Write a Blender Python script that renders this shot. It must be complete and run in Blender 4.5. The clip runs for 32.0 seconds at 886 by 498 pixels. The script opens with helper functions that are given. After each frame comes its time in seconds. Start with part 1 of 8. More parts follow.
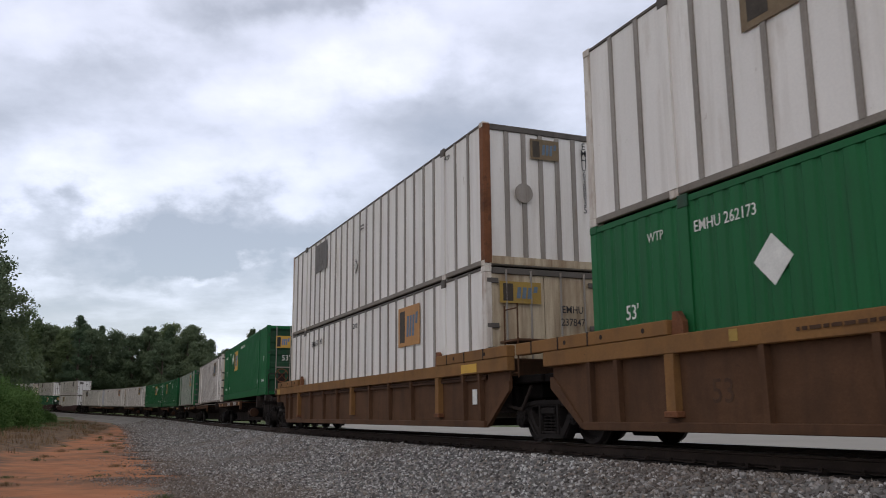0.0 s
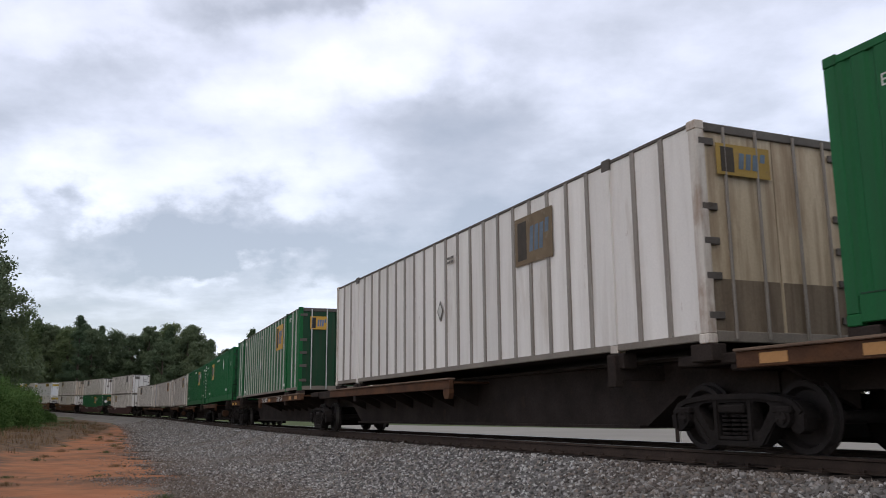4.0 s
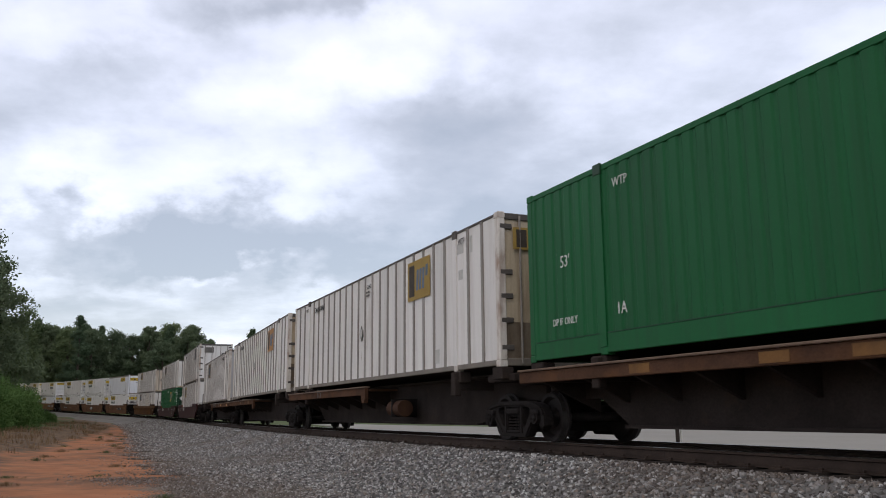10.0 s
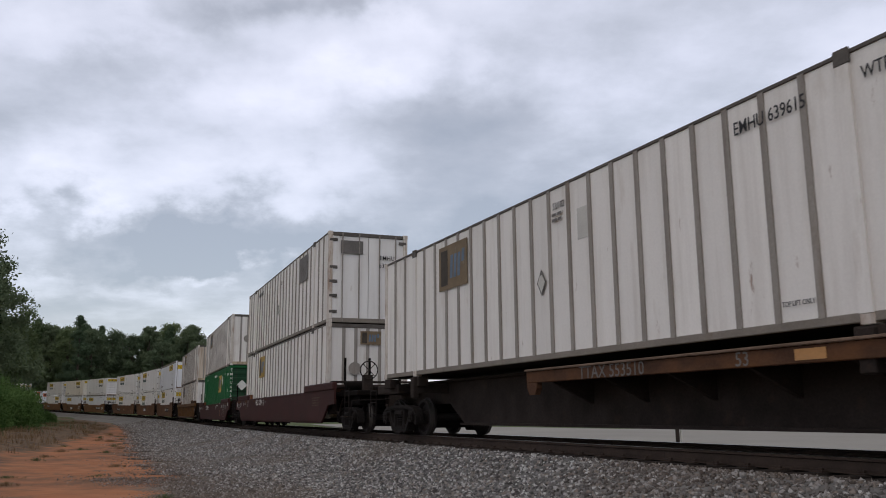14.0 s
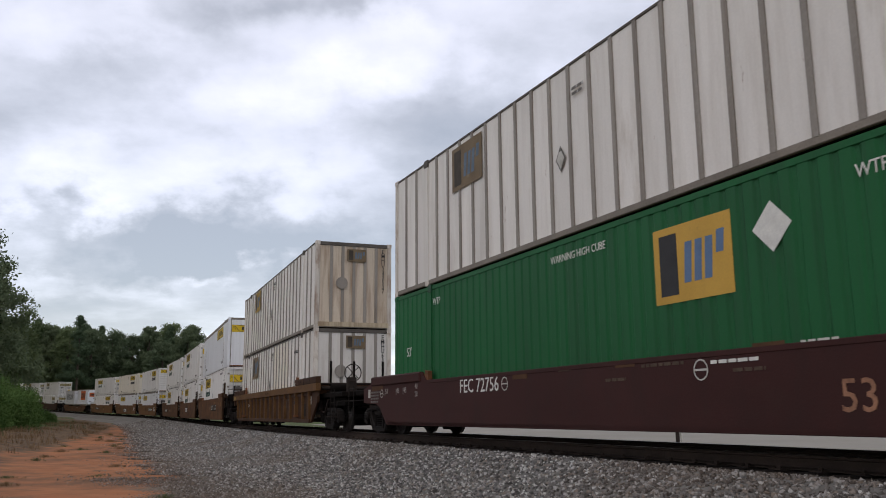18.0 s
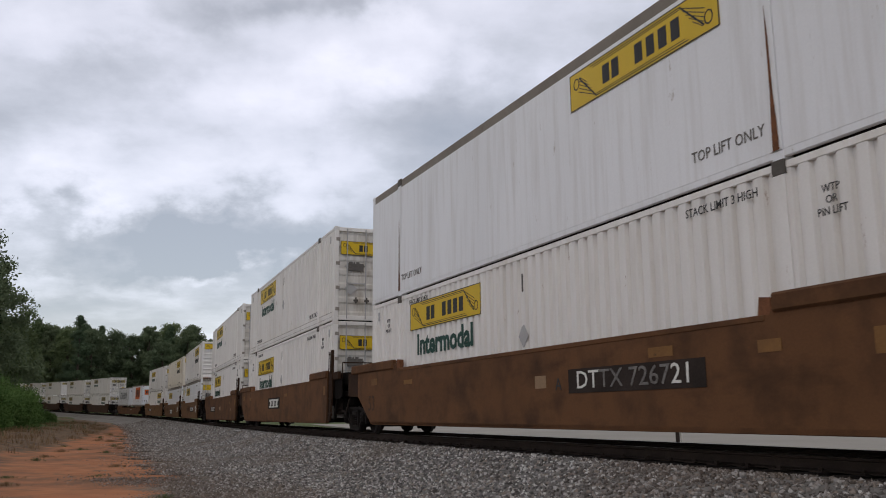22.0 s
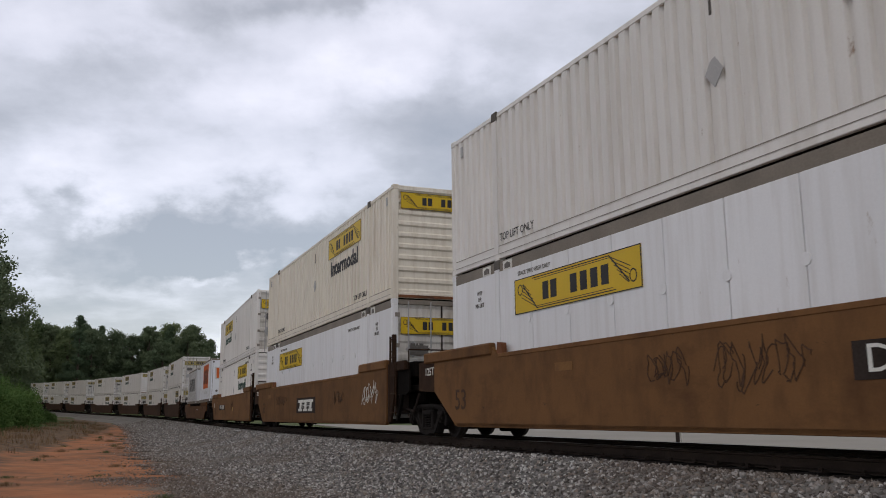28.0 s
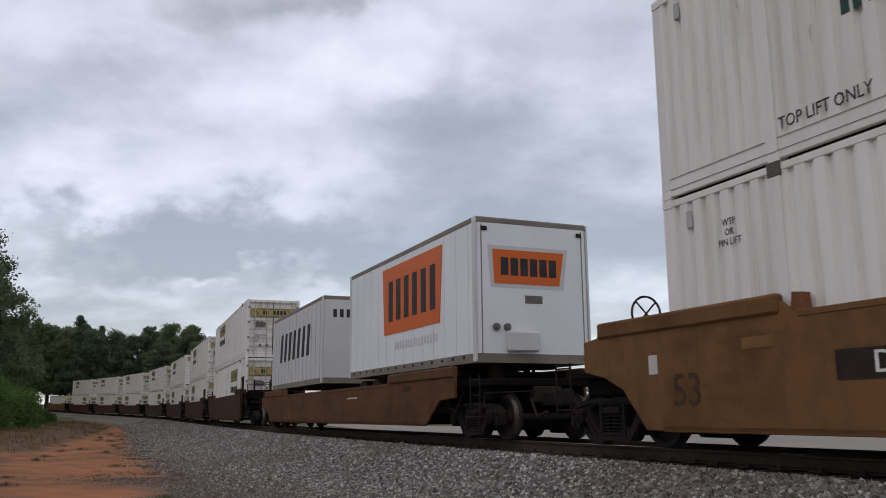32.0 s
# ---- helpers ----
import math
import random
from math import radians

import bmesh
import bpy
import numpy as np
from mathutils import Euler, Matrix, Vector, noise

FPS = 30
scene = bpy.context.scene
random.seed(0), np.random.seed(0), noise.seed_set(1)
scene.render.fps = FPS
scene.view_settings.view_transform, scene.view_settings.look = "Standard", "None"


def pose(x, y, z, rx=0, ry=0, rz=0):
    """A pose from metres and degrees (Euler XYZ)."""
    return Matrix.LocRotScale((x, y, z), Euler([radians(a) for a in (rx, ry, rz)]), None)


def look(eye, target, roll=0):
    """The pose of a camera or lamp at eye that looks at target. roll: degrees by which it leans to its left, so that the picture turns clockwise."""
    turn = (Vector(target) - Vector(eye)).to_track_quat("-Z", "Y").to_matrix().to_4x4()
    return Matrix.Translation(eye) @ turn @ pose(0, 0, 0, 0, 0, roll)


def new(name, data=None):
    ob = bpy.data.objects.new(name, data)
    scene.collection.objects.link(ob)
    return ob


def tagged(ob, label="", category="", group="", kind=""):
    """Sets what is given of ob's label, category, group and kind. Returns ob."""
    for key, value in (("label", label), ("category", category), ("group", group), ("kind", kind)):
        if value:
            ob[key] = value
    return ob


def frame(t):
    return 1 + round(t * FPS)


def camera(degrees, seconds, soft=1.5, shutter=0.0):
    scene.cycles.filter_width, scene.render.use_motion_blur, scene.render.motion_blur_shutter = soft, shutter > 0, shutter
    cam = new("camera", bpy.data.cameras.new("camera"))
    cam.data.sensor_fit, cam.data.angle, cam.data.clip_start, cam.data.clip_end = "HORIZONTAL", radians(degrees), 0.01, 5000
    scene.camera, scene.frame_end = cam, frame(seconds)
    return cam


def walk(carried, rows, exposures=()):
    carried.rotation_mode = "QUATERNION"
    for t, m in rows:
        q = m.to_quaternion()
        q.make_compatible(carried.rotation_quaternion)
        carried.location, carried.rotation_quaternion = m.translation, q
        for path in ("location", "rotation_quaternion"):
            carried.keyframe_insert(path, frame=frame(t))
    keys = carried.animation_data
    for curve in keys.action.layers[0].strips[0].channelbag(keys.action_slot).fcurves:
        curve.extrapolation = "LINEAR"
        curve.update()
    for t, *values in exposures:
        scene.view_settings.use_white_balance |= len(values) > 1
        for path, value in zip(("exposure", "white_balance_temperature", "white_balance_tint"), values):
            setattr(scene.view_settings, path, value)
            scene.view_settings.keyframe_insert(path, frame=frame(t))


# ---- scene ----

# ------------------------------------------------------------------ camera
cam = camera(54.73, 32.0, soft=0.95, shutter=0.06)
EYE = pose(0, 0, 0.493, 90 + 10.894, 0, 0) @ pose(0, 0, 0, 0, 0, -0.47)
walk(cam, [(0.0, EYE), (32.0, EYE)], exposures=[(0.0, 0.0, 6540, 11), (2.0, -0.1, 6540, 11), (3.0, 0.12, 6540, 11), (6.0, -0.02, 6540, 11), (7.0, 0.12, 6540, 11), (9.0, 0.13, 6540, 11), (11.0, 0.01, 6540, 11), (12.0, -0.11, 6540, 11), (14.0, -0.16, 6592, 11), (17.0, -0.12, 6670, 11), (18.0, 0.02, 6696, 11), (20.0, -0.1, 6748, 11), (22.0, -0.13, 6800, 11), (24.0, -0.14, 6800, 11), (28.0, -0.15, 6800, 11), (30.0, -0.19, 6760, 11), (32.0, -0.23, 6650, 11)])

# ------------------------------------------------------------------ light: overcast day
world = bpy.data.worlds.new("overcast")
scene.world = world
world.use_nodes = True


MASSES = (
    (-0.413, 0.392, 0.136, 0.05, -0.08), (-0.251, 0.361, 0.102, 0.039, 0.10), (-0.12, 0.389, 0.075, 0.039, 0.12), (-0.494, 0.284, 0.122, 0.032, 0.12), (-0.334, 0.227, 0.184, 0.034, -0.24),
    (-0.251, 0.187, 0.116, 0.019, -0.17), (-0.429, 0.136, 0.129, 0.021, 0.12), (-0.257, 0.154, 0.041, 0.01, 0.13), (0.061, 0.34, 0.177, 0.071, -0.12), (-0.128, 0.498, 0.116, 0.03, -0.16),
    (-0.319, 0.481, 0.075, 0.026, 0.07), (0.388, 0.463, 0.163, 0.064, 0.0), (-0.098, 0.27, 0.102, 0.029, 0.05), (-0.097, 0.201, 0.136, 0.036, -0.08), (0.227, 0.205, 0.15, 0.05, -0.05),
    (-0.029, 0.444, 0.061, 0.029, 0.08), (-0.50, 0.46, 0.12, 0.045, 0.10), (0.154, 0.443, 0.082, 0.036, -0.02),
    (0.0, 0.18, 2.0, 0.09, -0.13),
)


def build_world():
    nt = world.node_tree
    nt.nodes.clear()
    N, L = nt.nodes.new, nt.links.new
    tc = N("ShaderNodeTexCoord")
    sep = N("ShaderNodeSeparateXYZ")
    L(tc.outputs["Generated"], sep.inputs[0])

    def m(op, a, b=None, c=None, clamp=False):
        n = N("ShaderNodeMath")
        n.operation = op
        n.use_clamp = clamp
        for i, v in enumerate((a, b, c)):
            if v is None:
                continue
            if isinstance(v, (int, float)):
                n.inputs[i].default_value = v
            else:
                L(v, n.inputs[i])
        return n.outputs[0]

    zc = m("MAXIMUM", sep.outputs[2], 0.0)
    den = m("ADD", zc, 0.55)
    comb = N("ShaderNodeCombineXYZ")
    L(m("DIVIDE", sep.outputs[0], den), comb.inputs[0])
    L(m("DIVIDE", sep.outputs[1], den), comb.inputs[1])

    def clouds(scale, detail, rough, at):
        n = N("ShaderNodeTexNoise")
        n.inputs["Scale"].default_value = scale
        n.inputs["Detail"].default_value = detail
        n.inputs["Roughness"].default_value = rough
        mp = N("ShaderNodeMapping")
        mp.inputs["Location"].default_value = at
        L(comb.outputs[0], mp.inputs[0])
        L(mp.outputs[0], n.inputs["Vector"])
        return m("SUBTRACT", n.outputs["Fac"], 0.5)

    puffs = clouds(3.6, 7.0, 0.55, (3.1, 0.35, 0.0))
    wob_u = clouds(5.5, 6.0, 0.55, (9.1, 4.0, 2.0))
    wob_v = clouds(5.5, 6.0, 0.55, (1.7, 8.0, 5.0))
    # a flat layer of cloud: its billows crowd together towards the horizon
    low = m("ADD", zc, 0.14)
    comb = N("ShaderNodeCombineXYZ")
    L(m("DIVIDE", sep.outputs[0], low), comb.inputs[0])
    L(m("DIVIDE", sep.outputs[1], low), comb.inputs[1])
    layer = clouds(1.15, 9.0, 0.56, (5.3, 2.2, 0.0))
    # the large masses of cloud: bearing and height (tangents), half widths, brighter or darker
    front = m("MAXIMUM", sep.outputs[1], 0.05)
    u = m("ADD", m("DIVIDE", sep.outputs[0], front), m("MULTIPLY", wob_u, 0.40))
    v = m("ADD", m("DIVIDE", sep.outputs[2], front), m("MULTIPLY", wob_v, 0.25))
    total = m("ADD", m("MULTIPLY", puffs, 0.30), m("MULTIPLY", layer, 0.70))
    for u0, v0, ru, rv, amp in MASSES:
        a = m("DIVIDE", m("SUBTRACT", u, u0), ru)
        b = m("DIVIDE", m("SUBTRACT", v, v0), rv)
        r = m("ADD", m("MULTIPLY", a, a), m("MULTIPLY", b, b))
        total = m("MULTIPLY_ADD", m("POWER", 2.718, m("MULTIPLY", r, -1.0)), amp, total)
    ramp = N("ShaderNodeValToRGB")
    e = ramp.color_ramp.elements
    e[0].position, e[0].color = 0.22, (0.335, 0.35, 0.39, 1)
    e[1].position, e[1].color = 0.80, (0.83, 0.84, 0.95, 1)
    for p, c in ((0.38, (0.43, 0.44, 0.485, 1)), (0.50, (0.555, 0.57, 0.635, 1)), (0.62, (0.69, 0.705, 0.80, 1)), (0.97, (0.98, 0.985, 1.04, 1))):
        mid = e.new(p)
        mid.color = c
    L(m("MULTIPLY_ADD", total, 1.75, 0.58), ramp.inputs[0])
    # a clear-sky share behind the cloud cover
    sky = N("ShaderNodeTexSky")
    sky.sky_type = "NISHITA"
    sky.sun_disc = False
    sky.sun_elevation = radians(52)
    sky.sun_rotation = radians(200)
    bg1 = N("ShaderNodeBackground")
    bg1.inputs[1].default_value = 0.05
    L(sky.outputs[0], bg1.inputs[0])
    bg2 = N("ShaderNodeBackground")
    # thicker, warmer cloud overhead
    tint = N("ShaderNodeMix")
    tint.data_type = "RGBA"
    tint.inputs["A"].default_value = (1.0, 1.0, 1.0, 1)
    tint.inputs["B"].default_value = (1.22, 1.05, 0.80, 1)
    L(m("MULTIPLY", m("SUBTRACT", zc, 0.47), 4.0, None, True), tint.inputs["Factor"])
    both = N("ShaderNodeMix")
    both.data_type, both.blend_type = "RGBA", "MULTIPLY"
    both.inputs["Factor"].default_value = 1.0
    L(ramp.outputs[0], both.inputs["A"])
    L(tint.outputs["Result"], both.inputs["B"])
    L(both.outputs["Result"], bg2.inputs[0])
    up = m("MULTIPLY", m("SUBTRACT", zc, 0.47), 0.9)
    # the cover is thicker behind the camera
    back = m("SUBTRACT", 1.0, m("MULTIPLY", m("MULTIPLY", sep.outputs[1], -1.6, None, True), 0.18))
    L(m("MULTIPLY", m("MAXIMUM", m("SUBTRACT", 1.0, m("MAXIMUM", up, 0.0)), 0.4), back), bg2.inputs[1])
    add = N("ShaderNodeAddShader")
    L(bg1.outputs[0], add.inputs[0])
    L(bg2.outputs[0], add.inputs[1])
    out = N("ShaderNodeOutputWorld")
    L(add.outputs[0], out.inputs[0])


build_world()
sun = new("sun", bpy.data.lights.new("sun", "SUN"))
sun.data.energy = 0.3
sun.data.angle = radians(25)
sun.data.color = (1.0, 0.92, 0.80)
sun.matrix_world = look((-20, -55, 75), (0, 0, 0))

# ------------------------------------------------------------------ track line
# travel runs towards growing s; curvature by stretches
KNOTS = (-430, -260, -200, -175, -150, -130, -110, -75, -45, -20, 0, 25, 45, 80)
CURVE = (0.0, -0.00028, -0.00028, -0.00036, -0.0008, -0.00183, -0.00353, -0.00253, -0.00063, -0.00033, 0.0035, -0.00104, -0.00224, -0.0012)
DS = 0.5
SG = np.arange(-640, 480.01, DS)
I0 = int(np.argmin(abs(SG)))
_k = np.interp(SG, KNOTS, CURVE)
_k[SG > 120] = 0.0
TH = np.concatenate([[0], np.cumsum((_k[1:] + _k[:-1]) / 2 * DS)])
TH = TH - TH[I0] + radians(-68.1386)
TX = np.concatenate([[0], np.cumsum((np.cos(TH[1:]) + np.cos(TH[:-1])) / 2 * DS)])
TY = np.concatenate([[0], np.cumsum((np.sin(TH[1:]) + np.sin(TH[:-1])) / 2 * DS)])
TX, TY = TX - TX[I0] - 4.0, TY - TY[I0] + 30.8406
SPEED, GAIN = 11.4609, 0.00332


def rise(s):
    """Height of the rail top: the line climbs gently away from the camera."""
    d = max(0.0, -s - 20.0)
    return 7.09e-5 * d * d if d < 190 else 7.09e-5 * (190 * 190 + 380 * (d - 190))


def track(s, lat=0.0, z=0.0):
    """The place at s metres along the line, lat metres to the right of travel (the camera's side)."""
    x, y, a = np.interp(s, SG, TX), np.interp(s, SG, TY), np.interp(s, SG, TH)
    return Vector((x + math.sin(a) * lat, y - math.cos(a) * lat, rise(s) + z))


def on_track(s, half=6.5):
    """The pose of a car whose middle is at s: +X forward, -Y towards the camera's side."""
    a, b = track(s - half), track(s + half)
    d = b - a
    rz = math.degrees(math.atan2(d.y, d.x))
    ry = -math.degrees(math.atan2(d.z, math.hypot(d.x, d.y)))
    return pose(*((a + b) / 2), 0, ry, rz)


MOVERS = []   # (thing, arc place at 16 s, height of its base over the rail)
WHEELSETS = []


def rolls(ob, c, z):
    MOVERS.append((ob, c, z))
    return ob


def arc(c, t):
    return c + SPEED * (t - 16) + 0.5 * GAIN * (t - 16) ** 2

# ------------------------------------------------------------------ materials
MATS = {}


def surface(name, base, rough=0.6, metal=0.0, var=0.12, scale=1.2, bump=0.1, fine=35.0, dirt=None, dirt_amount=0.0, stretch=(1, 1, 1), rand=0.0, spec=0.25, streak=None, streak_amount=0.5, streak_scale=(7.0, 7.0, 0.45), chips=None, dents=0.0):
    """A painted, worn or natural surface: base colour, broad variation, fine grain with relief, and stains of a second colour."""
    if name in MATS:
        return MATS[name]
    mt = bpy.data.materials.new(name)
    mt.use_nodes = True
    nt = mt.node_tree
    N, L = nt.nodes.new, nt.links.new
    bs = nt.nodes["Principled BSDF"]
    bs.inputs["Roughness"].default_value = rough
    bs.inputs["Metallic"].default_value = metal
    bs.inputs["Specular IOR Level"].default_value = spec
    tc = N("ShaderNodeTexCoord")
    mp = N("ShaderNodeMapping")
    mp.inputs["Scale"].default_value = stretch
    L(tc.outputs["Object"], mp.inputs[0])
    off = N("ShaderNodeVectorMath")
    off.operation = "ADD"
    info = N("ShaderNodeObjectInfo")
    mul = N("ShaderNodeMath")
    mul.operation = "MULTIPLY"
    mul.inputs[1].default_value = 37.0
    L(info.outputs["Random"], mul.inputs[0])
    L(mp.outputs[0], off.inputs[0])
    L(mul.outputs[0], off.inputs[1])
    n1 = N("ShaderNodeTexNoise")
    n1.inputs["Scale"].default_value = scale
    n1.inputs["Detail"].default_value = 6
    L(off.outputs[0], n1.inputs["Vector"])
    n2 = N("ShaderNodeTexNoise")
    n2.inputs["Scale"].default_value = fine
    n2.inputs["Detail"].default_value = 4
    L(tc.outputs["Object"], n2.inputs["Vector"])
    # value: broad and fine variation round 1
    v1 = N("ShaderNodeMapRange")
    v1.inputs[1].default_value, v1.inputs[2].default_value = 0.25, 0.75
    v1.inputs[3].default_value, v1.inputs[4].default_value = 1 - var, 1 + var
    L(n1.outputs["Fac"], v1.inputs[0])
    v2 = N("ShaderNodeMapRange")
    v2.inputs[1].default_value, v2.inputs[2].default_value = 0.25, 0.75
    v2.inputs[3].default_value, v2.inputs[4].default_value = 1 - var * 0.6, 1 + var * 0.6
    L(n2.outputs["Fac"], v2.inputs[0])
    vm = N("ShaderNodeMath")
    vm.operation = "MULTIPLY"
    L(v1.outputs[0], vm.inputs[0])
    L(v2.outputs[0], vm.inputs[1])
    last = vm.outputs[0]
    if rand:
        vr = N("ShaderNodeMapRange")
        vr.inputs[3].default_value, vr.inputs[4].default_value = 1 - rand, 1 + rand
        L(info.outputs["Random"], vr.inputs[0])
        v3 = N("ShaderNodeMath")
        v3.operation = "MULTIPLY"
        L(last, v3.inputs[0])
        L(vr.outputs[0], v3.inputs[1])
        last = v3.outputs[0]
    col = N("ShaderNodeVectorMath")
    col.operation = "SCALE"
    col.inputs[0].default_value = base
    L(last, col.inputs["Scale"])
    out = col.outputs[0]
    if dirt:
        n3 = N("ShaderNodeTexNoise")
        n3.inputs["Scale"].default_value = scale * 1.7
        n3.inputs["Detail"].default_value = 8
        n3.inputs["Roughness"].default_value = 0.65
        L(off.outputs[0], n3.inputs["Vector"])
        r3 = N("ShaderNodeMapRange")
        r3.inputs[1].default_value, r3.inputs[2].default_value = 0.72 - dirt_amount * 0.4, 0.86 - dirt_amount * 0.25
        r3.inputs[3].default_value, r3.inputs[4].default_value = 0.0, 0.85
        L(n3.outputs["Fac"], r3.inputs[0])
        mx = N("ShaderNodeMix")
        mx.data_type = "RGBA"
        L(r3.outputs[0], mx.inputs["Factor"])
        L(out, mx.inputs["A"])
        mx.inputs["B"].default_value = (*dirt, 1)
        out = mx.outputs["Result"]
    if streak:
        # rain-washed grime running down the sheet
        mp2 = N("ShaderNodeMapping")
        mp2.inputs["Scale"].default_value = streak_scale
        L(tc.outputs["Object"], mp2.inputs[0])
        of2 = N("ShaderNodeVectorMath")
        of2.operation = "ADD"
        L(mp2.outputs[0], of2.inputs[0])
        L(mul.outputs[0], of2.inputs[1])
        n4 = N("ShaderNodeTexNoise")
        n4.inputs["Scale"].default_value = 1.0
        n4.inputs["Detail"].default_value = 5
        n4.inputs["Roughness"].default_value = 0.6
        L(of2.outputs[0], n4.inputs["Vector"])
        r4 = N("ShaderNodeMapRange")
        r4.inputs[1].default_value, r4.inputs[2].default_value = 0.46, 0.74
        r4.inputs[3].default_value, r4.inputs[4].default_value = 0.0, streak_amount
        L(n4.outputs["Fac"], r4.inputs[0])
        mx2 = N("ShaderNodeMix")
        mx2.data_type = "RGBA"
        L(r4.outputs[0], mx2.inputs["Factor"])
        L(out, mx2.inputs["A"])
        mx2.inputs["B"].default_value = (*streak, 1)
        out = mx2.outputs["Result"]
    if chips:
        # small rust spots and chipped paint
        n5 = N("ShaderNodeTexNoise")
        n5.inputs["Scale"].default_value = 6.5
        n5.inputs["Detail"].default_value = 6
        n5.inputs["Roughness"].default_value = 0.7
        L(off.outputs[0], n5.inputs["Vector"])
        r5 = N("ShaderNodeMapRange")
        r5.inputs[1].default_value, r5.inputs[2].default_value = 0.67, 0.73
        r5.inputs[3].default_value, r5.inputs[4].default_value = 0.0, 0.8
        L(n5.outputs["Fac"], r5.inputs[0])
        mx3 = N("ShaderNodeMix")
        mx3.data_type = "RGBA"
        L(r5.outputs[0], mx3.inputs["Factor"])
        L(out, mx3.inputs["A"])
        mx3.inputs["B"].default_value = (*chips, 1)
        out = mx3.outputs["Result"]
    L(out, bs.inputs["Base Color"])
    if bump:
        bp = N("ShaderNodeBump")
        bp.inputs["Strength"].default_value = bump
        bp.inputs["Distance"].default_value = 0.02
        L(n2.outputs["Fac"], bp.inputs["Height"])
        if dents:
            # shallow dents and buckles in thin sheet
            n6 = N("ShaderNodeTexNoise")
            n6.inputs["Scale"].default_value = 2.6
            n6.inputs["Detail"].default_value = 3
            L(off.outputs[0], n6.inputs["Vector"])
            b2 = N("ShaderNodeBump")
            b2.inputs["Strength"].default_value = dents
            b2.inputs["Distance"].default_value = 0.06
            L(n6.outputs["Fac"], b2.inputs["Height"])
            L(b2.outputs[0], bp.inputs["Normal"])
        L(bp.outputs[0], bs.inputs["Normal"])
    MATS[name] = mt
    return mt


STREAK = (0.9, 0.9, 0.22)
M_WHITE = surface("white_paint", (0.74, 0.715, 0.675), 0.55, var=0.06, scale=0.8, bump=0.04, dirt=(0.46, 0.40, 0.33), dirt_amount=0.3, stretch=STREAK, rand=0.06, streak=(0.36, 0.31, 0.25), streak_amount=0.3, streak_scale=(4.5, 4.5, 0.4), chips=(0.22, 0.12, 0.065), dents=0.5)
M_WPOST = surface("rust_edged_white_post", (0.62, 0.58, 0.52), 0.6, var=0.1, scale=1.5, bump=0.05, dirt=(0.24, 0.13, 0.07), dirt_amount=0.55, stretch=(1, 1, 0.5), rand=0.1, streak=(0.20, 0.11, 0.06), streak_amount=0.6, streak_scale=(9.0, 9.0, 0.9), chips=(0.13, 0.06, 0.03))
M_RIB = surface("grey_post", (0.285, 0.26, 0.232), 0.65, var=0.18, scale=1.5, bump=0.08, dirt=(0.17, 0.12, 0.08), dirt_amount=0.3, stretch=STREAK, streak=(0.12, 0.09, 0.065), streak_amount=0.5)
M_RAIL = surface("grey_rail_aluminium", (0.205, 0.18, 0.15), 0.65, 0.05, var=0.2, scale=1.5, dirt=(0.16, 0.12, 0.09), dirt_amount=0.35)
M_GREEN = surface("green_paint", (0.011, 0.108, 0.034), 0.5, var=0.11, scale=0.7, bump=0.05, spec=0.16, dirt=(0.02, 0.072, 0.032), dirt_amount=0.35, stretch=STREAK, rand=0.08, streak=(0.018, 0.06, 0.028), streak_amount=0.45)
# a darker green than the sides, for doors, fronts, seams and pockets
M_GREEN_D = surface("darker_green", (0.010, 0.054, 0.023), 0.5, var=0.12, scale=1.0, dirt=(0.03, 0.05, 0.03), dirt_amount=0.4, stretch=STREAK, streak=(0.04, 0.035, 0.022), streak_amount=0.45)
M_PALE = surface("pale_post", (0.50, 0.49, 0.45), 0.6, var=0.12, scale=2.0, dirt=(0.22, 0.2, 0.17), dirt_amount=0.3)
M_CREAM = surface("cream_white_paint", (0.75, 0.735, 0.71), 0.5, var=0.05, scale=0.7, bump=0.04, dirt=(0.56, 0.51, 0.43), dirt_amount=0.25, stretch=STREAK, rand=0.05, streak=(0.45, 0.40, 0.33), streak_amount=0.32, streak_scale=(4.0, 4.0, 0.4), chips=(0.24, 0.14, 0.08), dents=0.4)
M_SMOOTH = surface("smooth_white_panel", (0.76, 0.775, 0.795), 0.45, var=0.04, scale=0.7, bump=0.02, dirt=(0.6, 0.59, 0.56), dirt_amount=0.2, stretch=STREAK, rand=0.03, streak=(0.50, 0.48, 0.45), streak_amount=0.35, dents=0.35, chips=(0.3, 0.24, 0.18))
M_DRAIL = surface("dark_dirty_rail", (0.10, 0.09, 0.08), 0.7, 0.05, var=0.25, scale=2.0, dirt=(0.06, 0.045, 0.035), dirt_amount=0.4)
M_RUST = surface("rust", (0.16, 0.065, 0.03), 0.85, var=0.3, scale=3.0, bump=0.3, dirt=(0.06, 0.03, 0.02), dirt_amount=0.5)
M_DARK = surface("black_underframe", (0.033, 0.0255, 0.022), 0.85, var=0.35, scale=1.6, bump=0.2, dirt=(0.058, 0.038, 0.027), dirt_amount=0.35, spec=0.1)
# much darker than the underframe black, for parts between the cars
M_NBLACK = surface("near_black_steel", (0.0085, 0.007, 0.0062), 0.9, var=0.3, scale=2.0, bump=0.2, dirt=(0.022, 0.014, 0.010), dirt_amount=0.3, spec=0.06)
M_BOGIE = surface("dusty_cast_steel", (0.019, 0.016, 0.0148), 0.85, var=0.25, scale=4.0, bump=0.3, dirt=(0.048, 0.037, 0.03), dirt_amount=0.3, spec=0.1)
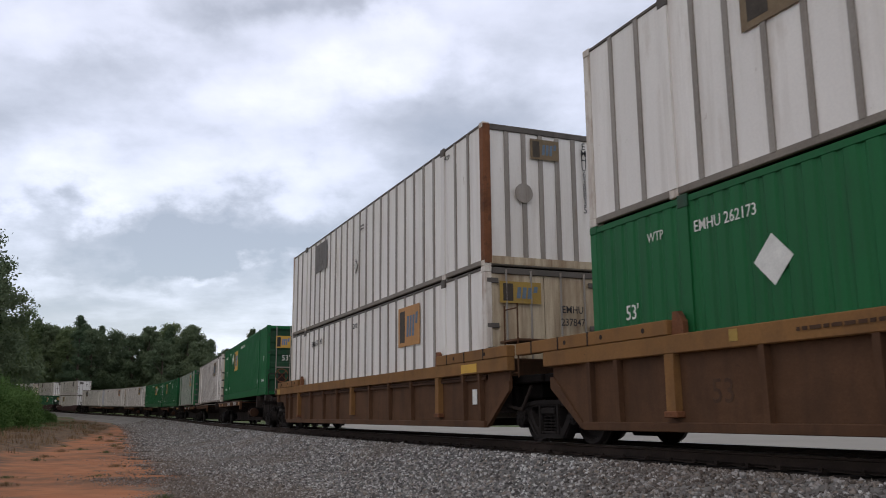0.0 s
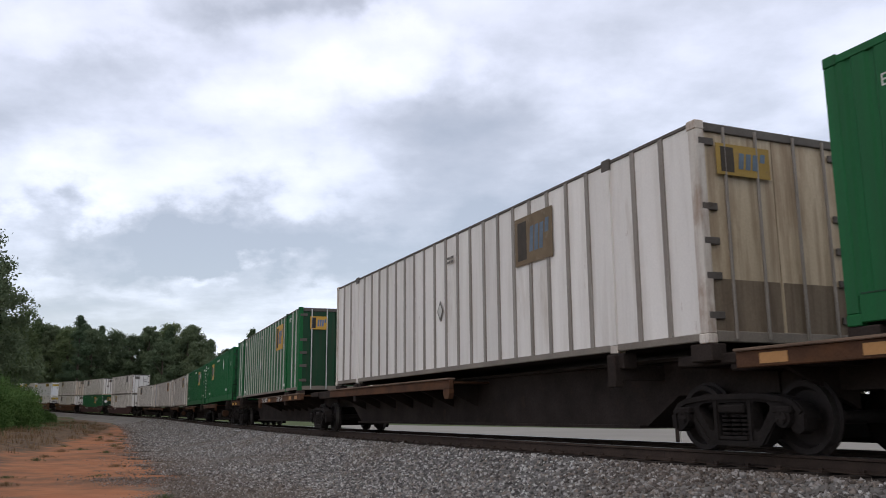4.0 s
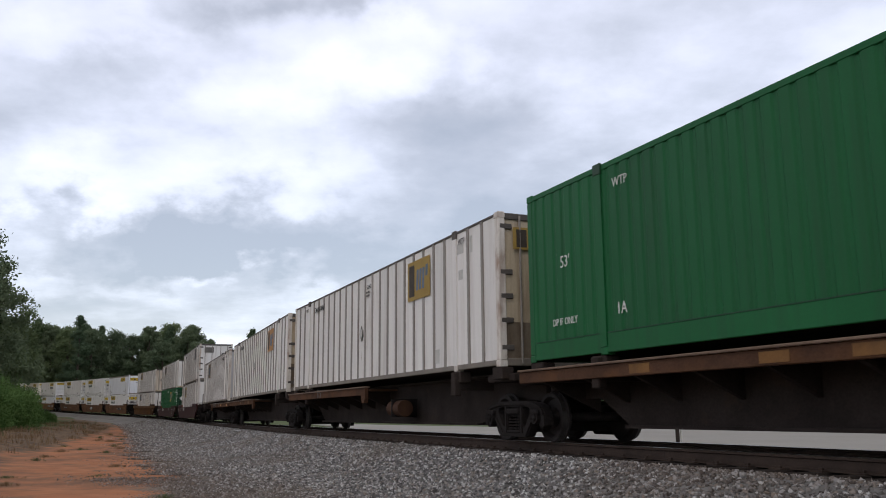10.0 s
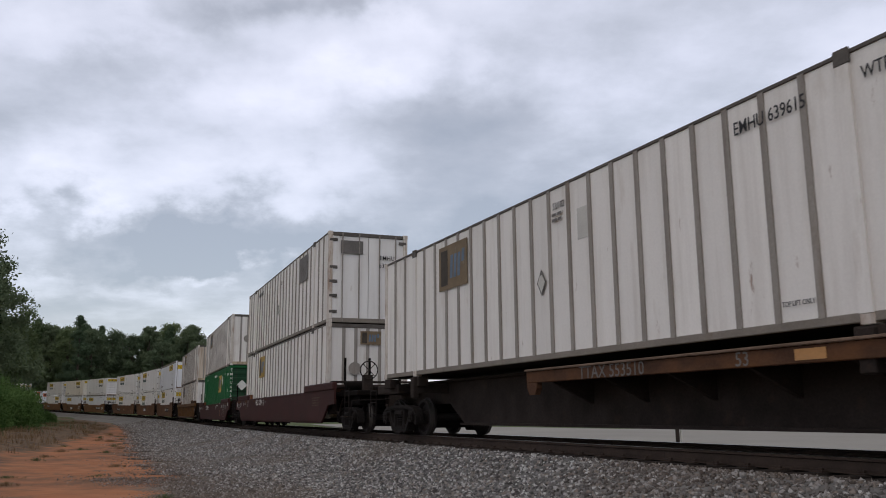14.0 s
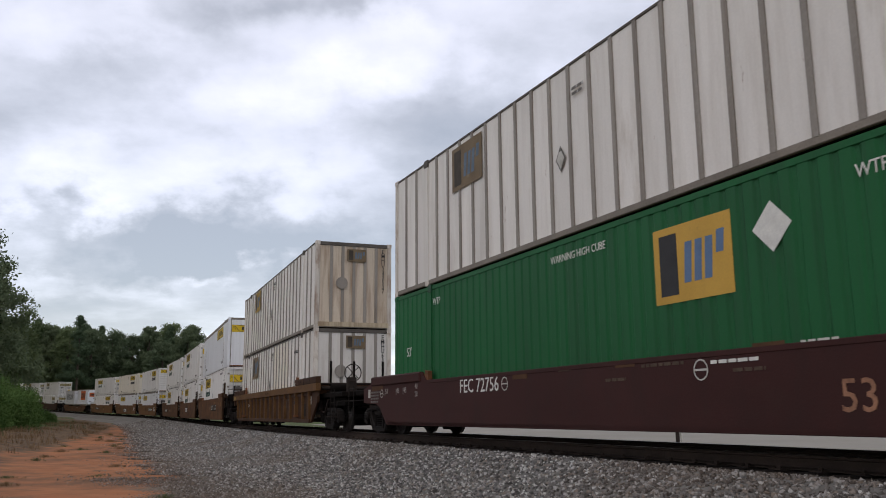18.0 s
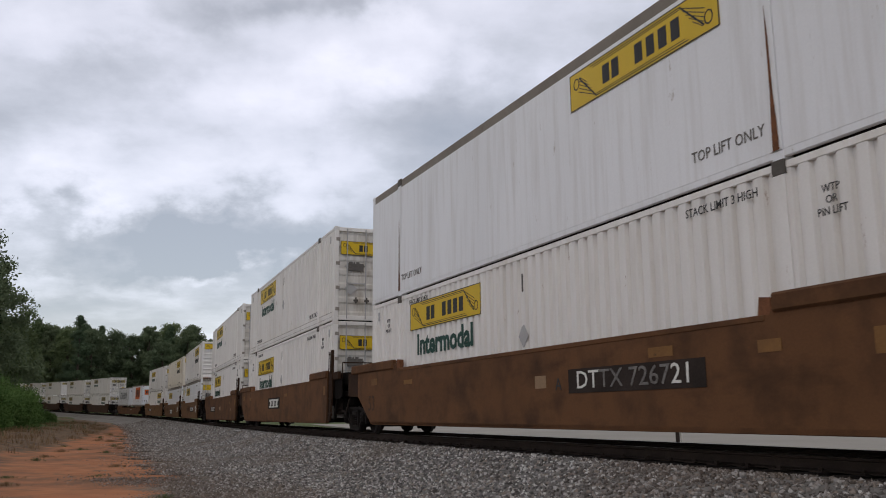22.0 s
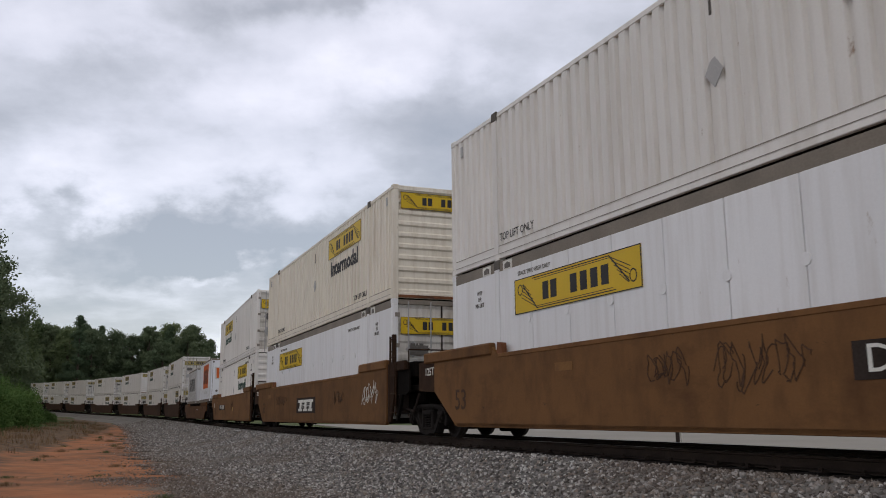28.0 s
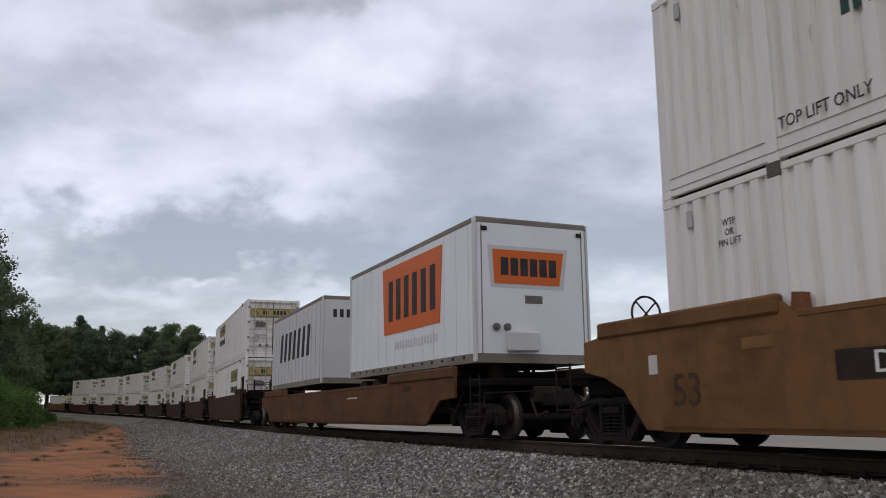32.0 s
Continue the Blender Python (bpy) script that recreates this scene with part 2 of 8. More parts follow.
M_WHEEL = surface("wheel_steel", (0.026, 0.021, 0.019), 0.7, 0.2, var=0.3, scale=5.0, bump=0.2, dirt=(0.06, 0.04, 0.028), dirt_amount=0.3, spec=0.2)
M_WORN = surface("worn_wheel_tread", (0.13, 0.12, 0.11), 0.5, 0.8, var=0.2, scale=5.0, bump=0.05)
M_TREAD = surface("polished_steel", (0.45, 0.44, 0.43), 0.3, 1.0, var=0.1, scale=5.0, bump=0.02)
M_ORANGE = surface("ochre_orange_paint", (0.094, 0.048, 0.026), 0.75, var=0.2, scale=1.2, bump=0.12, dirt=(0.075, 0.038, 0.02), dirt_amount=0.6, stretch=(0.6, 1, 1.3), spec=0.12, streak=(0.045, 0.026, 0.017), streak_amount=0.65, streak_scale=(3.0, 3.0, 0.8), chips=(0.035, 0.022, 0.016))
M_YSILL = surface("yellow_orange_sill", (0.205, 0.104, 0.037), 0.7, var=0.16, scale=1.2, bump=0.1, dirt=(0.2, 0.10, 0.04), dirt_amount=0.45, stretch=(0.5, 1, 1), spec=0.15, streak=(0.09, 0.05, 0.028), streak_amount=0.6, streak_scale=(2.2, 3.0, 1.5), chips=(0.05, 0.03, 0.02))
M_BROWN = surface("brown_car_paint", (0.156, 0.077, 0.031), 0.7, var=0.13, scale=0.9, bump=0.08, dirt=(0.085, 0.040, 0.018), dirt_amount=0.5, stretch=(0.5, 1, 1.2), rand=0.12, spec=0.12, streak=(0.07, 0.034, 0.016), streak_amount=0.7, streak_scale=(2.2, 2.2, 1.1), chips=(0.055, 0.03, 0.018))
M_BROWN_D = surface("grimy_brown_car_paint", (0.122, 0.057, 0.026), 0.72, var=0.15, scale=0.9, bump=0.08, dirt=(0.055, 0.028, 0.015), dirt_amount=0.55, stretch=(0.5, 1, 1.2), rand=0.08, spec=0.12, streak=(0.045, 0.024, 0.014), streak_amount=0.75, streak_scale=(1.6, 1.6, 1.3), chips=(0.16, 0.07, 0.02))
# a darker brown than the car sides, for end plates, beams and walls
M_ENDB = surface("dark_brown_end", (0.034, 0.018, 0.011), 0.8, var=0.3, scale=2.0, bump=0.15, dirt=(0.06, 0.032, 0.018), dirt_amount=0.45, spec=0.1)
M_MAROON = surface("maroon_car_paint", (0.045, 0.0155, 0.0138), 0.65, var=0.16, scale=0.9, bump=0.08, dirt=(0.045, 0.02, 0.016), dirt_amount=0.45, stretch=(0.5, 1, 1.2), spec=0.15, streak=(0.03, 0.015, 0.013), streak_amount=0.6, streak_scale=(2.2, 2.2, 1.1))
M_DBROWN = surface("dark_brown_car_paint", (0.052, 0.026, 0.016), 0.75, var=0.22, scale=1.0, bump=0.1, dirt=(0.03, 0.018, 0.013), dirt_amount=0.45, stretch=(0.5, 1, 1.2), spec=0.12, streak=(0.10, 0.055, 0.024), streak_amount=0.4, streak_scale=(3.0, 3.0, 0.8))
M_FLAT = surface("rusty_flat_deck", (0.082, 0.042, 0.025), 0.85, var=0.3, scale=1.6, bump=0.15, dirt=(0.035, 0.021, 0.015), dirt_amount=0.55, stretch=(0.5, 1, 1), spec=0.12, streak=(0.17, 0.075, 0.03), streak_amount=0.5, streak_scale=(1.5, 2, 3), chips=(0.02, 0.015, 0.012))
M_GOLD = surface("gold_yellow_sign", (0.54, 0.32, 0.055), 0.55, var=0.1, scale=2.0, bump=0.03, dirt=(0.3, 0.18, 0.06), dirt_amount=0.2)
M_FADED = surface("faded_brown_sign", (0.17, 0.125, 0.075), 0.7, var=0.2, scale=3.0, bump=0.05, dirt=(0.3, 0.26, 0.2), dirt_amount=0.35)
M_FADEG = surface("faded_grey_sign", (0.14, 0.13, 0.12), 0.7, var=0.2, scale=3.0, dirt=(0.32, 0.29, 0.25), dirt_amount=0.3)
M_GOLDF = surface("dulled_gold_sign", (0.33, 0.22, 0.055), 0.65, var=0.15, scale=2.0, bump=0.03, dirt=(0.2, 0.14, 0.08), dirt_amount=0.3)
M_STENCIL = surface("worn_dark_stencil", (0.06, 0.032, 0.018), 0.8, var=0.3, scale=6.0, bump=0.0)
M_FAINT = surface("worn_pale_paint", (0.085, 0.06, 0.043), 0.8, var=0.35, scale=4.0, bump=0.0, dirt=(0.05, 0.03, 0.02), dirt_amount=0.6)
M_GOLDO = surface("faded_orange_sign", (0.42, 0.22, 0.085), 0.65, var=0.12, scale=2.0, bump=0.03, dirt=(0.34, 0.22, 0.13), dirt_amount=0.35)
M_INKF = surface("faded_dark_lettering", (0.055, 0.045, 0.035), 0.7, var=0.25, scale=5.0, bump=0.0)
M_BLUEF = surface("weathered_blue", (0.12, 0.165, 0.215), 0.7, var=0.2, scale=5.0, bump=0.0)
M_PALEB = surface("pale_brown_touch_up", (0.26, 0.17, 0.10), 0.7, var=0.2, scale=3.0, bump=0.05)
M_IVORY = surface("ivory_paint", (0.76, 0.715, 0.62), 0.5, var=0.05, scale=0.7, bump=0.04, dirt=(0.52, 0.44, 0.33), dirt_amount=0.3, stretch=STREAK, streak=(0.45, 0.36, 0.25), streak_amount=0.4, chips=(0.24, 0.14, 0.08), dents=0.4)
M_ORANGED = surface("dirty_ochre_paint", (0.125, 0.064, 0.026), 0.7, var=0.25, scale=1.2, bump=0.12, dirt=(0.09, 0.045, 0.025), dirt_amount=0.5, stretch=(0.6, 1, 1.3), spec=0.15)
M_FADEO = surface("faded_orange_lettering", (0.30, 0.15, 0.09), 0.7, var=0.3, scale=5.0, bump=0.0, dirt=(0.1, 0.04, 0.03), dirt_amount=0.5)
M_INK = surface("dark_lettering", (0.03, 0.03, 0.032), 0.6, var=0.2, scale=4.0, bump=0.0)
M_BLUE = surface("faded_blue", (0.10, 0.17, 0.30), 0.6, var=0.15, scale=4.0, bump=0.0)
M_LETTER = surface("white_lettering", (0.66, 0.66, 0.62), 0.6, var=0.12, scale=6.0, bump=0.0)
M_JYEL = surface("bright_yellow_sign", (0.62, 0.42, 0.02), 0.45, var=0.06, scale=1.5, bump=0.02, dirt=(0.4, 0.28, 0.05), dirt_amount=0.15)
# a duller yellow, for the boards of the farthest stacks
M_JDULL = surface("dull_yellow_sign", (0.36, 0.29, 0.11), 0.6, var=0.12, scale=1.5, bump=0.02, dirt=(0.3, 0.25, 0.14), dirt_amount=0.4)
M_ENDW = surface("rust_streaked_end", (0.58, 0.50, 0.40), 0.65, var=0.12, scale=0.9, bump=0.05, dirt=(0.30, 0.20, 0.12), dirt_amount=0.5, stretch=STREAK, streak=(0.22, 0.12, 0.065), streak_amount=0.7, streak_scale=(6, 6, 0.5), chips=(0.12, 0.06, 0.03))
M_ENDG = surface("grey_white_end_panel", (0.40, 0.40, 0.40), 0.6, var=0.08, scale=1.0, bump=0.04, dirt=(0.28, 0.25, 0.21), dirt_amount=0.35, stretch=STREAK)
# brown stain, its colour darkened further for the shade between containers
M_STAIN_D = surface("stained_shaded_door", (0.20, 0.16, 0.115), 0.75, var=0.2, scale=0.8, bump=0.05, dirt=(0.08, 0.055, 0.035), dirt_amount=0.6, stretch=STREAK, streak=(0.07, 0.045, 0.03), streak_amount=0.75)
M_STAIN = surface("brown_stained_door", (0.50, 0.42, 0.30), 0.65, var=0.12, scale=0.8, bump=0.05, dirt=(0.20, 0.12, 0.06), dirt_amount=0.6, stretch=STREAK, streak=(0.17, 0.10, 0.055), streak_amount=0.75, chips=(0.12, 0.06, 0.03))
M_JDOOR = surface("grimy_white_door", (0.66, 0.64, 0.60), 0.55, var=0.08, scale=0.9, bump=0.04, dirt=(0.32, 0.26, 0.19), dirt_amount=0.42, stretch=STREAK, streak=(0.20, 0.145, 0.095), streak_amount=0.45, streak_scale=(5.0, 5.0, 0.5), chips=(0.14, 0.07, 0.035), dents=0.3)
M_JGREEN = surface("dark_green_lettering", (0.01, 0.055, 0.04), 0.5, var=0.1, scale=3.0, bump=0.0)
M_CHROME = surface("galvanised_rod", (0.5, 0.5, 0.48), 0.4, 0.7, var=0.15, scale=5.0, bump=0.03)
M_REDOR = surface("orange_red_sign", (0.62, 0.13, 0.025), 0.5, var=0.05, scale=1.5, bump=0.0)
M_GREYT = surface("grey_trailer_paint", (0.57, 0.575, 0.58), 0.5, var=0.06, scale=0.8, bump=0.02)
M_TWHITE = surface("trailer_white", (0.74, 0.77, 0.81), 0.42, var=0.04, scale=0.7, bump=0.01, rand=0.02)
M_WORNL = surface("worn_grey_lettering", (0.16, 0.15, 0.14), 0.7, var=0.35, scale=6.0, bump=0.0, dirt=(0.05, 0.04, 0.035), dirt_amount=0.5)
M_WORNP = surface("worn_pale_lettering", (0.30, 0.27, 0.255), 0.7, var=0.25, scale=6.0, bump=0.0, dirt=(0.1, 0.06, 0.05), dirt_amount=0.4)
M_WORNE = surface("worn_sill_edge", (0.155, 0.105, 0.075), 0.8, var=0.3, scale=2.5, bump=0.1, dirt=(0.06, 0.035, 0.022), dirt_amount=0.5, stretch=(0.5, 1, 1))
M_REDR = surface("deep_red_reflector", (0.30, 0.02, 0.015), 0.35, var=0.1, bump=0.0)


# ------------------------------------------------------------------ mesh helpers
class Geo:
    """Gathers boxes, prisms and tubes into one mesh."""

    def __init__(self):
        self.v, self.f, self.smooth = [], [], set()

    def add(self, vs, fs, smooth=False):
        o = len(self.v)
        self.v += [tuple(p) for p in vs]
        for f in fs:
            if smooth:
                self.smooth.add(len(self.f))
            self.f.append(tuple(i + o for i in f))
        return self

    def box(self, x0, x1, y0, y1, z0, z1, b=0.0):
        if b <= 0:
            vs = [(x, y, z) for x in (x0, x1) for y in (y0, y1) for z in (z0, z1)]
            return self.add(vs, [(0, 1, 3, 2), (4, 6, 7, 5), (0, 4, 5, 1), (2, 3, 7, 6), (0, 2, 6, 4), (1, 5, 7, 3)])
        bm = bmesh.new()
        bmesh.ops.create_cube(bm, size=1.0, matrix=Matrix.Translation(((x0 + x1) / 2, (y0 + y1) / 2, (z0 + z1) / 2)) @ Matrix.Diagonal((x1 - x0, y1 - y0, z1 - z0, 1)))
        bmesh.ops.bevel(bm, geom=bm.edges[:], offset=b, segments=1, affect="EDGES", profile=0.5)
        bm.verts.index_update()
        self.add([v.co[:] for v in bm.verts], [[v.index for v in f.verts] for f in bm.faces])
        bm.free()
        return self

    def prism(self, pts, y0, y1):
        """A profile in x, z drawn out along y."""
        n = len(pts)
        vs = [(x, y0, z) for x, z in pts] + [(x, y1, z) for x, z in pts]
        fs = [tuple(range(n)), tuple(range(2 * n - 1, n - 1, -1))] + [(i, i + n, (i + 1) % n + n, (i + 1) % n) for i in range(n)]
        return self.add(vs, fs)

    def prism_x(self, pts, x0, x1):
        """A profile in y, z drawn out along x."""
        n = len(pts)
        vs = [(x0, y, z) for y, z in pts] + [(x1, y, z) for y, z in pts]
        fs = [tuple(range(n - 1, -1, -1)), tuple(range(n, 2 * n))] + [(i, (i + 1) % n, (i + 1) % n + n, i + n) for i in range(n)]
        return self.add(vs, fs)

    def tube(self, a, b, r, n=10, r2=None, cap=True):
        a, b = Vector(a), Vector(b)
        r2 = r if r2 is None else r2
        d = (b - a).normalized()
        u = d.orthogonal().normalized()
        w = d.cross(u)
        vs = []
        for p, q in ((a, r), (b, r2)):
            vs += [p + (u * math.cos(2 * math.pi * i / n) + w * math.sin(2 * math.pi * i / n)) * q for i in range(n)]
        self.add(vs, [(i, (i + 1) % n, (i + 1) % n + n, i + n) for i in range(n)], smooth=n > 6)
        if cap:
            self.add(vs, [tuple(range(n - 1, -1, -1)), tuple(range(n, 2 * n))])
        return self

    def mesh(self, name, mat):
        me = bpy.data.meshes.new(name)
        me.from_pydata(self.v, [], self.f)
        me.materials.append(mat)
        for i in self.smooth:
            me.polygons[i].use_smooth = True
        bm = bmesh.new()
        bm.from_mesh(me)
        bmesh.ops.recalc_face_normals(bm, faces=bm.faces[:])
        bm.to_mesh(me)
        bm.free()
        return me


CACHE = {}


def part(name, geo, mat, parent, label="", at=None, key=None):
    """Links one mesh under a thing or part. geo: a Geo, or a function that makes one (called once for each key)."""
    if key is not None and key in CACHE:
        me = CACHE[key]
    else:
        g = geo() if callable(geo) else geo
        me = g.mesh(name, mat)
        if key is not None:
            CACHE[key] = me
    ob = new(name, me)
    ob.parent = parent
    if at is not None:
        ob.location = at
    if label:
        ob["label"] = label
    return ob


def thing(name, label, category, group="", kind=""):
    return tagged(new(name), label, category, group, kind)


TEXTS = {}


def text_mesh(s, h, mat, align="CENTER", heavy=0.012, worn=None):
    """worn: first and last character (and the paint) of a stretch that has faded."""
    k = (s, round(h, 3), mat.name, align, heavy, worn and worn[:2])
    if k not in TEXTS:
        cu = bpy.data.curves.new("lettering", "FONT")
        cu.body, cu.size, cu.align_x, cu.align_y = s, h * 1.38, align, "CENTER"
        cu.resolution_u = 2
        cu.extrude = 0.002
        cu.offset = heavy * h
        cu.materials.append(mat)
        if worn:
            cu.materials.append(worn[2])
            for i in range(worn[0], worn[1] + 1):
                cu.body_format[i].material_index = 1
        tmp = bpy.data.objects.new("lettering", cu)
        scene.collection.objects.link(tmp)
        bpy.context.view_layer.update()
        me = bpy.data.meshes.new_from_object(tmp.evaluated_get(bpy.context.evaluated_depsgraph_get()))
        if not len(me.materials):
            me.materials.append(mat)
        bpy.data.objects.remove(tmp)
        TEXTS[k] = me
    return TEXTS[k]


# turns lettering to face: the camera's side (-Y) with the text running forward, or the leading end (+X)
FACE_SIDE = Euler((radians(90), 0, 0))
FACE_LEAD = Euler((radians(90), 0, radians(90)))


def lettering(s, h, mat, parent, at, face=FACE_SIDE, sx=0.88, name="lettering", heavy=0.004, worn=None):
    ob = new(name, text_mesh(s, h, mat, heavy=heavy, worn=worn))
    ob.parent = parent
    ob.location, ob.rotation_euler = at, face
    ob.scale = (sx, 1, 1)
    return ob
# ------------------------------------------------------------------ containers: 16.15 x 2.6 x 2.9 m
CL, CW, CH = 16.154, 1.30, 2.896
X1 = CL / 2
PG = 5.87    # on the green corrugated ones
P40 = 6.05    # the inner lifting posts stand 40 feet apart


def corrugated(x0, x1, y, z0, z1, pitch=0.28, deep=0.019, sign=-1):
    """A side sheet with trapezoid corrugation, proud towards sign * y, with a back face."""
    g = Geo()
    n = max(2, round((x1 - x0) / pitch))
    p = (x1 - x0) / n
    pts = []
    for i in range(n):
        a = x0 + i * p
        pts += [(a, 0), (a + p * 0.27, 0), (a + p * 0.39, deep), (a + p * 0.61, deep), (a + p * 0.73, 0)]
    pts.append((x1, 0))
    vs = []
    for x, d in pts:
        vs += [(x, y - sign * d, z0), (x, y - sign * d, z1)]
    g.add(vs, [(2 * i, 2 * i + 2, 2 * i + 3, 2 * i + 1) for i in range(len(pts) - 1)])
    yb = y - sign * (deep + 0.03)
    g.add([(x0, yb, z0), (x1, yb, z0), (x1, yb, z1), (x0, yb, z1)], [(0, 1, 2, 3)])
    return g


def corrugated_end(x, y0, y1, z0, z1, sign, n=7, deep=0.04):
    """An end wall with a few broad horizontal corrugations."""
    g = Geo()
    p = (z1 - z0) / n
    pts = []
    for i in range(n):
        a = z0 + i * p
        pts += [(a, 0), (a + p * 0.2, 0), (a + p * 0.34, deep), (a + p * 0.8, deep), (a + p * 0.94, 0)]
    pts.append((z1, 0))
    vs = []
    for z, d in pts:
        vs += [(x - sign * d, y0, z), (x - sign * d, y1, z)]
    g.add(vs, [(2 * i, 2 * i + 1, 2 * i + 3, 2 * i + 2) for i in range(len(pts) - 1)])
    xb = x - sign * (deep + 0.03)
    g.add([(xb, y0, z0), (xb, y1, z0), (xb, y1, z1), (xb, y0, z1)], [(0, 1, 2, 3)])
    return g


def doors(ob, sign, m_door, m_rod, tag, bands=5):
    """Two end doors with horizontal pressings, hinges and four lock rods."""
    x = sign * X1
    for j, (y0, y1) in enumerate(((-1.2, -0.012), (0.012, 1.2))):
        dr = part("door", lambda y0=y0, y1=y1: corrugated_end(x - sign * 0.05, y0, y1, 0.16, CH - 0.14, sign, bands, 0.03), m_door, ob, key=("door", tag, sign, j, bands))
        for i, yr in enumerate((y0 + 0.3, y1 - 0.3) if j == 0 else (y0 + 0.3, y1 - 0.3)):
            rod = part("lock_rod", lambda yr=yr: Geo().tube((x + sign * 0.0, yr, 0.06), (x + sign * 0.0, yr, CH - 0.06), 0.019, 8), m_rod, dr, "galvanised lock rod", key=("rod", tag, sign, j, i))
        part("handle", lambda y0=y0, y1=y1: Geo().box(x - 0.02, x + 0.02, (y0 + y1) / 2 - 0.3, (y0 + y1) / 2 + 0.28, 1.12, 1.16), m_rod, dr, key=("hnd", tag, sign, j))
        ys = -1.19 if j == 0 else 1.19
        for i, z in enumerate((0.35, 1.0, 1.75, 2.5)):
            part("hinge", lambda ys=ys, z=z: Geo().box(x - 0.05, x + 0.015, ys - 0.06, ys + 0.06, z - 0.05, z + 0.05), M_RIB if m_door is not M_GREEN_D else m_door, dr, key=("hinge", tag, sign, j, i, m_door.name))


def castings(ob, mat, tag, p40=P40):
    spots = [(sx * xx, z) for sx in (-1, 1) for xx in (X1 - 0.09, p40) for z in (0.0, CH - 0.12)]
    for x, z in spots:
        part("corner_casting", lambda: Geo().box(-0.09, 0.09, -0.075, 0.075, 0, 0.12, 0.01), mat, ob, at=(x, -(CW - 0.07), z), key=("cast", mat.name))

    def far_ones():
        g = Geo()
        for x, z in spots:
            g.box(x - 0.09, x + 0.09, -0.075, 0.075, z, z + 0.12)
        return g

    tagged(part("far_side_castings", far_ones, mat, ob, at=(0, CW - 0.07, 0), key=("casts", mat.name, p40)), kind="stuff")


def frame_of(ob, m_post, m_rail, tag, top=0.09, low=0.17, m_top=None, p40=P40, m_lift=None):
    """Corner posts, inner lifting posts, rails, roof and floor."""
    m_top = m_top or m_rail
    for i, (sx, sy) in enumerate(((-1, -1), (-1, 1), (1, -1), (1, 1))):
        part("corner_post", lambda: Geo().box(-0.08, 0.08, -0.07, 0.07, 0.12, CH - 0.12, 0.012), m_post, ob, at=(sx * (X1 - 0.081), sy * (CW - 0.071), 0), key=("cpost", m_post.name))
        part("lifting_post", lambda: Geo().box(-0.085, 0.085, -0.02, 0.02, 0.12, CH - 0.1), m_lift or m_post, ob, at=(sx * p40, sy * (CW - 0.006), 0), key=("lpost", (m_lift or m_post).name))
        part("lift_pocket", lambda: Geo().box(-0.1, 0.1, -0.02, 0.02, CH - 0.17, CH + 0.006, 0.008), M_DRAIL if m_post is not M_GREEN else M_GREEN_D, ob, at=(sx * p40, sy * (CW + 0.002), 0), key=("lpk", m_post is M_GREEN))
    for i, sy in enumerate((-1, 1)):
        part("top_rail", lambda: Geo().box(-X1 + 0.17, X1 - 0.17, -0.03, 0.03, CH - 0.02 - top, CH - 0.02, 0.008), m_top, ob, at=(0, sy * (CW - 0.034), 0), key=("trail", m_top.name, top))
        part("bottom_rail", lambda: Geo().box(-X1 + 0.17, X1 - 0.17, -0.035, 0.035, 0.03, 0.03 + low, 0.01), m_rail, ob, at=(0, sy * (CW - 0.04), 0), key=("brail", m_rail.name, low))
    for i, sx in enumerate((-1, 1)):
        part("end_header", lambda: Geo().box(-0.05, 0.05, -1.15, 1.15, CH - 0.14, CH - 0.02, 0.01), m_top, ob, at=(sx * (X1 - 0.055), 0, 0), key=("ehead", m_top.name))
        part("end_sill", lambda: Geo().box(-0.05, 0.05, -1.15, 1.15, 0.02, 0.16, 0.01), m_rail, ob, at=(sx * (X1 - 0.055), 0, 0), key=("esill", m_rail.name))
    part("roof", lambda: Geo().box(-X1 + 0.1, X1 - 0.1, -CW + 0.06, CW - 0.06, CH - 0.05, CH - 0.015), M_WHITE if m_post is not M_GREEN else M_GREEN, ob, key=("roof", m_post is M_GREEN))
    part("floor_frame", lambda: Geo().box(-X1 + 0.12, X1 - 0.12, -CW + 0.08, CW - 0.08, 0.05, 0.14), M_DARK, ob, key="floorframe")
    castings(ob, m_post, tag, p40)


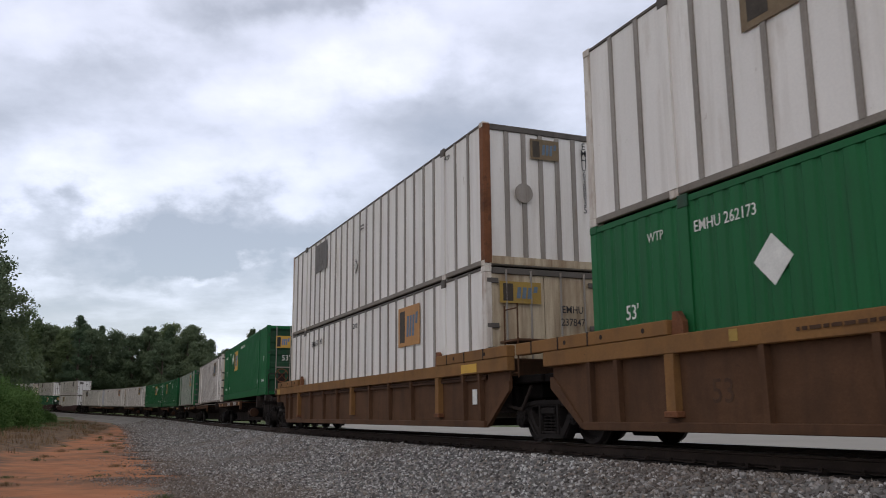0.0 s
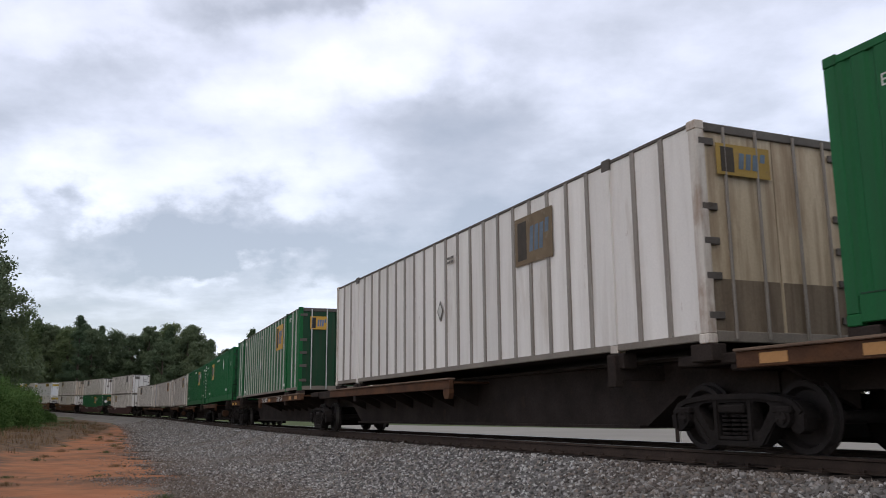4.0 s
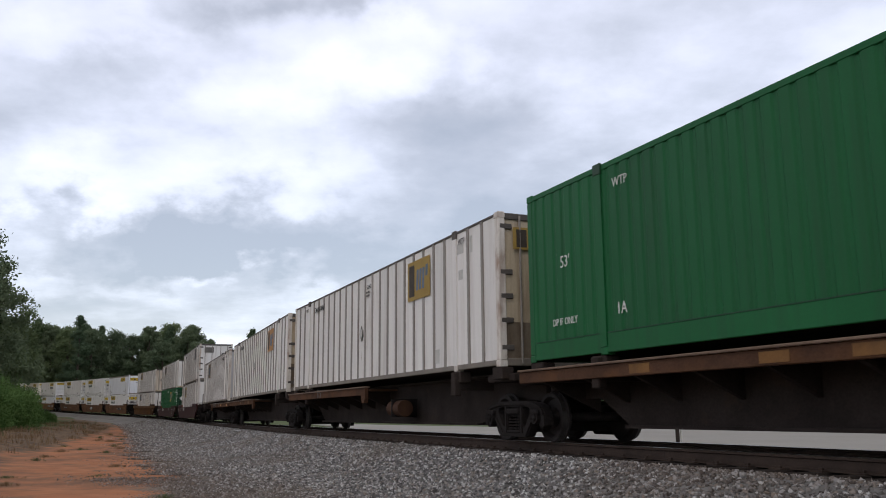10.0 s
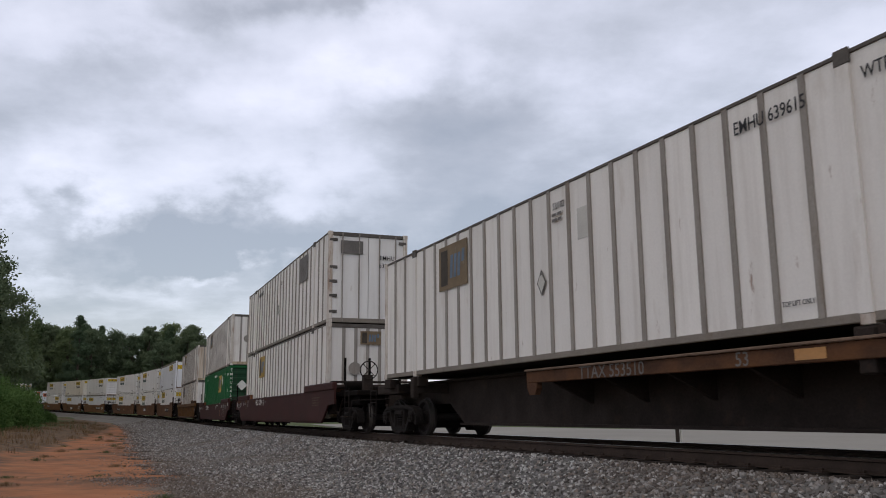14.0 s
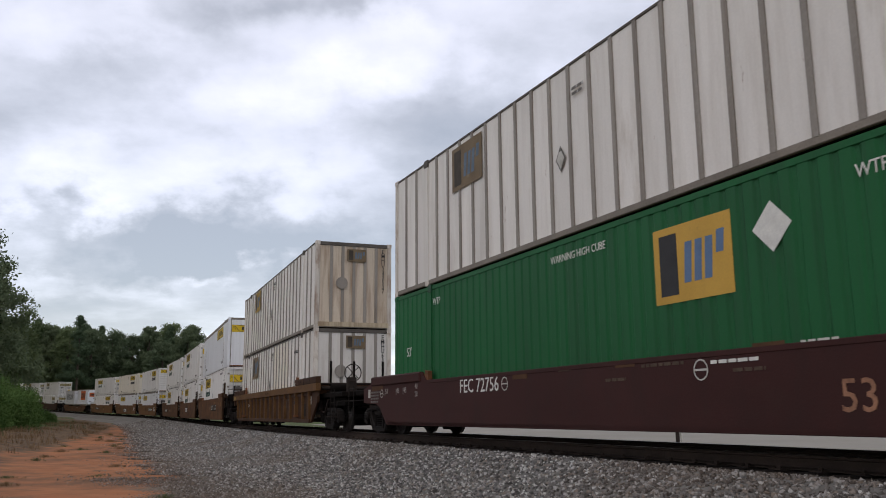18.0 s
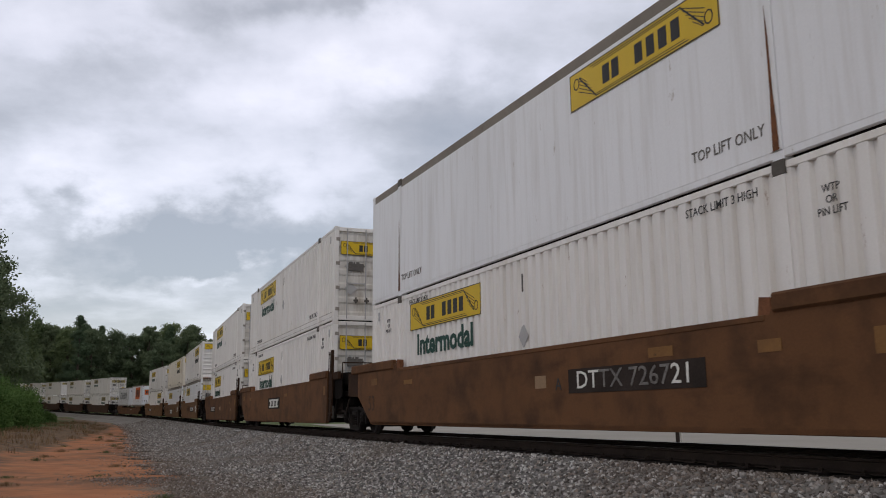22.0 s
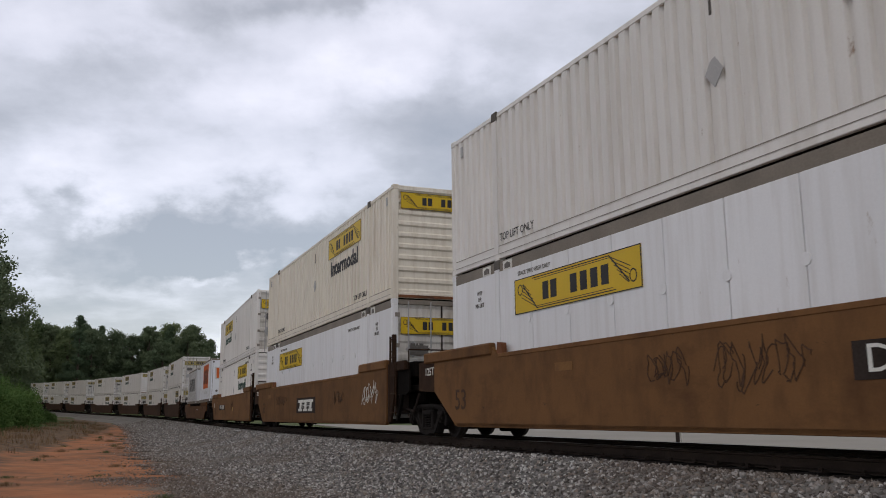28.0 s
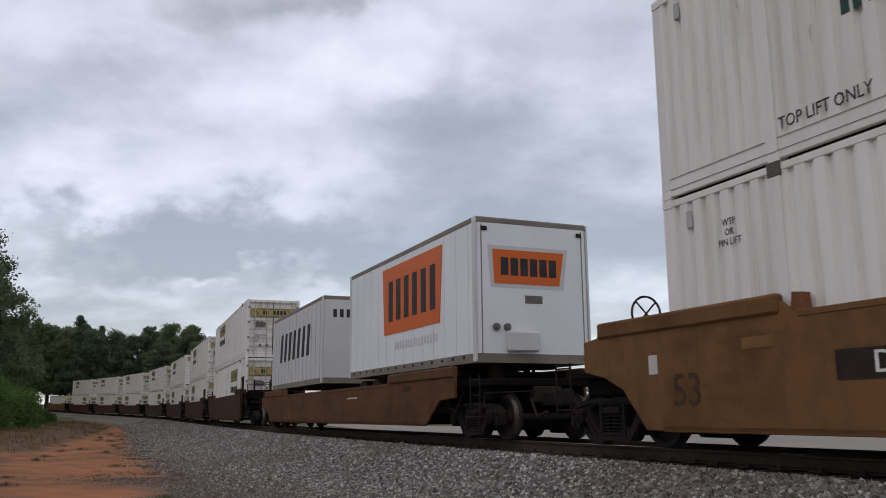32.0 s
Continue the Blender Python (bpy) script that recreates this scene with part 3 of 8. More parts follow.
def gold_sign(ob, x, z, w, h, faded=None, y=-CW, lead=False, z_off=0.0):
    """A square sign whose device is drawn in plain strokes."""
    base = faded or M_GOLD
    k = ("sign", round(w, 2), round(h, 2), base.name, lead)
    if lead:
        sg = part("sign_panel", lambda: Geo().box(-0.002, 0.004, -w / 2, w / 2, -h / 2, h / 2), base, ob, at=(X1 + 0.012, x, z), key=k)
    else:
        sg = part("sign_panel", lambda: Geo().box(-w / 2, w / 2, -0.002, 0.002, -h / 2, h / 2), base, ob, at=(x, y, z), key=k)

    def stroke(g, x0, x1, z0, z1, sl=0.0):
        pts = [(x0 * w, z0 * h), (x1 * w, z0 * h), ((x1 + sl) * w, z1 * h), ((x0 + sl) * w, z1 * h)]
        if lead:
            g.prism_x([(a, b) for a, b in pts], 0.004, 0.008)
        else:
            g.prism(pts, -0.005, -0.002)
        return g

    dark = M_INK if not faded else (M_FADEG if faded is M_FADEG else M_INKF)
    blue = M_BLUE if not faded else (M_FADEG if faded is M_FADEG else M_BLUEF)
    part("device_block", lambda: stroke(Geo(), -0.42, -0.18, -0.40, 0.40), dark, sg, key=k + (1,))
    for i in range(3):
        part("device_bar", lambda: stroke(Geo(), -0.045, 0.045, -0.27, 0.25, 0.03), blue, sg, at=(0, (-0.055 + 0.13 * i) * w, 0) if lead else ((-0.055 + 0.13 * i) * w, 0, 0), key=k + (2,))
    part("device_tip", lambda: stroke(Geo(), 0.31, 0.40, 0.02, 0.30, 0.02), blue, sg, key=k + (3,))
    return sg


def diamond(ob, x, z, r=0.3, lead=False, mat=None):
    mat = mat or M_LETTER
    pts = [(-r, 0), (0, -r), (r, 0), (0, r)]
    if lead:
        return part("placard", lambda: Geo().prism_x(pts, -0.004, 0.006), mat, ob, "white diamond placard", at=(X1 + 0.012, x, z), key=("dia", r, 1, mat.name))
    return part("placard", lambda: Geo().prism(pts, -0.004, 0.004), mat, ob, "white diamond placard", at=(x, -CW + 0.007, z), key=("dia", r, 0, mat.name))


def small_print(ob, x, z, w, lines, lh=0.09, mat=None, lead=False, y=-CW):
    """Lines of print too small to read: bars."""
    mat = mat or M_LETTER
    rnd = random.Random(int(x * 100) + lines)

    def make():
        g = Geo()
        for i in range(lines):
            ww, a = w * rnd.uniform(0.7, 1.0), -w / 2
            while a < -w / 2 + ww:
                b = min(a + rnd.uniform(0.05, 0.16), -w / 2 + ww)
                if lead:
                    g.box(0, 0.004, a, b, -i * lh, -i * lh + lh * 0.55)
                else:
                    g.box(a, b, -0.004, 0, -i * lh, -i * lh + lh * 0.55)
                a = b + 0.03
        return g

    return part("small_print", make, mat, ob, at=(X1 + 0.014, x, z) if lead else (x, y - 0.012, z))


def green_box(c, z, lead="doors", sign_x=-5.2, dia_x=-6.0, number="", texts=(), group="green corrugated containers", v_number="", dia_z=2.18, warn=False):
    ob = thing("shipping_container", "dark green corrugated container with a gold sign, %s end leading" % ("door" if lead == "doors" else "ribbed front"), "container", group)
    frame_of(ob, M_GREEN, M_GREEN, "g", 0.09, 0.29, p40=PG)
    part("rail_seam", lambda: Geo().box(-X1 + 0.2, X1 - 0.2, -0.004, 0.004, 0.315, 0.33), M_GREEN_D, ob, at=(0, -CW + 0.003, 0), key="gseam")
    for sy in (-1, 1):
        for j, (a, b) in enumerate(((-X1 + 0.16, -PG - 0.08), (-PG + 0.08, PG - 0.08), (PG + 0.08, X1 - 0.16))):
            part("side_panel", lambda a=a, b=b, sy=sy: corrugated(a, b, sy * (CW - 0.012), 0.3, CH - 0.11, sign=sy), M_GREEN, ob, key=("gside", sy, j))
    for sx in (-1, 1):
        if (sx == 1) == (lead == "doors"):
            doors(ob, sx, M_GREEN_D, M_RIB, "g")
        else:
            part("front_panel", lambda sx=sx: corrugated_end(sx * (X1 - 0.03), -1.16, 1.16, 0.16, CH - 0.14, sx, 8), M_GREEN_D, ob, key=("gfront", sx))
    if sign_x is not None:
        gold_sign(ob, sign_x, 2.02, 1.5, 1.02, y=-CW + 0.009)
    if dia_x is not None:
        diamond(ob, dia_x, dia_z, 0.3)
    gold_sign(ob, -0.62 if lead == "doors" else -0.05, 2.2, 0.62, 0.5, lead=True)
    diamond(ob, 0.75 if lead == "doors" else -0.62, 1.72 if lead == "doors" else 1.78, 0.24 if lead == "doors" else 0.3, lead=True)
    for s, x, zz, h in texts:
        lettering(s, h * 0.9, M_LETTER, ob, (x, -CW + 0.0085, zz))
    if lead == "doors":
        lettering("53'", 0.24, M_LETTER, ob, (X1 + 0.035, -0.2 if warn else -0.5, 1.52), FACE_LEAD)
        for k, word in enumerate(("WARNING", "HIGH", "CUBE") if warn else ()):
            lettering(word, 0.105, M_LETTER, ob, (X1 + 0.035, -0.74, 1.74 - 0.17 * k), FACE_LEAD)
        if number:
            a, b = number.split()
            lettering(a, 0.17, M_LETTER, ob, (X1 + 0.035, 0.72, 2.32), FACE_LEAD)
            lettering(b, 0.17, M_LETTER, ob, (X1 + 0.035, 0.72, 2.08), FACE_LEAD)
        small_print(ob, 0.62, 1.34, 0.5, 4, lead=True)
        part("label_plate", lambda: Geo().box(0, 0.005, -0.18, 0.18, -0.18, 0.18), M_GOLD, ob, "yellow warning plate", at=(X1 + 0.014, 0.42, 0.82), key="gplate")
    else:
        lettering("53", 0.2, M_LETTER, ob, (X1 + 0.02, 0.35, 0.95), FACE_LEAD)
        small_print(ob, 0.35, 1.25, 0.7, 1, 0.16, lead=True)
        for i, ch in enumerate(v_number):
            lettering(ch, 0.17, M_LETTER, ob, (X1 + 0.006, -CW + 0.075, 2.62 - i * 0.235), FACE_LEAD)
    return rolls(ob, c, z)


def ribbed_box(c, z, lead="front", skin=None, plac=True, post=None, sign=None, sign_mat=None, number="", label="", rust=False, group="white ribbed containers", marks=(), plain_end=False, cream=False, wide=0.088, end_mat=None, rib_at=None, patches=(), stained=False):
    """A sheet-and-post container: flat panels with flat upright posts."""
    skin, post = skin or M_WHITE, post or M_RIB
    green = skin is M_GREEN
    ob = thing("shipping_container", label or "dirty white sheet-sided container with grey upright posts", "container", group)
    p40 = 5.74 if green else P40
    frame_of(ob, skin if green else M_WPOST, M_RAIL, "w", 0.05, 0.1, M_DRAIL, p40, None if green else M_WHITE)
    if rust:
        part("rusted_post", lambda: Geo().box(-0.09, 0.09, -0.08, 0.08, 0.05, CH - 0.03, 0.012), M_RUST, ob, "rust-red corner post", at=(X1 - 0.079, -CW + 0.077, 0), key="rustpost")
    ribs = ([0.61 * i for i in range(-9, 10)] + [-7.34, -6.69, 6.69, 7.34]) if rib_at is None else list(rib_at)
    cuts = sorted(ribs + [-X1 + 0.16, -p40, p40, X1 - 0.16])
    for sy in (-1, 1):
        for p, q in zip(cuts, cuts[1:]):
            if sy < 0:
                part("side_panel", lambda: Geo().box(0, q - p - 0.012, -0.012, 0.012, 0.12, CH - 0.06), skin, ob, at=(p + 0.006, sy * (CW - 0.035), 0), key=("wpanel", skin.name, round(q - p, 2))) if not (cream and 0.5 < p < 3.4) else part("side_panel", lambda: Geo().box(0, q - p - 0.012, -0.012, 0.012, 0.12, CH - 0.06), M_IVORY, ob, "cream replacement panel", at=(p + 0.006, sy * (CW - 0.035), 0), key=("wpanelc", round(q - p, 2)))
        if sy > 0:
            def far_posts():
                g = Geo()
                for a in ribs:
                    g.box(a - wide / 2, a + wide / 2, -0.014, 0.014, 0.12, CH - 0.06)
                return g
            tagged(part("far_side_posts", far_posts, post, ob, at=(0, CW - 0.012, 0), key=("wposts", post.name, wide, len(ribs))), kind="stuff")
            ribs_here = ()
        else:
            ribs_here = ribs
        for a in ribs_here:
            part("side_post", lambda: Geo().box(-wide / 2, wide / 2, -0.014, 0.014, 0.12, CH - 0.06), post, ob, at=(a, sy * (CW - 0.012), 0), key=("wpost", post.name, wide))
        part("inner_lining", lambda: Geo().box(-X1 + 0.16, X1 - 0.16, -0.01, 0.01, 0.16, CH - 0.1), skin, ob, at=(0, sy * (CW - 0.075), 0), key=("wlin", skin.name))
    for sx in (-1, 1):
        if (sx == 1) == (lead == "doors"):
            x = sx * X1
            for j, (y0, y1) in enumerate(((-1.2, -0.01), (0.01, 1.2))):
                dr = part("door", lambda y0=y0, y1=y1, sx=sx: Geo().box(sx * (X1 - 0.07) - 0.03, sx * (X1 - 0.07) + 0.03, y0, y1, 0.14, CH - 0.12), (M_STAIN if stained else M_CREAM) if not green else M_GREEN_D, ob, key=("wdoor", skin.name, sx, j, int(stained)))
                for i, yr in enumerate((y0 + 0.35, y1 - 0.3)):
                    part("lock_rod", lambda yr=yr, sx=sx: Geo().tube((sx * (X1 - 0.0), yr, 0.06), (sx * (X1 - 0.0), yr, CH - 0.06), 0.022, 8), M_RIB if not green else M_CHROME, dr, "grey lock rod", key=("wrod", skin.name, sx, j, i))
                ys = -1.14 if j == 0 else 1.14
                for i, zh in enumerate((0.35, 0.85, 1.3, 1.75, 2.62)):
                    part("hinge", lambda ys=ys, zh=zh, sx=sx: Geo().box(sx * (X1 - 0.02) - 0.02, sx * (X1 - 0.02) + 0.02, ys - 0.13, ys + 0.13, zh - 0.05, zh + 0.05, 0.01), M_DRAIL, dr, "dark strap hinge", key=("whinge", sx, j, i))
                if stained:
                    # grime on the lower door, with the gap's shade put into its colour
                    part("grime_band", lambda y0=y0, y1=y1, sx=sx: Geo().box(sx * (X1 - 0.038) - 0.003, sx * (X1 - 0.038) + 0.003, y0 + 0.02, y1 - 0.02, 0.15, 0.62 + 0.2 * int(stained)), M_STAIN_D, dr, "rust-brown grime with painted shade", key=("wgrime_shade", sx, j, int(stained)))
        else:
            for i in range(6):
                part("end_panel", lambda: Geo().box(-0.01, 0.01, -0.19, 0.19, 0.16, CH - 0.14), (end_mat or skin) if not plain_end else M_ENDG, ob, at=(sx * (X1 - 0.05), -0.96 + i * 0.385, 0), key=("wend", (end_mat or skin).name, plain_end))
            for i in range(5):
                part("end_post", lambda: Geo().box(-0.012, 0.012, -0.05, 0.05, 0.16, CH - 0.14), post if not plain_end else M_ENDG, ob, at=(sx * (X1 - 0.028), -0.77 + i * 0.385, 0), key=("wepost", post.name, plain_end))
            part("inner_end", lambda: Geo().box(-0.01, 0.01, -1.15, 1.15, 0.1, CH - 0.1), skin, ob, at=(sx * (X1 - 0.08), 0, 0), key=("wie", skin.name))
    if plac:
        pc = part("placard", lambda: Geo().prism([(-0.15, 0.0), (0, -0.22), (0.15, 0.0), (0, 0.22)], -0.004, 0.004), M_FADEG if not green else M_LETTER, ob, "faded diamond placard", at=(-0.28, -CW - 0.004, 1.32), key=("plac", green))
        part("placard_face", lambda: Geo().prism([(-0.115, 0.0), (0, -0.165), (0.115, 0.0), (0.03, 0.13), (-0.04, 0.12)], -0.007, -0.004), M_PALE if not green else M_LETTER, pc, "pale worn face", key=("placf", green))
        if not green:
            small_print(ob, 0.33, 2.36, 0.38, 2, 0.09, M_FADEG)
    smat = sign_mat or M_FADED
    if sign is not None:
        sx_, sz_, w_ = sign
        gold_sign(ob, sx_, sz_, w_, w_ * 0.66, faded=None if smat is M_GOLD else smat, y=-CW - 0.005)
    if lead == "front" and plain_end:
        pass
    elif lead == "front":
        gold_sign(ob, 0.08, 2.45, 0.66, 0.42, faded=M_FADED if not green else None, lead=True)
        part("placard", lambda: Geo().tube((0, 0, 0), (0.01, 0, 0), 0.2, 18), M_RIB, ob, "faded round placard", at=(X1 + 0.012, -0.42, 1.5), key="rplac")
        part("kick_plate", lambda: Geo().box(-0.02, 0.02, -1.2, 1.2, 0.05, 0.2), M_STAIN, ob, "rusty brown kick plate", at=(X1 - 0.01, 0, 0), key="wsill")
        for i, ch in enumerate(number):
            lettering(ch, 0.15, M_INK, ob, (X1 + 0.012, 1.0, 2.62 - i * 0.15), FACE_LEAD)
    elif not green:
        gold_sign(ob, -0.55, 2.4, 0.9 if stained else 0.72, 0.42, faded=M_GOLDF if stained else M_FADEG, lead=True)
        if number:
            lettering(number[:4], 0.15, M_INK, ob, (X1 + 0.03, 0.6, 2.1), FACE_LEAD)
            lettering(number[4:], 0.15, M_INK, ob, (X1 + 0.03, 0.6, 1.85), FACE_LEAD)
    else:
        gold_sign(ob, -0.6, 2.35, 0.62, 0.46, lead=True)
        diamond(ob, 0.4, 1.75, 0.3, lead=True)
    for s, x, zz, h in marks:
        lettering(s, h, M_INK if not green else M_LETTER, ob, (x, -CW - 0.0065, zz), sx=0.8)
    for x, zz, w, h in patches:
        part("repair_patch", lambda: Geo().box(-w / 2, w / 2, -0.003, 0.004, -h / 2, h / 2), M_PALE if not green else M_LETTER, ob, "pale riveted repair patch", at=(x, -CW + 0.020 if not green else -CW - 0.004, zz), key=("rpatch", w, h, green))
    return rolls(ob, c, z)


def yellow_sign(ob, x, z, w=3.0, h=0.62, lead=False, y=-CW, mat=None):
    """A yellow name board: the name in plain dark bars and a winged device."""
    mat = mat or M_JYEL
    k = ("ysign", round(w, 2), round(h, 2), lead, mat.name)
    if lead:
        sg = part("sign_panel", lambda: Geo().box(-0.004, 0.004, -w / 2, w / 2, -h / 2, h / 2), mat, ob, "yellow name board", at=(X1 - 0.012, x, z), key=k)
    else:
        sg = part("sign_panel", lambda: Geo().box(-w / 2, w / 2, -0.003, 0.003, -h / 2, h / 2), mat, ob, "yellow name board", at=(x, y + 0.008, z), key=k)

    def strokes(spec):
        g = Geo()
        for a, b, c2, d2 in spec:
            if lead:
                g.box(0.004, 0.007, a * w, b * w, c2 * h, d2 * h)
            else:
                g.box(a * w, b * w, -0.006, -0.003, c2 * h, d2 * h)
        return g

    bar_w, bar_h = 0.052 * w, 0.48 * h
    name = [(-0.24 + i * 0.078, -0.24 + i * 0.078 + (0.058 if i != 1 else 0.04), -0.25, 0.25) for i in range(7) if i != 2]
    for a, b, c2, d2 in name:
        if lead:
            part("name_bar", lambda: Geo().box(0.004, 0.007, -bar_w / 2, bar_w / 2, -bar_h / 2, bar_h / 2), M_INK, sg, at=(0, (a + b) / 2 * w, 0), key=k + (1,))
        else:
            part("name_bar", lambda: Geo().box(-bar_w / 2, bar_w / 2, -0.006, -0.003, -bar_h / 2, bar_h / 2), M_INK, sg, at=((a + b) / 2 * w, 0, 0), key=k + (1,))
    part("border", lambda: strokes([(-0.5, 0.5, 0.475, 0.5), (-0.5, 0.5, -0.5, -0.475), (-0.5, -0.495, -0.475, 0.475), (0.495, 0.5, -0.475, 0.475)]), M_INK, sg, key=k + (2,))
    def line(g, x0, z0, x1, z1, t=0.012):
        """A thin stroke across the board, in shares of its width and height."""
        ax, az, bx, bz = x0 * w, z0 * h, x1 * w, z1 * h
        d = math.hypot(bx - ax, bz - az)
        nx, nz = -(bz - az) / d * t * h, (bx - ax) / d * t * h
        pts = [(ax - nx, az - nz), (bx - nx, bz - nz), (bx + nx, bz + nz), (ax + nx, az + nz)]
        return g.prism_x(pts, 0.004, 0.007) if lead else g.prism(pts, -0.006, -0.003)

    def scroll():
        g = Geo()
        for q in (1, -1):
            line(g, q * 0.29, q * 0.42, q * 0.42, -q * 0.30, 0.02)
            for k in range(5):
                line(g, q * (0.29 + 0.017 * k), q * (0.40 - 0.12 * k), q * (0.43 - 0.004 * k), q * (0.05 - 0.09 * k), 0.010)
            line(g, -q * 0.33, q * 0.42, q * 0.29, q * 0.42, 0.012)
            line(g, -q * 0.31, q * 0.36, q * 0.29, q * 0.37, 0.008)
            for k in range(8):
                a, b = k * 0.785, (k + 1) * 0.785
                line(g, q * (0.445 + 0.022 * math.cos(a)), -q * 0.18 + 0.15 * math.sin(a), q * (0.445 + 0.022 * math.cos(b)), -q * 0.18 + 0.15 * math.sin(b), 0.016)
        return g

    part("scroll", scroll, M_INK, sg, "fine dark scroll drawn round the name", key=k + (3,))
    return sg


def pale_box(c, z, style="corr", lead="doors", sign=(-5.6, 2.3, 3.0), word=True, texts=(), skin=None, label="", lead_sign=True, group="white intermodal containers", dark_word=False, sign_mat=None, small_lead=False):
    """A white container with a yellow name board: corrugated, panelled or smooth."""
    skin = skin or (M_CREAM if style == "corr" else M_SMOOTH)
    ob = thing("shipping_container", label or ("white corrugated container with a yellow name board" if style == "corr" else "smooth white panelled container with a yellow name board"), "container", group)
    frame_of(ob, skin, skin, "j" + style, 0.09 if style == "corr" else 0.2, 0.24 if style == "corr" else 0.1, None if style == "corr" else M_RAIL)
    for sy in (-1, 1):
        for j, (a, b) in enumerate(((-X1 + 0.16, -P40 - 0.08), (-P40 + 0.08, P40 - 0.08), (P40 + 0.08, X1 - 0.16))):
            if style == "corr":
                part("side_panel", lambda a=a, b=b, sy=sy: corrugated(a, b, sy * (CW - 0.012), 0.26, CH - 0.11, 0.27, 0.055, sign=sy), skin, ob, key=("jside", skin.name, sy, j))
            else:
                m = max(1, round((b - a) / (1.22 if style == "panel" else 13)))
                for i in range(m):
                    w = (b - a) / m
                    part("side_panel", lambda w=w: Geo().box(0.007, w - 0.007, -0.02, 0.02, 0.12, CH - 0.21, 0.004), skin, ob, at=(a + i * w, sy * (CW - 0.022), 0), key=("jpan", skin.name, round(w, 3)))
        if style != "corr":
            part("inner_lining", lambda: Geo().box(-X1 + 0.16, X1 - 0.16, -0.01, 0.01, 0.16, CH - 0.1), M_RIB, ob, at=(0, sy * (CW - 0.06), 0), key="jlin")
    for sx in (-1, 1):
        if (sx == 1) == (lead == "doors"):
            doors(ob, sx, M_JDOOR, M_ENDG, "j" + skin.name, 6)
        elif style == "smooth":
            part("front_panel", lambda sx=sx: Geo().box(sx * (X1 - 0.04) - 0.03, sx * (X1 - 0.04) + 0.03, -1.16, 1.16, 0.16, CH - 0.14, 0.02), skin, ob, key=("jfr", skin.name, sx))
        else:
            part("front_panel", lambda sx=sx: corrugated_end(sx * (X1 - 0.03), -1.16, 1.16, 0.16, CH - 0.14, sx, 9), skin, ob, key=("jfront", skin.name, sx))
    if style == "corr":
        part("placard", lambda: Geo().prism([(-0.17, 0.0), (0, -0.2), (0.17, 0.0), (0.03, 0.2), (-0.05, 0.17)], -0.006, 0.004).prism([(-0.1, 0.0), (0, -0.12), (0.1, 0.0), (0, 0.12)], -0.009, -0.006), M_ENDG, ob, "pale metal diamond placard holder", at=(0.0, -CW + 0.006, 1.42), key="jplac")
        part("tie_strap", lambda: Geo().box(-0.02, 0.02, -0.006, 0.004, 2.2, 2.52), M_DRAIL, ob, "dark tie strap", at=(0.0, -CW + 0.008, 0), key="jstrap")
        for sx in (-1, 1):
            part("lift_slot", lambda: Geo().box(-0.055, 0.055, -0.006, 0.004, 2.44, 2.66, 0.01), M_ENDG, ob, "grey lifting slot", at=(sx * 7.55, -CW + 0.006, 0), key="jslot")
        part("rail_seam", lambda: Geo().box(-X1 + 0.2, X1 - 0.2, -0.003, 0.002, 0.262, 0.276).box(-X1 + 0.2, X1 - 0.2, -0.003, 0.002, 0.12, 0.128), M_RIB, ob, at=(0, -CW + 0.0005, 0), key="jseam")
    if style == "panel":
        for x in (-P40 - 0.42, -P40 + 0.42, P40 - 0.42, P40 + 0.42):
            pl = part("stacking_label", lambda: Geo().box(-0.17, 0.17, -0.005, 0.003, -0.085, 0.085), M_LETTER, ob, "white stacking label", at=(x, -CW - 0.004, CH - 0.13), key="slabel")
            part("label_mark", lambda: Geo().prism([(-0.11, -0.06), (0.11, -0.06), (0.11, 0.02), (0.0, 0.06), (-0.11, 0.02)], -0.008, -0.005), M_FADEG, pl, key="slmark")
        for i in range(9):
            part("lashing_cup", lambda: Geo().tube((0, -0.012, 0), (0, 0.01, 0), 0.075, 14), M_SMOOTH, ob, "small round pressed cup", at=(-4.9 + i * 1.22, -CW, 1.72), key="lcup")
    if sign:
        x, zz, w = sign
        yellow_sign(ob, x, zz, w, 0.62, y=-CW if style == "corr" else -CW - 0.014, mat=sign_mat)
        if word:
            lettering("Intermodal", 0.46, M_INK if dark_word else M_JGREEN, ob, (x + 0.02, -CW + 0.0085, zz - 0.68), name="word_lettering", sx=1.05, heavy=0.045)
    if lead == "front" and style == "smooth":
        vent = part("document_box", lambda: Geo().box(0, 0.03, -0.17, 0.17, -0.22, 0.22, 0.01), M_FADEG, ob, "grey framed document box", at=(X1 - 0.012, 0.42, 0.9), key="jdoc")
        part("lid", lambda: Geo().box(0.03, 0.04, -0.11, 0.11, -0.15, 0.15, 0.008), M_ENDG, vent, key="jdocl")
        small_print(ob, 0.1, 1.72, 0.75, 1, 0.11, M_FADEG, lead=True)
        small_print(ob, 0.0, 1.5, 0.2, 1, 0.11, M_FADEG, lead=True)
        part("end_seal", lambda: Geo().box(-0.004, 0.006, 1.10, 1.15, 0.1, CH - 0.1).box(-0.004, 0.006, -1.15, -1.11, 0.1, CH - 0.1), M_RAIL, ob, "grey edge trim", at=(X1 - 0.004, 0, 0), key="jtrim")
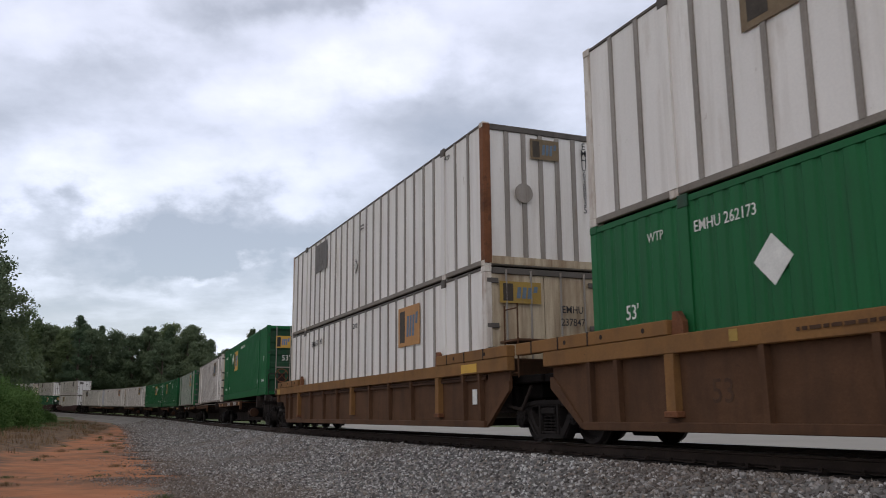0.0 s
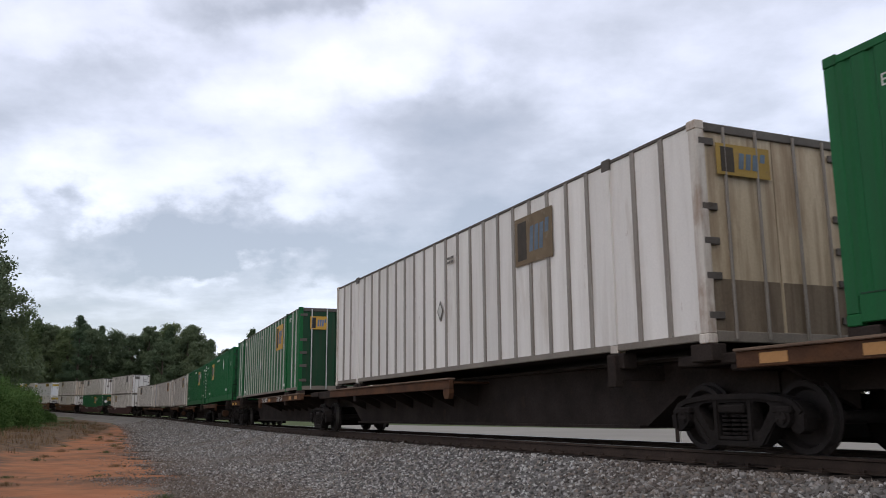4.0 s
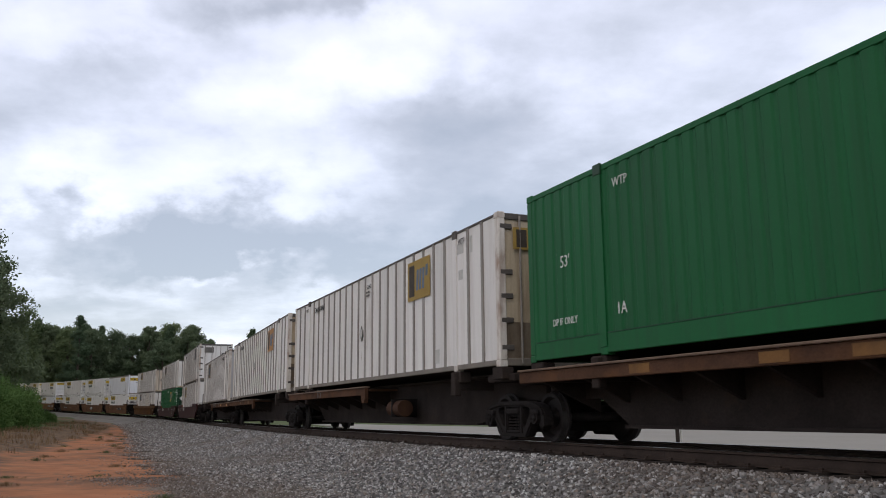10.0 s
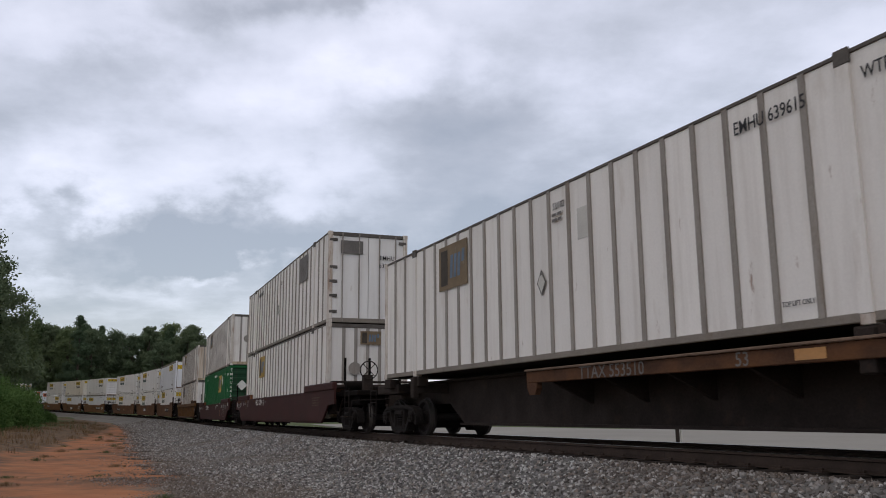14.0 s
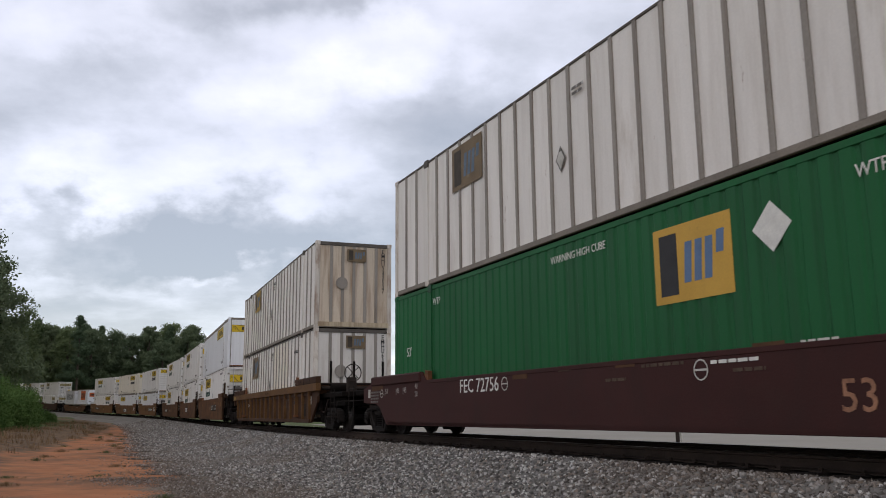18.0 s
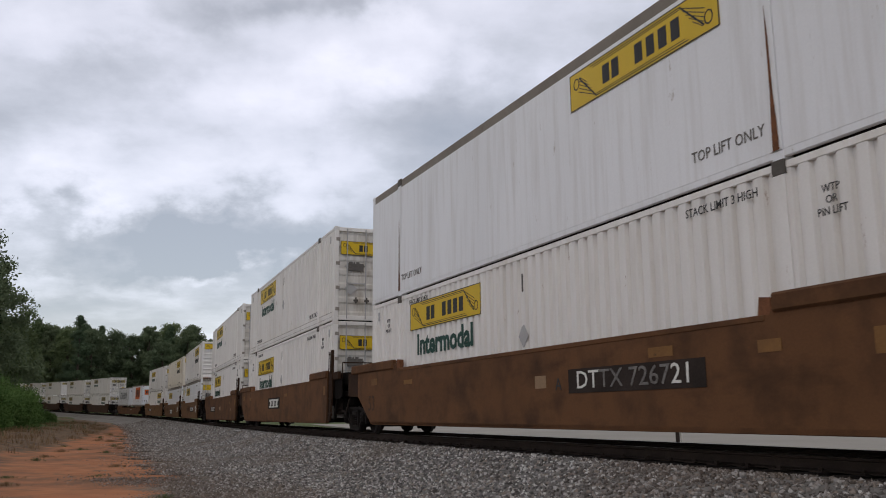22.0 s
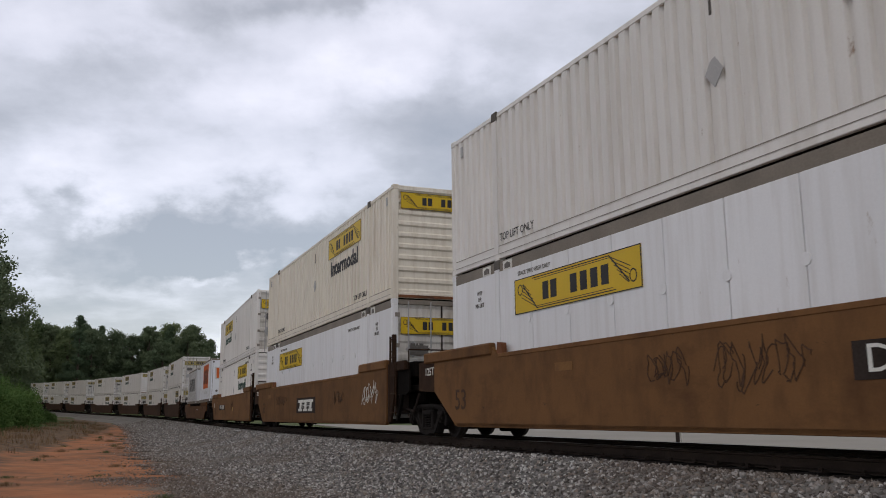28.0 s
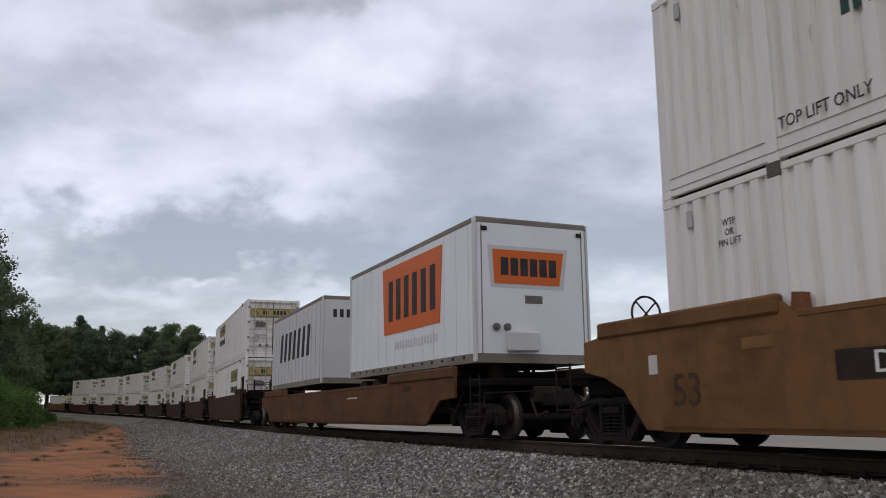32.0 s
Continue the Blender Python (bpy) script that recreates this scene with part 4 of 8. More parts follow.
        for sx in (1, -1):
            part("rust_streak", lambda: Geo().prism([(-0.045, 0.12), (0.05, 0.12), (0.04, 0.5), (0.018, 0.8), (0.01, 1.5), (-0.012, 1.9), (-0.02, 0.8), (-0.038, 0.45)], -0.003, 0.002), M_RUST, ob, "orange-brown rust streak", at=(sx * P40, -CW - 0.022, 0), key="jstreak")
    if lead == "front":
        part("rusted_edge", lambda: Geo().box(-0.008, 0.004, -1.16, 1.16, 0.03, 0.1), M_RUST, ob, "rusted lower edge of the end wall", at=(X1, 0, 0), key="jrust")
    if lead_sign:
        yellow_sign(ob, 0.25 if small_lead else 0.0, 2.5 if lead == "front" and style == "corr" else 2.24, 1.2 if small_lead else 2.2, 0.3 if small_lead else 0.42, lead=True, mat=sign_mat)
    if small_lead:
        lettering("Intermodal", 0.17, M_JGREEN, ob, (X1 + 0.012, 0.25, 2.2), FACE_LEAD, name="word_lettering", sx=1.05, heavy=0.03)
    if lead == "doors":
        part("label_plate", lambda: Geo().box(0, 0.005, -0.13, 0.13, -0.2, 0.2), M_JYEL, ob, "yellow notice", at=(X1 + 0.02, 0.78, 1.05), key="jplate")
        small_print(ob, -0.6, 1.75, 0.5, 3, 0.1, M_FADEG, lead=True)
        part("door_gasket", lambda: Geo().box(-0.004, 0.004, -0.018, 0.018, 0.14, CH - 0.14), M_DARK, ob, "black rubber door seal", at=(X1 - 0.045, 0, 0), key="jgasket")
        small_print(ob, 0.65, 1.75, 0.6, 4, 0.09, M_FADEG, lead=True)
        for zz in (1.66, 0.98):
            part("placard_holder", lambda: Geo().prism_x([(-0.2, 0), (0, -0.2), (0.2, 0), (0, 0.2)], -0.003, 0.004), M_ENDG, ob, "grey diamond placard holder", at=(X1 - 0.012, -0.78, zz), key="jdia")
        for yy in (-0.62, -0.28, 0.28, 0.62):
            part("latch_bracket", lambda: Geo().box(-0.02, 0.045, -0.07, 0.07, -0.03, 0.03, 0.008).box(-0.01, 0.035, -0.02, 0.02, -0.09, 0.09), M_DRAIL, ob, "dark latch bracket", at=(X1, yy, 0.62), key="jlatch")
        part("worn_patch", lambda: Geo().box(0, 0.004, -0.24, 0.24, -0.1, 0.14), M_FADEG, ob, at=(X1 - 0.003, -0.62, 1.62), key="jworn")
    for s, x, zz, h in texts:
        lettering(s, h, M_INK if style == "corr" else M_FADEG, ob, (x, -CW + 0.0085 if style == "corr" else -CW - 0.004, zz))
    return rolls(ob, c, z)


def pup_trailer(c, z, grey=False):
    """A short road trailer riding in the well."""
    ob = thing("semi_trailer", "short grey van trailer with dark lettering bars, in a well car" if grey else "short white van trailer with an orange-red sign, in a well car", "trailer", "short trailers in the well car")
    skin = M_GREYT if grey else M_TWHITE
    hl, hw, h0, h1 = 4.13, 1.29, 1.1, 3.97 if not grey else 3.84
    part("van_body", lambda: Geo().box(-hl, hl, -hw, hw, h0, h1, 0.05), skin, ob)
    part("roof_rail", lambda: Geo().box(-hl - 0.01, hl + 0.01, -hw - 0.012, hw + 0.012, h1 - 0.12, h1 + 0.02, 0.03), M_RAIL, ob)
    part("bottom_rail", lambda: Geo().box(-hl - 0.005, hl + 0.005, -hw - 0.014, hw + 0.014, h0 - 0.02, h0 + 0.16), M_RAIL, ob)
    for sy in (-1, 1):
        for x in (-hl + 0.05, hl - 0.05):
            part("corner_post", lambda: Geo().box(-0.06, 0.06, -0.02, 0.02, h0, h1), M_GREYT, ob, at=(x, sy * (hw + 0.004), 0), key=("tpost", grey))
        for x in (-3.2, -2.15):
            part("wheel", lambda: Geo().tube((0, -0.14, 0), (0, 0.14, 0), 0.5, 20), M_DARK, ob, "black road tyre", at=(x, sy * 1.05, 0.5), key="ttyre")
        part("landing_leg", lambda: Geo().box(-0.06, 0.06, -0.06, 0.06, 0.02, h0), M_DARK, ob, at=(2.3, sy * 0.8, 0), key="tleg")
    for x in [-hl + 0.61 * i for i in range(1, 14)]:
        part("seam", lambda: Geo().box(-0.006, 0.006, -0.003, 0.003, h0 + 0.16, h1 - 0.1), M_GREYT if not grey else M_RAIL, ob, at=(x, -hw - 0.002, 0), key=("tseam", grey))
    if grey:
        for i in range(7):
            part("name_bar", lambda: Geo().prism([(-0.24, -0.52), (0.12, -0.52), (0.3, 0.52), (-0.06, 0.52)], -0.006, 0.002), M_INK, ob, at=(-2.4 + i * 0.75, -hw - 0.006, 2.6), key="nbar")
        for i in range(4):
            part("name_bar", lambda: Geo().box(0, 0.006, -0.06, 0.06, -0.13, 0.13), M_INK, ob, at=(hl, -0.9 + i * 0.22, 3.3), key="nbar3")
    else:
        sg = part("sign_panel", lambda: Geo().prism([(-1.78, -0.82), (1.78, -0.82), (1.95, 0.86), (-1.92, 0.86)], -0.006, 0.002), M_REDOR, ob, "orange-red name board", at=(0.55, -hw - 0.006, 2.85))
        for i in range(6):
            part("name_bar", lambda: Geo().box(-0.15, 0.15, -0.011, -0.006, -0.5, 0.5), M_INK, sg, at=(-1.3 + i * 0.54, 0, 0), key="ybar")
        part("sign_frame", lambda: Geo().prism_x([(-0.86, -0.43), (0.8, -0.43), (0.92, 0.42), (-0.92, 0.42)], 0, 0.004), M_GREYT, ob, at=(hl + 0.001, -0.1, 3.0))
        fs = part("front_sign", lambda: Geo().prism_x([(-0.78, -0.35), (0.7, -0.35), (0.82, 0.34), (-0.82, 0.34)], 0, 0.006), M_REDOR, ob, "orange-red name board", at=(hl + 0.006, -0.1, 3.0))
        for i in range(6):
            part("name_bar", lambda: Geo().box(0.006, 0.01, -0.085, 0.085, -0.18, 0.18), M_INK, fs, at=(0, -0.55 + i * 0.22, 0), key="ybar3")
        part("plate", lambda: Geo().box(0, 0.005, -0.2, 0.2, -0.08, 0.08), M_FADEG, ob, at=(hl + 0.002, 0.0, 2.35))
        for i in range(16):
            part("name_bar", lambda: Geo().box(-0.05, 0.05, -0.005, 0.0, -0.09, 0.09), M_GREYT, ob, at=(-0.4 + i * 0.17, -hw - 0.004, 1.72 + (i % 3) * 0.01), key="tbar")
        for y in (-0.86, -0.62):
            part("air_connector", lambda: Geo().tube((0, 0, 0), (0.05, 0, 0), 0.075, 12).tube((0.05, 0, 0), (0.09, 0, 0), 0.04, 10), M_FADEG, ob, at=(hl, y, 1.78), key="gladhand")
        part("corner_light", lambda: Geo().box(0, 0.04, -0.06, 0.06, -0.04, 0.04, 0.01), M_DARK, ob, at=(hl, -1.1, h1 - 0.22), key="clamp")
        part("corner_light", lambda: Geo().box(0, 0.04, -0.06, 0.06, -0.04, 0.04, 0.01), M_DARK, ob, at=(hl, 1.1, h1 - 0.22), key="clamp")
        for y in (-1.16, 1.16):
            part("front_seam", lambda: Geo().box(0, 0.004, -0.012, 0.012, h0 + 0.1, h1 - 0.14), M_RAIL, ob, at=(hl + 0.001, y, 0), key="fseam")
        for k in range(14):
            part("marker_stud", lambda: Geo().box(-0.05, 0.05, -0.006, 0.0, -0.03, 0.03), M_DARK, ob, at=(-3.7 + k * 0.56, -hw - 0.014, h0 + 0.1), key="tstud")
        part("hose_box", lambda: Geo().box(0, 0.12, -0.35, 0.35, -0.2, 0.2, 0.03), M_GREYT, ob, at=(hl, -0.3, 1.5))
    return rolls(ob, c, z)
# ------------------------------------------------------------------ running gear
WR = 0.42


def bogie(car, x, label=""):
    """A three-piece freight truck: side frames with openings and spring nests, bolster, two wheelsets."""
    bg = part("bogie", lambda: Geo().box(-0.2, 0.2, -1.05, 1.05, 0.42, 0.62, 0.03).box(-0.35, 0.35, -0.4, 0.4, 0.55, 0.75, 0.02).box(-0.3, 0.3, -0.86, 0.86, 0.16, 0.43), M_BOGIE, car, "dusty cast-steel bogie", at=(x, 0, 0), key="bogie")

    def side():
        """A cast side frame: a plate with three openings, thickened round its rim and over the axle boxes."""
        half = [(-1.20, 0.50), (-1.10, 0.60), (-0.92, 0.655), (-0.46, 0.70)]
        low = [(0.47, 0.085), (0.56, 0.12), (0.76, 0.37), (0.80, 0.43), (0.94, 0.43), (0.98, 0.28), (1.10, 0.24), (1.22, 0.30), (1.23, 0.42)]
        outer = half + [(-x, z) for x, z in reversed(half)] + list(reversed(low)) + [(-x, z) for x, z in low]
        window = [(0.36, 0.585), (0.40, 0.61), (0.60, 0.59), (0.66, 0.55), (0.64, 0.49), (0.46, 0.27), (0.40, 0.25), (0.36, 0.29)]
        middle = [(-0.27, 0.17), (0.27, 0.17), (0.27, 0.60), (-0.27, 0.60)]
        g = Geo()
        bm = bmesh.new()
        for loop in (outer, window, [(-x, z) for x, z in window], middle):
            vs = [bm.verts.new((x, 0, z)) for x, z in loop]
            for a, b in zip(vs, vs[1:] + vs[:1]):
                bm.edges.new((a, b))
        bmesh.ops.triangle_fill(bm, edges=bm.edges[:], use_beauty=True)
        bm.verts.index_update()
        flat = [v.co.copy() for v in bm.verts]
        tris = [[v.index for v in f.verts] for f in bm.faces]
        bm.free()
        n = len(flat)
        rims, o = [], 0
        for loop in (outer, window, window, middle):
            m = len(loop)
            rims += [(o + k, o + (k + 1) % m, o + (k + 1) % m + n, o + k + n) for k in range(m)]
            o += m
        g.add([(p.x, -0.075, p.z) for p in flat] + [(p.x, 0.075, p.z) for p in flat], tris + [[i + n for i in reversed(t)] for t in tris] + rims)

        def rib(path, w, d):
            for (ax, az), (bx, bz) in zip(path, path[1:]):
                t = Vector((bx - ax, 0, bz - az)).normalized()
                px, pz = -t.z * w, t.x * w
                g.prism([(ax - px, az - pz), (bx - px, bz - pz), (bx + px, bz + pz), (ax + px, az + pz)], -d, d)

        rib([(-1.16, 0.47), (-1.06, 0.57), (-0.9, 0.625), (-0.46, 0.67), (0.46, 0.67), (0.9, 0.625), (1.06, 0.57), (1.16, 0.47)], 0.032, 0.105)
        rib([(-0.74, 0.40), (-0.47, 0.115), (0.47, 0.115), (0.74, 0.40)], 0.03, 0.1)
        for q in (-1, 1):
            rib([(q * 0.315, 0.15), (q * 0.315, 0.62)], 0.03, 0.095)
            rib([(q * 1.17, 0.46), (q * 1.16, 0.28)], 0.045, 0.1)
        g.box(-0.24, 0.24, -0.115, 0.1, 0.47, 0.575, 0.02)
        g.box(-0.26, 0.26, -0.1, 0.1, 0.15, 0.2, 0.01)
        return g

    def bearing():
        """A roller-bearing end cap with three bolts under its adapter block."""
        g = Geo().tube((0, -0.05, 0), (0, 0.05, 0), 0.115, 16).tube((0, -0.075, 0), (0, 0.075, 0), 0.075, 14).box(-0.14, 0.14, -0.06, 0.05, 0.05, 0.13, 0.015)
        for k in range(3):
            a = math.pi / 2 + k * 2.0944
            g.tube((0.05 * math.cos(a), -0.09, 0.05 * math.sin(a)), (0.05 * math.cos(a), 0.09, 0.05 * math.sin(a)), 0.016, 6)
        return g

    for sy in (-1, 1):
        sf = part("side_frame", side, M_BOGIE, bg, at=(0, sy * 1.0, 0), key="sframe")
        sf.scale = (0.93, 1, 1)

        def springs():
            g = Geo()
            for i in range(3):
                for j in range(5):
                    g.tube((-0.17 + i * 0.17, 0, 0.215 + j * 0.052), (-0.17 + i * 0.17, 0, 0.242 + j * 0.052), 0.075, 12)
            return g

        sp = part("spring_nest", springs, M_BOGIE, bg, at=(0, sy * 1.0, 0), key="springs")
        for sx in (-1, 1):
            part("bearing_cap", bearing, M_BOGIE, bg, at=(sx * 0.85, sy * 1.09, WR), key="bcap")

    def wheels():
        g = Geo()
        for sy in (-1, 1):
            prof = [(0.60, 0.0), (0.60, 0.36), (0.66, 0.40), (0.68, 0.455), (0.705, 0.455), (0.72, 0.42), (0.81, 0.415), (0.81, 0.35), (0.73, 0.31), (0.72, 0.16), (0.80, 0.12), (0.80, 0.0)]
            n = 28
            vs = [(r * math.cos(2 * math.pi * i / n), sy * y, r * math.sin(2 * math.pi * i / n)) for i in range(n) for y, r in prof]
            m = len(prof)
            g.add(vs, [(i * m + k, i * m + k + 1, ((i + 1) % n) * m + k + 1, ((i + 1) % n) * m + k) for i in range(n) for k in range(m - 1)], smooth=False)
        g.tube((0, -1.05, 0), (0, 1.05, 0), 0.08, 12)
        return g

    for sx in (-1, 1):
        w = part("wheelset", wheels, M_WHEEL, bg, "dark steel wheels on one axle", key="wheelset")
        if len(w.data.materials) == 1:
            w.data.materials.append(M_WORN)
            for f in w.data.polygons:
                r = math.hypot(f.center.x, f.center.z)
                if r > 0.412 and abs(f.center.y) > 0.715:
                    f.material_index = 1
        w.matrix_parent_inverse = Matrix.Translation((sx * 0.85, 0, WR))
        WHEELSETS.append(w)
    return bg


def ladder(car, x, y, z0, z1, n, mat, w=0.42):
    """A grab ladder on a car's end: two stiles and rungs."""
    ld = part("ladder", lambda: Geo().tube((-w / 2, 0, z0), (-w / 2, 0, z1), 0.016, 6).tube((w / 2, 0, z0), (w / 2, 0, z1), 0.016, 6), mat, car, at=(x, y, 0), key=("ladder", mat.name, z0, z1, w))
    for i in range(n):
        z = z0 + 0.08 + i * (z1 - z0 - 0.16) / max(1, n - 1)
        part("rung", lambda: Geo().tube((-w / 2, 0, 0), (w / 2, 0, 0), 0.013, 6), mat, ld, at=(0, 0, z), key=("rung", mat.name, w))
    return ld


def coupler(car, x, sx):
    return part("coupler", lambda: Geo().box(-0.5, 0.45, -0.1, 0.1, 0.62, 0.88, 0.02).box(0.35, 0.62, -0.17, 0.17, 0.6, 0.92, 0.05), M_BOGIE, car, at=(x, 0, 0), key="coupler") if sx > 0 else part("coupler", lambda: Geo().box(-0.45, 0.5, -0.1, 0.1, 0.62, 0.88, 0.02).box(-0.62, -0.35, -0.17, 0.17, 0.6, 0.92, 0.05), M_BOGIE, car, at=(x, 0, 0), key="coupler2")


def brake_wheel(car, x, y, z, m):
    def ring():
        g = Geo()
        n = 20
        for i in range(n):
            a, b = 2 * math.pi * i / n, 2 * math.pi * (i + 1) / n
            g.tube((0, 0.26 * math.cos(a), 0.26 * math.sin(a)), (0, 0.26 * math.cos(b), 0.26 * math.sin(b)), 0.018, 6)
        for i in range(4):
            a = math.pi / 4 + i * math.pi / 2
            g.tube((0, 0, 0), (0, 0.26 * math.cos(a), 0.26 * math.sin(a)), 0.014, 6)
        return g

    return part("brake_wheel", ring, m, car, "dark spoked hand-brake wheel", at=(x, y, z), key=("bwheel", m.name))


def well_car(c, m_body, half, ends, kind="smooth", label="", lead_truck=True, trail_truck=True, marks=(), group="well cars", m_sill=None, ribs=None, inner=False, m_shoulder=None):
    """A well car for stacked containers. half: half of the well's length; ends: how far it reaches past the well, in front and behind;
    a unit of an articulated car carries only some of its own bogies."""
    ob = thing("well_car", label, "freight wagon", group)
    f_end, r_end = half + ends[0], -half - ends[1]
    lo = 0.26
    m_sill = m_sill or m_body
    tail = trail_truck == "own"
    k = (kind, m_body.name, m_sill.name, tail)
    if kind == "ribbed":
        hi = 1.46
        ribs = ribs or (0, 1.5, 3.0, 4.5, 6.1, 7.35, 8.1, -1.5, -3.0, -4.5, -6.1, -7.3, -8.0)
        for sy in (-1, 1):
            back = ((-9.6, 1.0), (-8.75, 0.95), (-7.85, lo)) if tail else ((-9.15, 0.92), (-8.2, lo))
            part("side_wall", lambda: Geo().prism([*back, (8.35, lo), (9.2, 0.92), (9.2, hi - 0.2), (back[0][0], hi - 0.2)], -0.02, 0.02), m_body, ob, at=(0, sy * 1.37, 0), key=k + ("wall",))
            part("top_sill", lambda: Geo().box(-9.72 if tail else -9.3, 9.3, -0.075, 0.075, hi - 0.24, hi, 0.012), m_sill, ob, at=(0, sy * 1.42, 0), key=k + ("sill",))
            if inner:
                part("inner_rail", lambda: Geo().box(-8.3, 8.3, -0.03, 0.03, hi - 0.36, hi - 0.31).box(-8.3, 8.3, -0.02, 0.02, hi - 0.30, hi - 0.27), M_DBROWN, ob, at=(0, sy * 1.41, 0), key=k + ("irail",))
            part("bottom_sill", lambda: Geo().box(-7.85 if tail else -8.2, 8.3, -0.06, 0.06, lo - 0.02, lo + 0.1, 0.01), m_body, ob, at=(0, sy * 1.42, 0), key=k + ("bot",))
            for s, (x0, x1) in ((1, (6.1, 9.3)), (-1, (-9.25 if tail else -10.2, -6.1))):
                part("shoulder", lambda: Geo().box(x0, x1, -0.085, 0.085, hi + 0.003, hi + 0.2, 0.012), m_shoulder or m_sill, ob, at=(0, sy * 1.42, 0), key=k + ("sh", s))
                for j in range(3):
                    part("shoulder_joint", lambda: Geo().box(-0.015, 0.015, -0.09, 0.09, hi, hi + 0.202), M_DARK, ob, at=(x0 + 0.55 + j * 0.85, sy * 1.422, 0), key=k + ("shj",))
                part("guide_knob", lambda: Geo().prism([(-0.12, hi), (0.12, hi), (0.12, hi + 0.16), (0.02, hi + 0.3), (-0.08, hi + 0.3)], -0.05, 0.03), M_RUST, ob, at=(s * 5.98, sy * 1.38, 0), key=k + ("knob",))
            for s in (-1, 1):
                part("jacking_foot", lambda: Geo().box(-0.13, 0.13, -0.12, 0.04, lo + 0.16, lo + 0.24, 0.01), M_RUST, ob, "rusted jacking foot", at=(s * 6.1, sy * 1.40 if sy < 0 else 1.44, 0), key=k + ("jfoot",))
            for x in ribs:
                deep = abs(abs(x) - 6.1) < 0.05 or x == 0
                part("side_rib", lambda: Geo().prism_x([(-0.10 if deep else -0.09, hi - 0.24), (-0.10 if deep else -0.07, lo + (0.22 if deep else 0.08)), (0.04, lo + (0.22 if deep else 0.08)), (0.04, hi - 0.24)], -0.09 if deep else -0.045, 0.09 if deep else 0.045), m_sill if deep or m_shoulder else m_body, ob, at=(x, sy * 1.40, 0) if sy < 0 else (x, sy * 1.44, 0), key=k + ("rib", deep))
            for s in ((1,) if tail else (-1, 1)):
                part("end_strut", lambda s=s: Geo().prism([(s * 0.0, lo), (s * 0.12, lo), (s * 1.0, 0.88), (s * 1.0, 1.05), (s * 0.9, 1.05)], -0.03, 0.03), m_body, ob, at=(s * 8.2, sy * 1.395, 0), key=k + ("strut", s))
        if tail:
            part("tail_bracket", lambda: Geo().box(-0.13, 0.13, -0.04, 0.04, 0.96, 1.24, 0.015), m_body, ob, at=(-9.45, -1.42, 0), key=k + ("tbr",))
            part("flag_socket", lambda: Geo().box(-0.1, 0.1, -0.008, 0.004, -0.085, 0.085), m_body, ob, "square flag socket", at=(-9.55, -1.50, 1.33), key=k + ("tso",))
            part("socket_mouth", lambda: Geo().box(-0.06, 0.06, -0.011, 0.002, -0.05, 0.05), M_DARK, ob, at=(-9.55, -1.50, 1.33), key="tsm")
            patch(-9.1, 1.33, 0.42, 0.17, M_GOLDF, -1.498, "patch_of_paint")(ob)
        for sy in (-1, 1):
            for x in (-8.6, -7.6, -6.6, 7.0, 8.4):
                part("shoulder_hole", lambda: Geo().tube((0, -0.004, 0), (0, 0.004, 0), 0.035, 10), M_DARK, ob, at=(x, sy * 1.506, hi + 0.1), key="shole")
        e_dark = m_body
    else:
        if kind == "maroon":
            hi, sh, lead_x, trail_x = 1.19, 0.2, 9.85, -9.15
            pts = [(-9.8, 0.78), (-8.85, 0.74), (-8.6, 0.66), (-8.12, lo), (8.3, lo), (9.1, 0.76), (9.85, 0.8), (9.85, hi + 0.13), (9.3, hi + sh - 0.04), (5.95, hi + sh), (5.75, hi), (-5.65, hi), (-5.9, hi + sh - 0.02), (-9.15, hi + sh - 0.06), (-9.3, hi + 0.02), (-9.8, hi - 0.06)]
        else:
            hi, sh, lead_x, trail_x = 1.53, 0.22, 8.2, -8.6
            back = ((-9.85, 1.08), (-9.35, 0.98), (-8.9, 0.8), (-8.4, lo)) if tail else ((-8.6, 0.95), (-7.55, lo))
            over = ((-9.45, hi + sh - 0.04), (-9.5, hi + 0.02), (-9.85, hi - 0.02)) if tail else ((-8.6, hi + sh - 0.02),)
            pts = [*back, (8.15, lo), (8.2, 0.5), (8.2, hi + sh), (6.05, hi + sh - 0.02), (5.92, hi), (-5.75, hi), (-6.0, hi + sh - 0.04), *over]
        for sy in (-1, 1):
            part("side_wall", lambda: Geo().prism(pts, -0.03, 0.03), m_body, ob, at=(0, sy * 1.47, 0), key=k + ("wall",))
            part("top_sill", lambda: Geo().box(-5.7, 5.85, -0.06, 0.05, hi - 0.06, hi + 0.012, 0.008), m_body, ob, at=(0, sy * 1.45, 0), key=k + ("sill",))
            part("bottom_sill", lambda: Geo().box(-8.05 if tail else -7.5, 8.1, -0.05, 0.06, lo - 0.02, lo + 0.06, 0.01), m_body, ob, at=(0, sy * 1.45, 0), key=k + ("bot",))
            part("shoulder", lambda: Geo().box(5.98, lead_x - 0.02, -0.075, 0.065, hi + sh - 0.2, hi + sh + 0.02, 0.03), m_body, ob, at=(0, sy * 1.465, 0), key=k + ("shl",))
            part("shoulder", lambda: Geo().box(trail_x - ((0.85 if tail else 0.5) if kind != "maroon" else 0.0), -5.95, -0.075, 0.065, hi + sh - 0.22, hi + sh + 0.005, 0.03), m_body, ob, at=(0, sy * 1.465, 0), key=k + ("sht",))
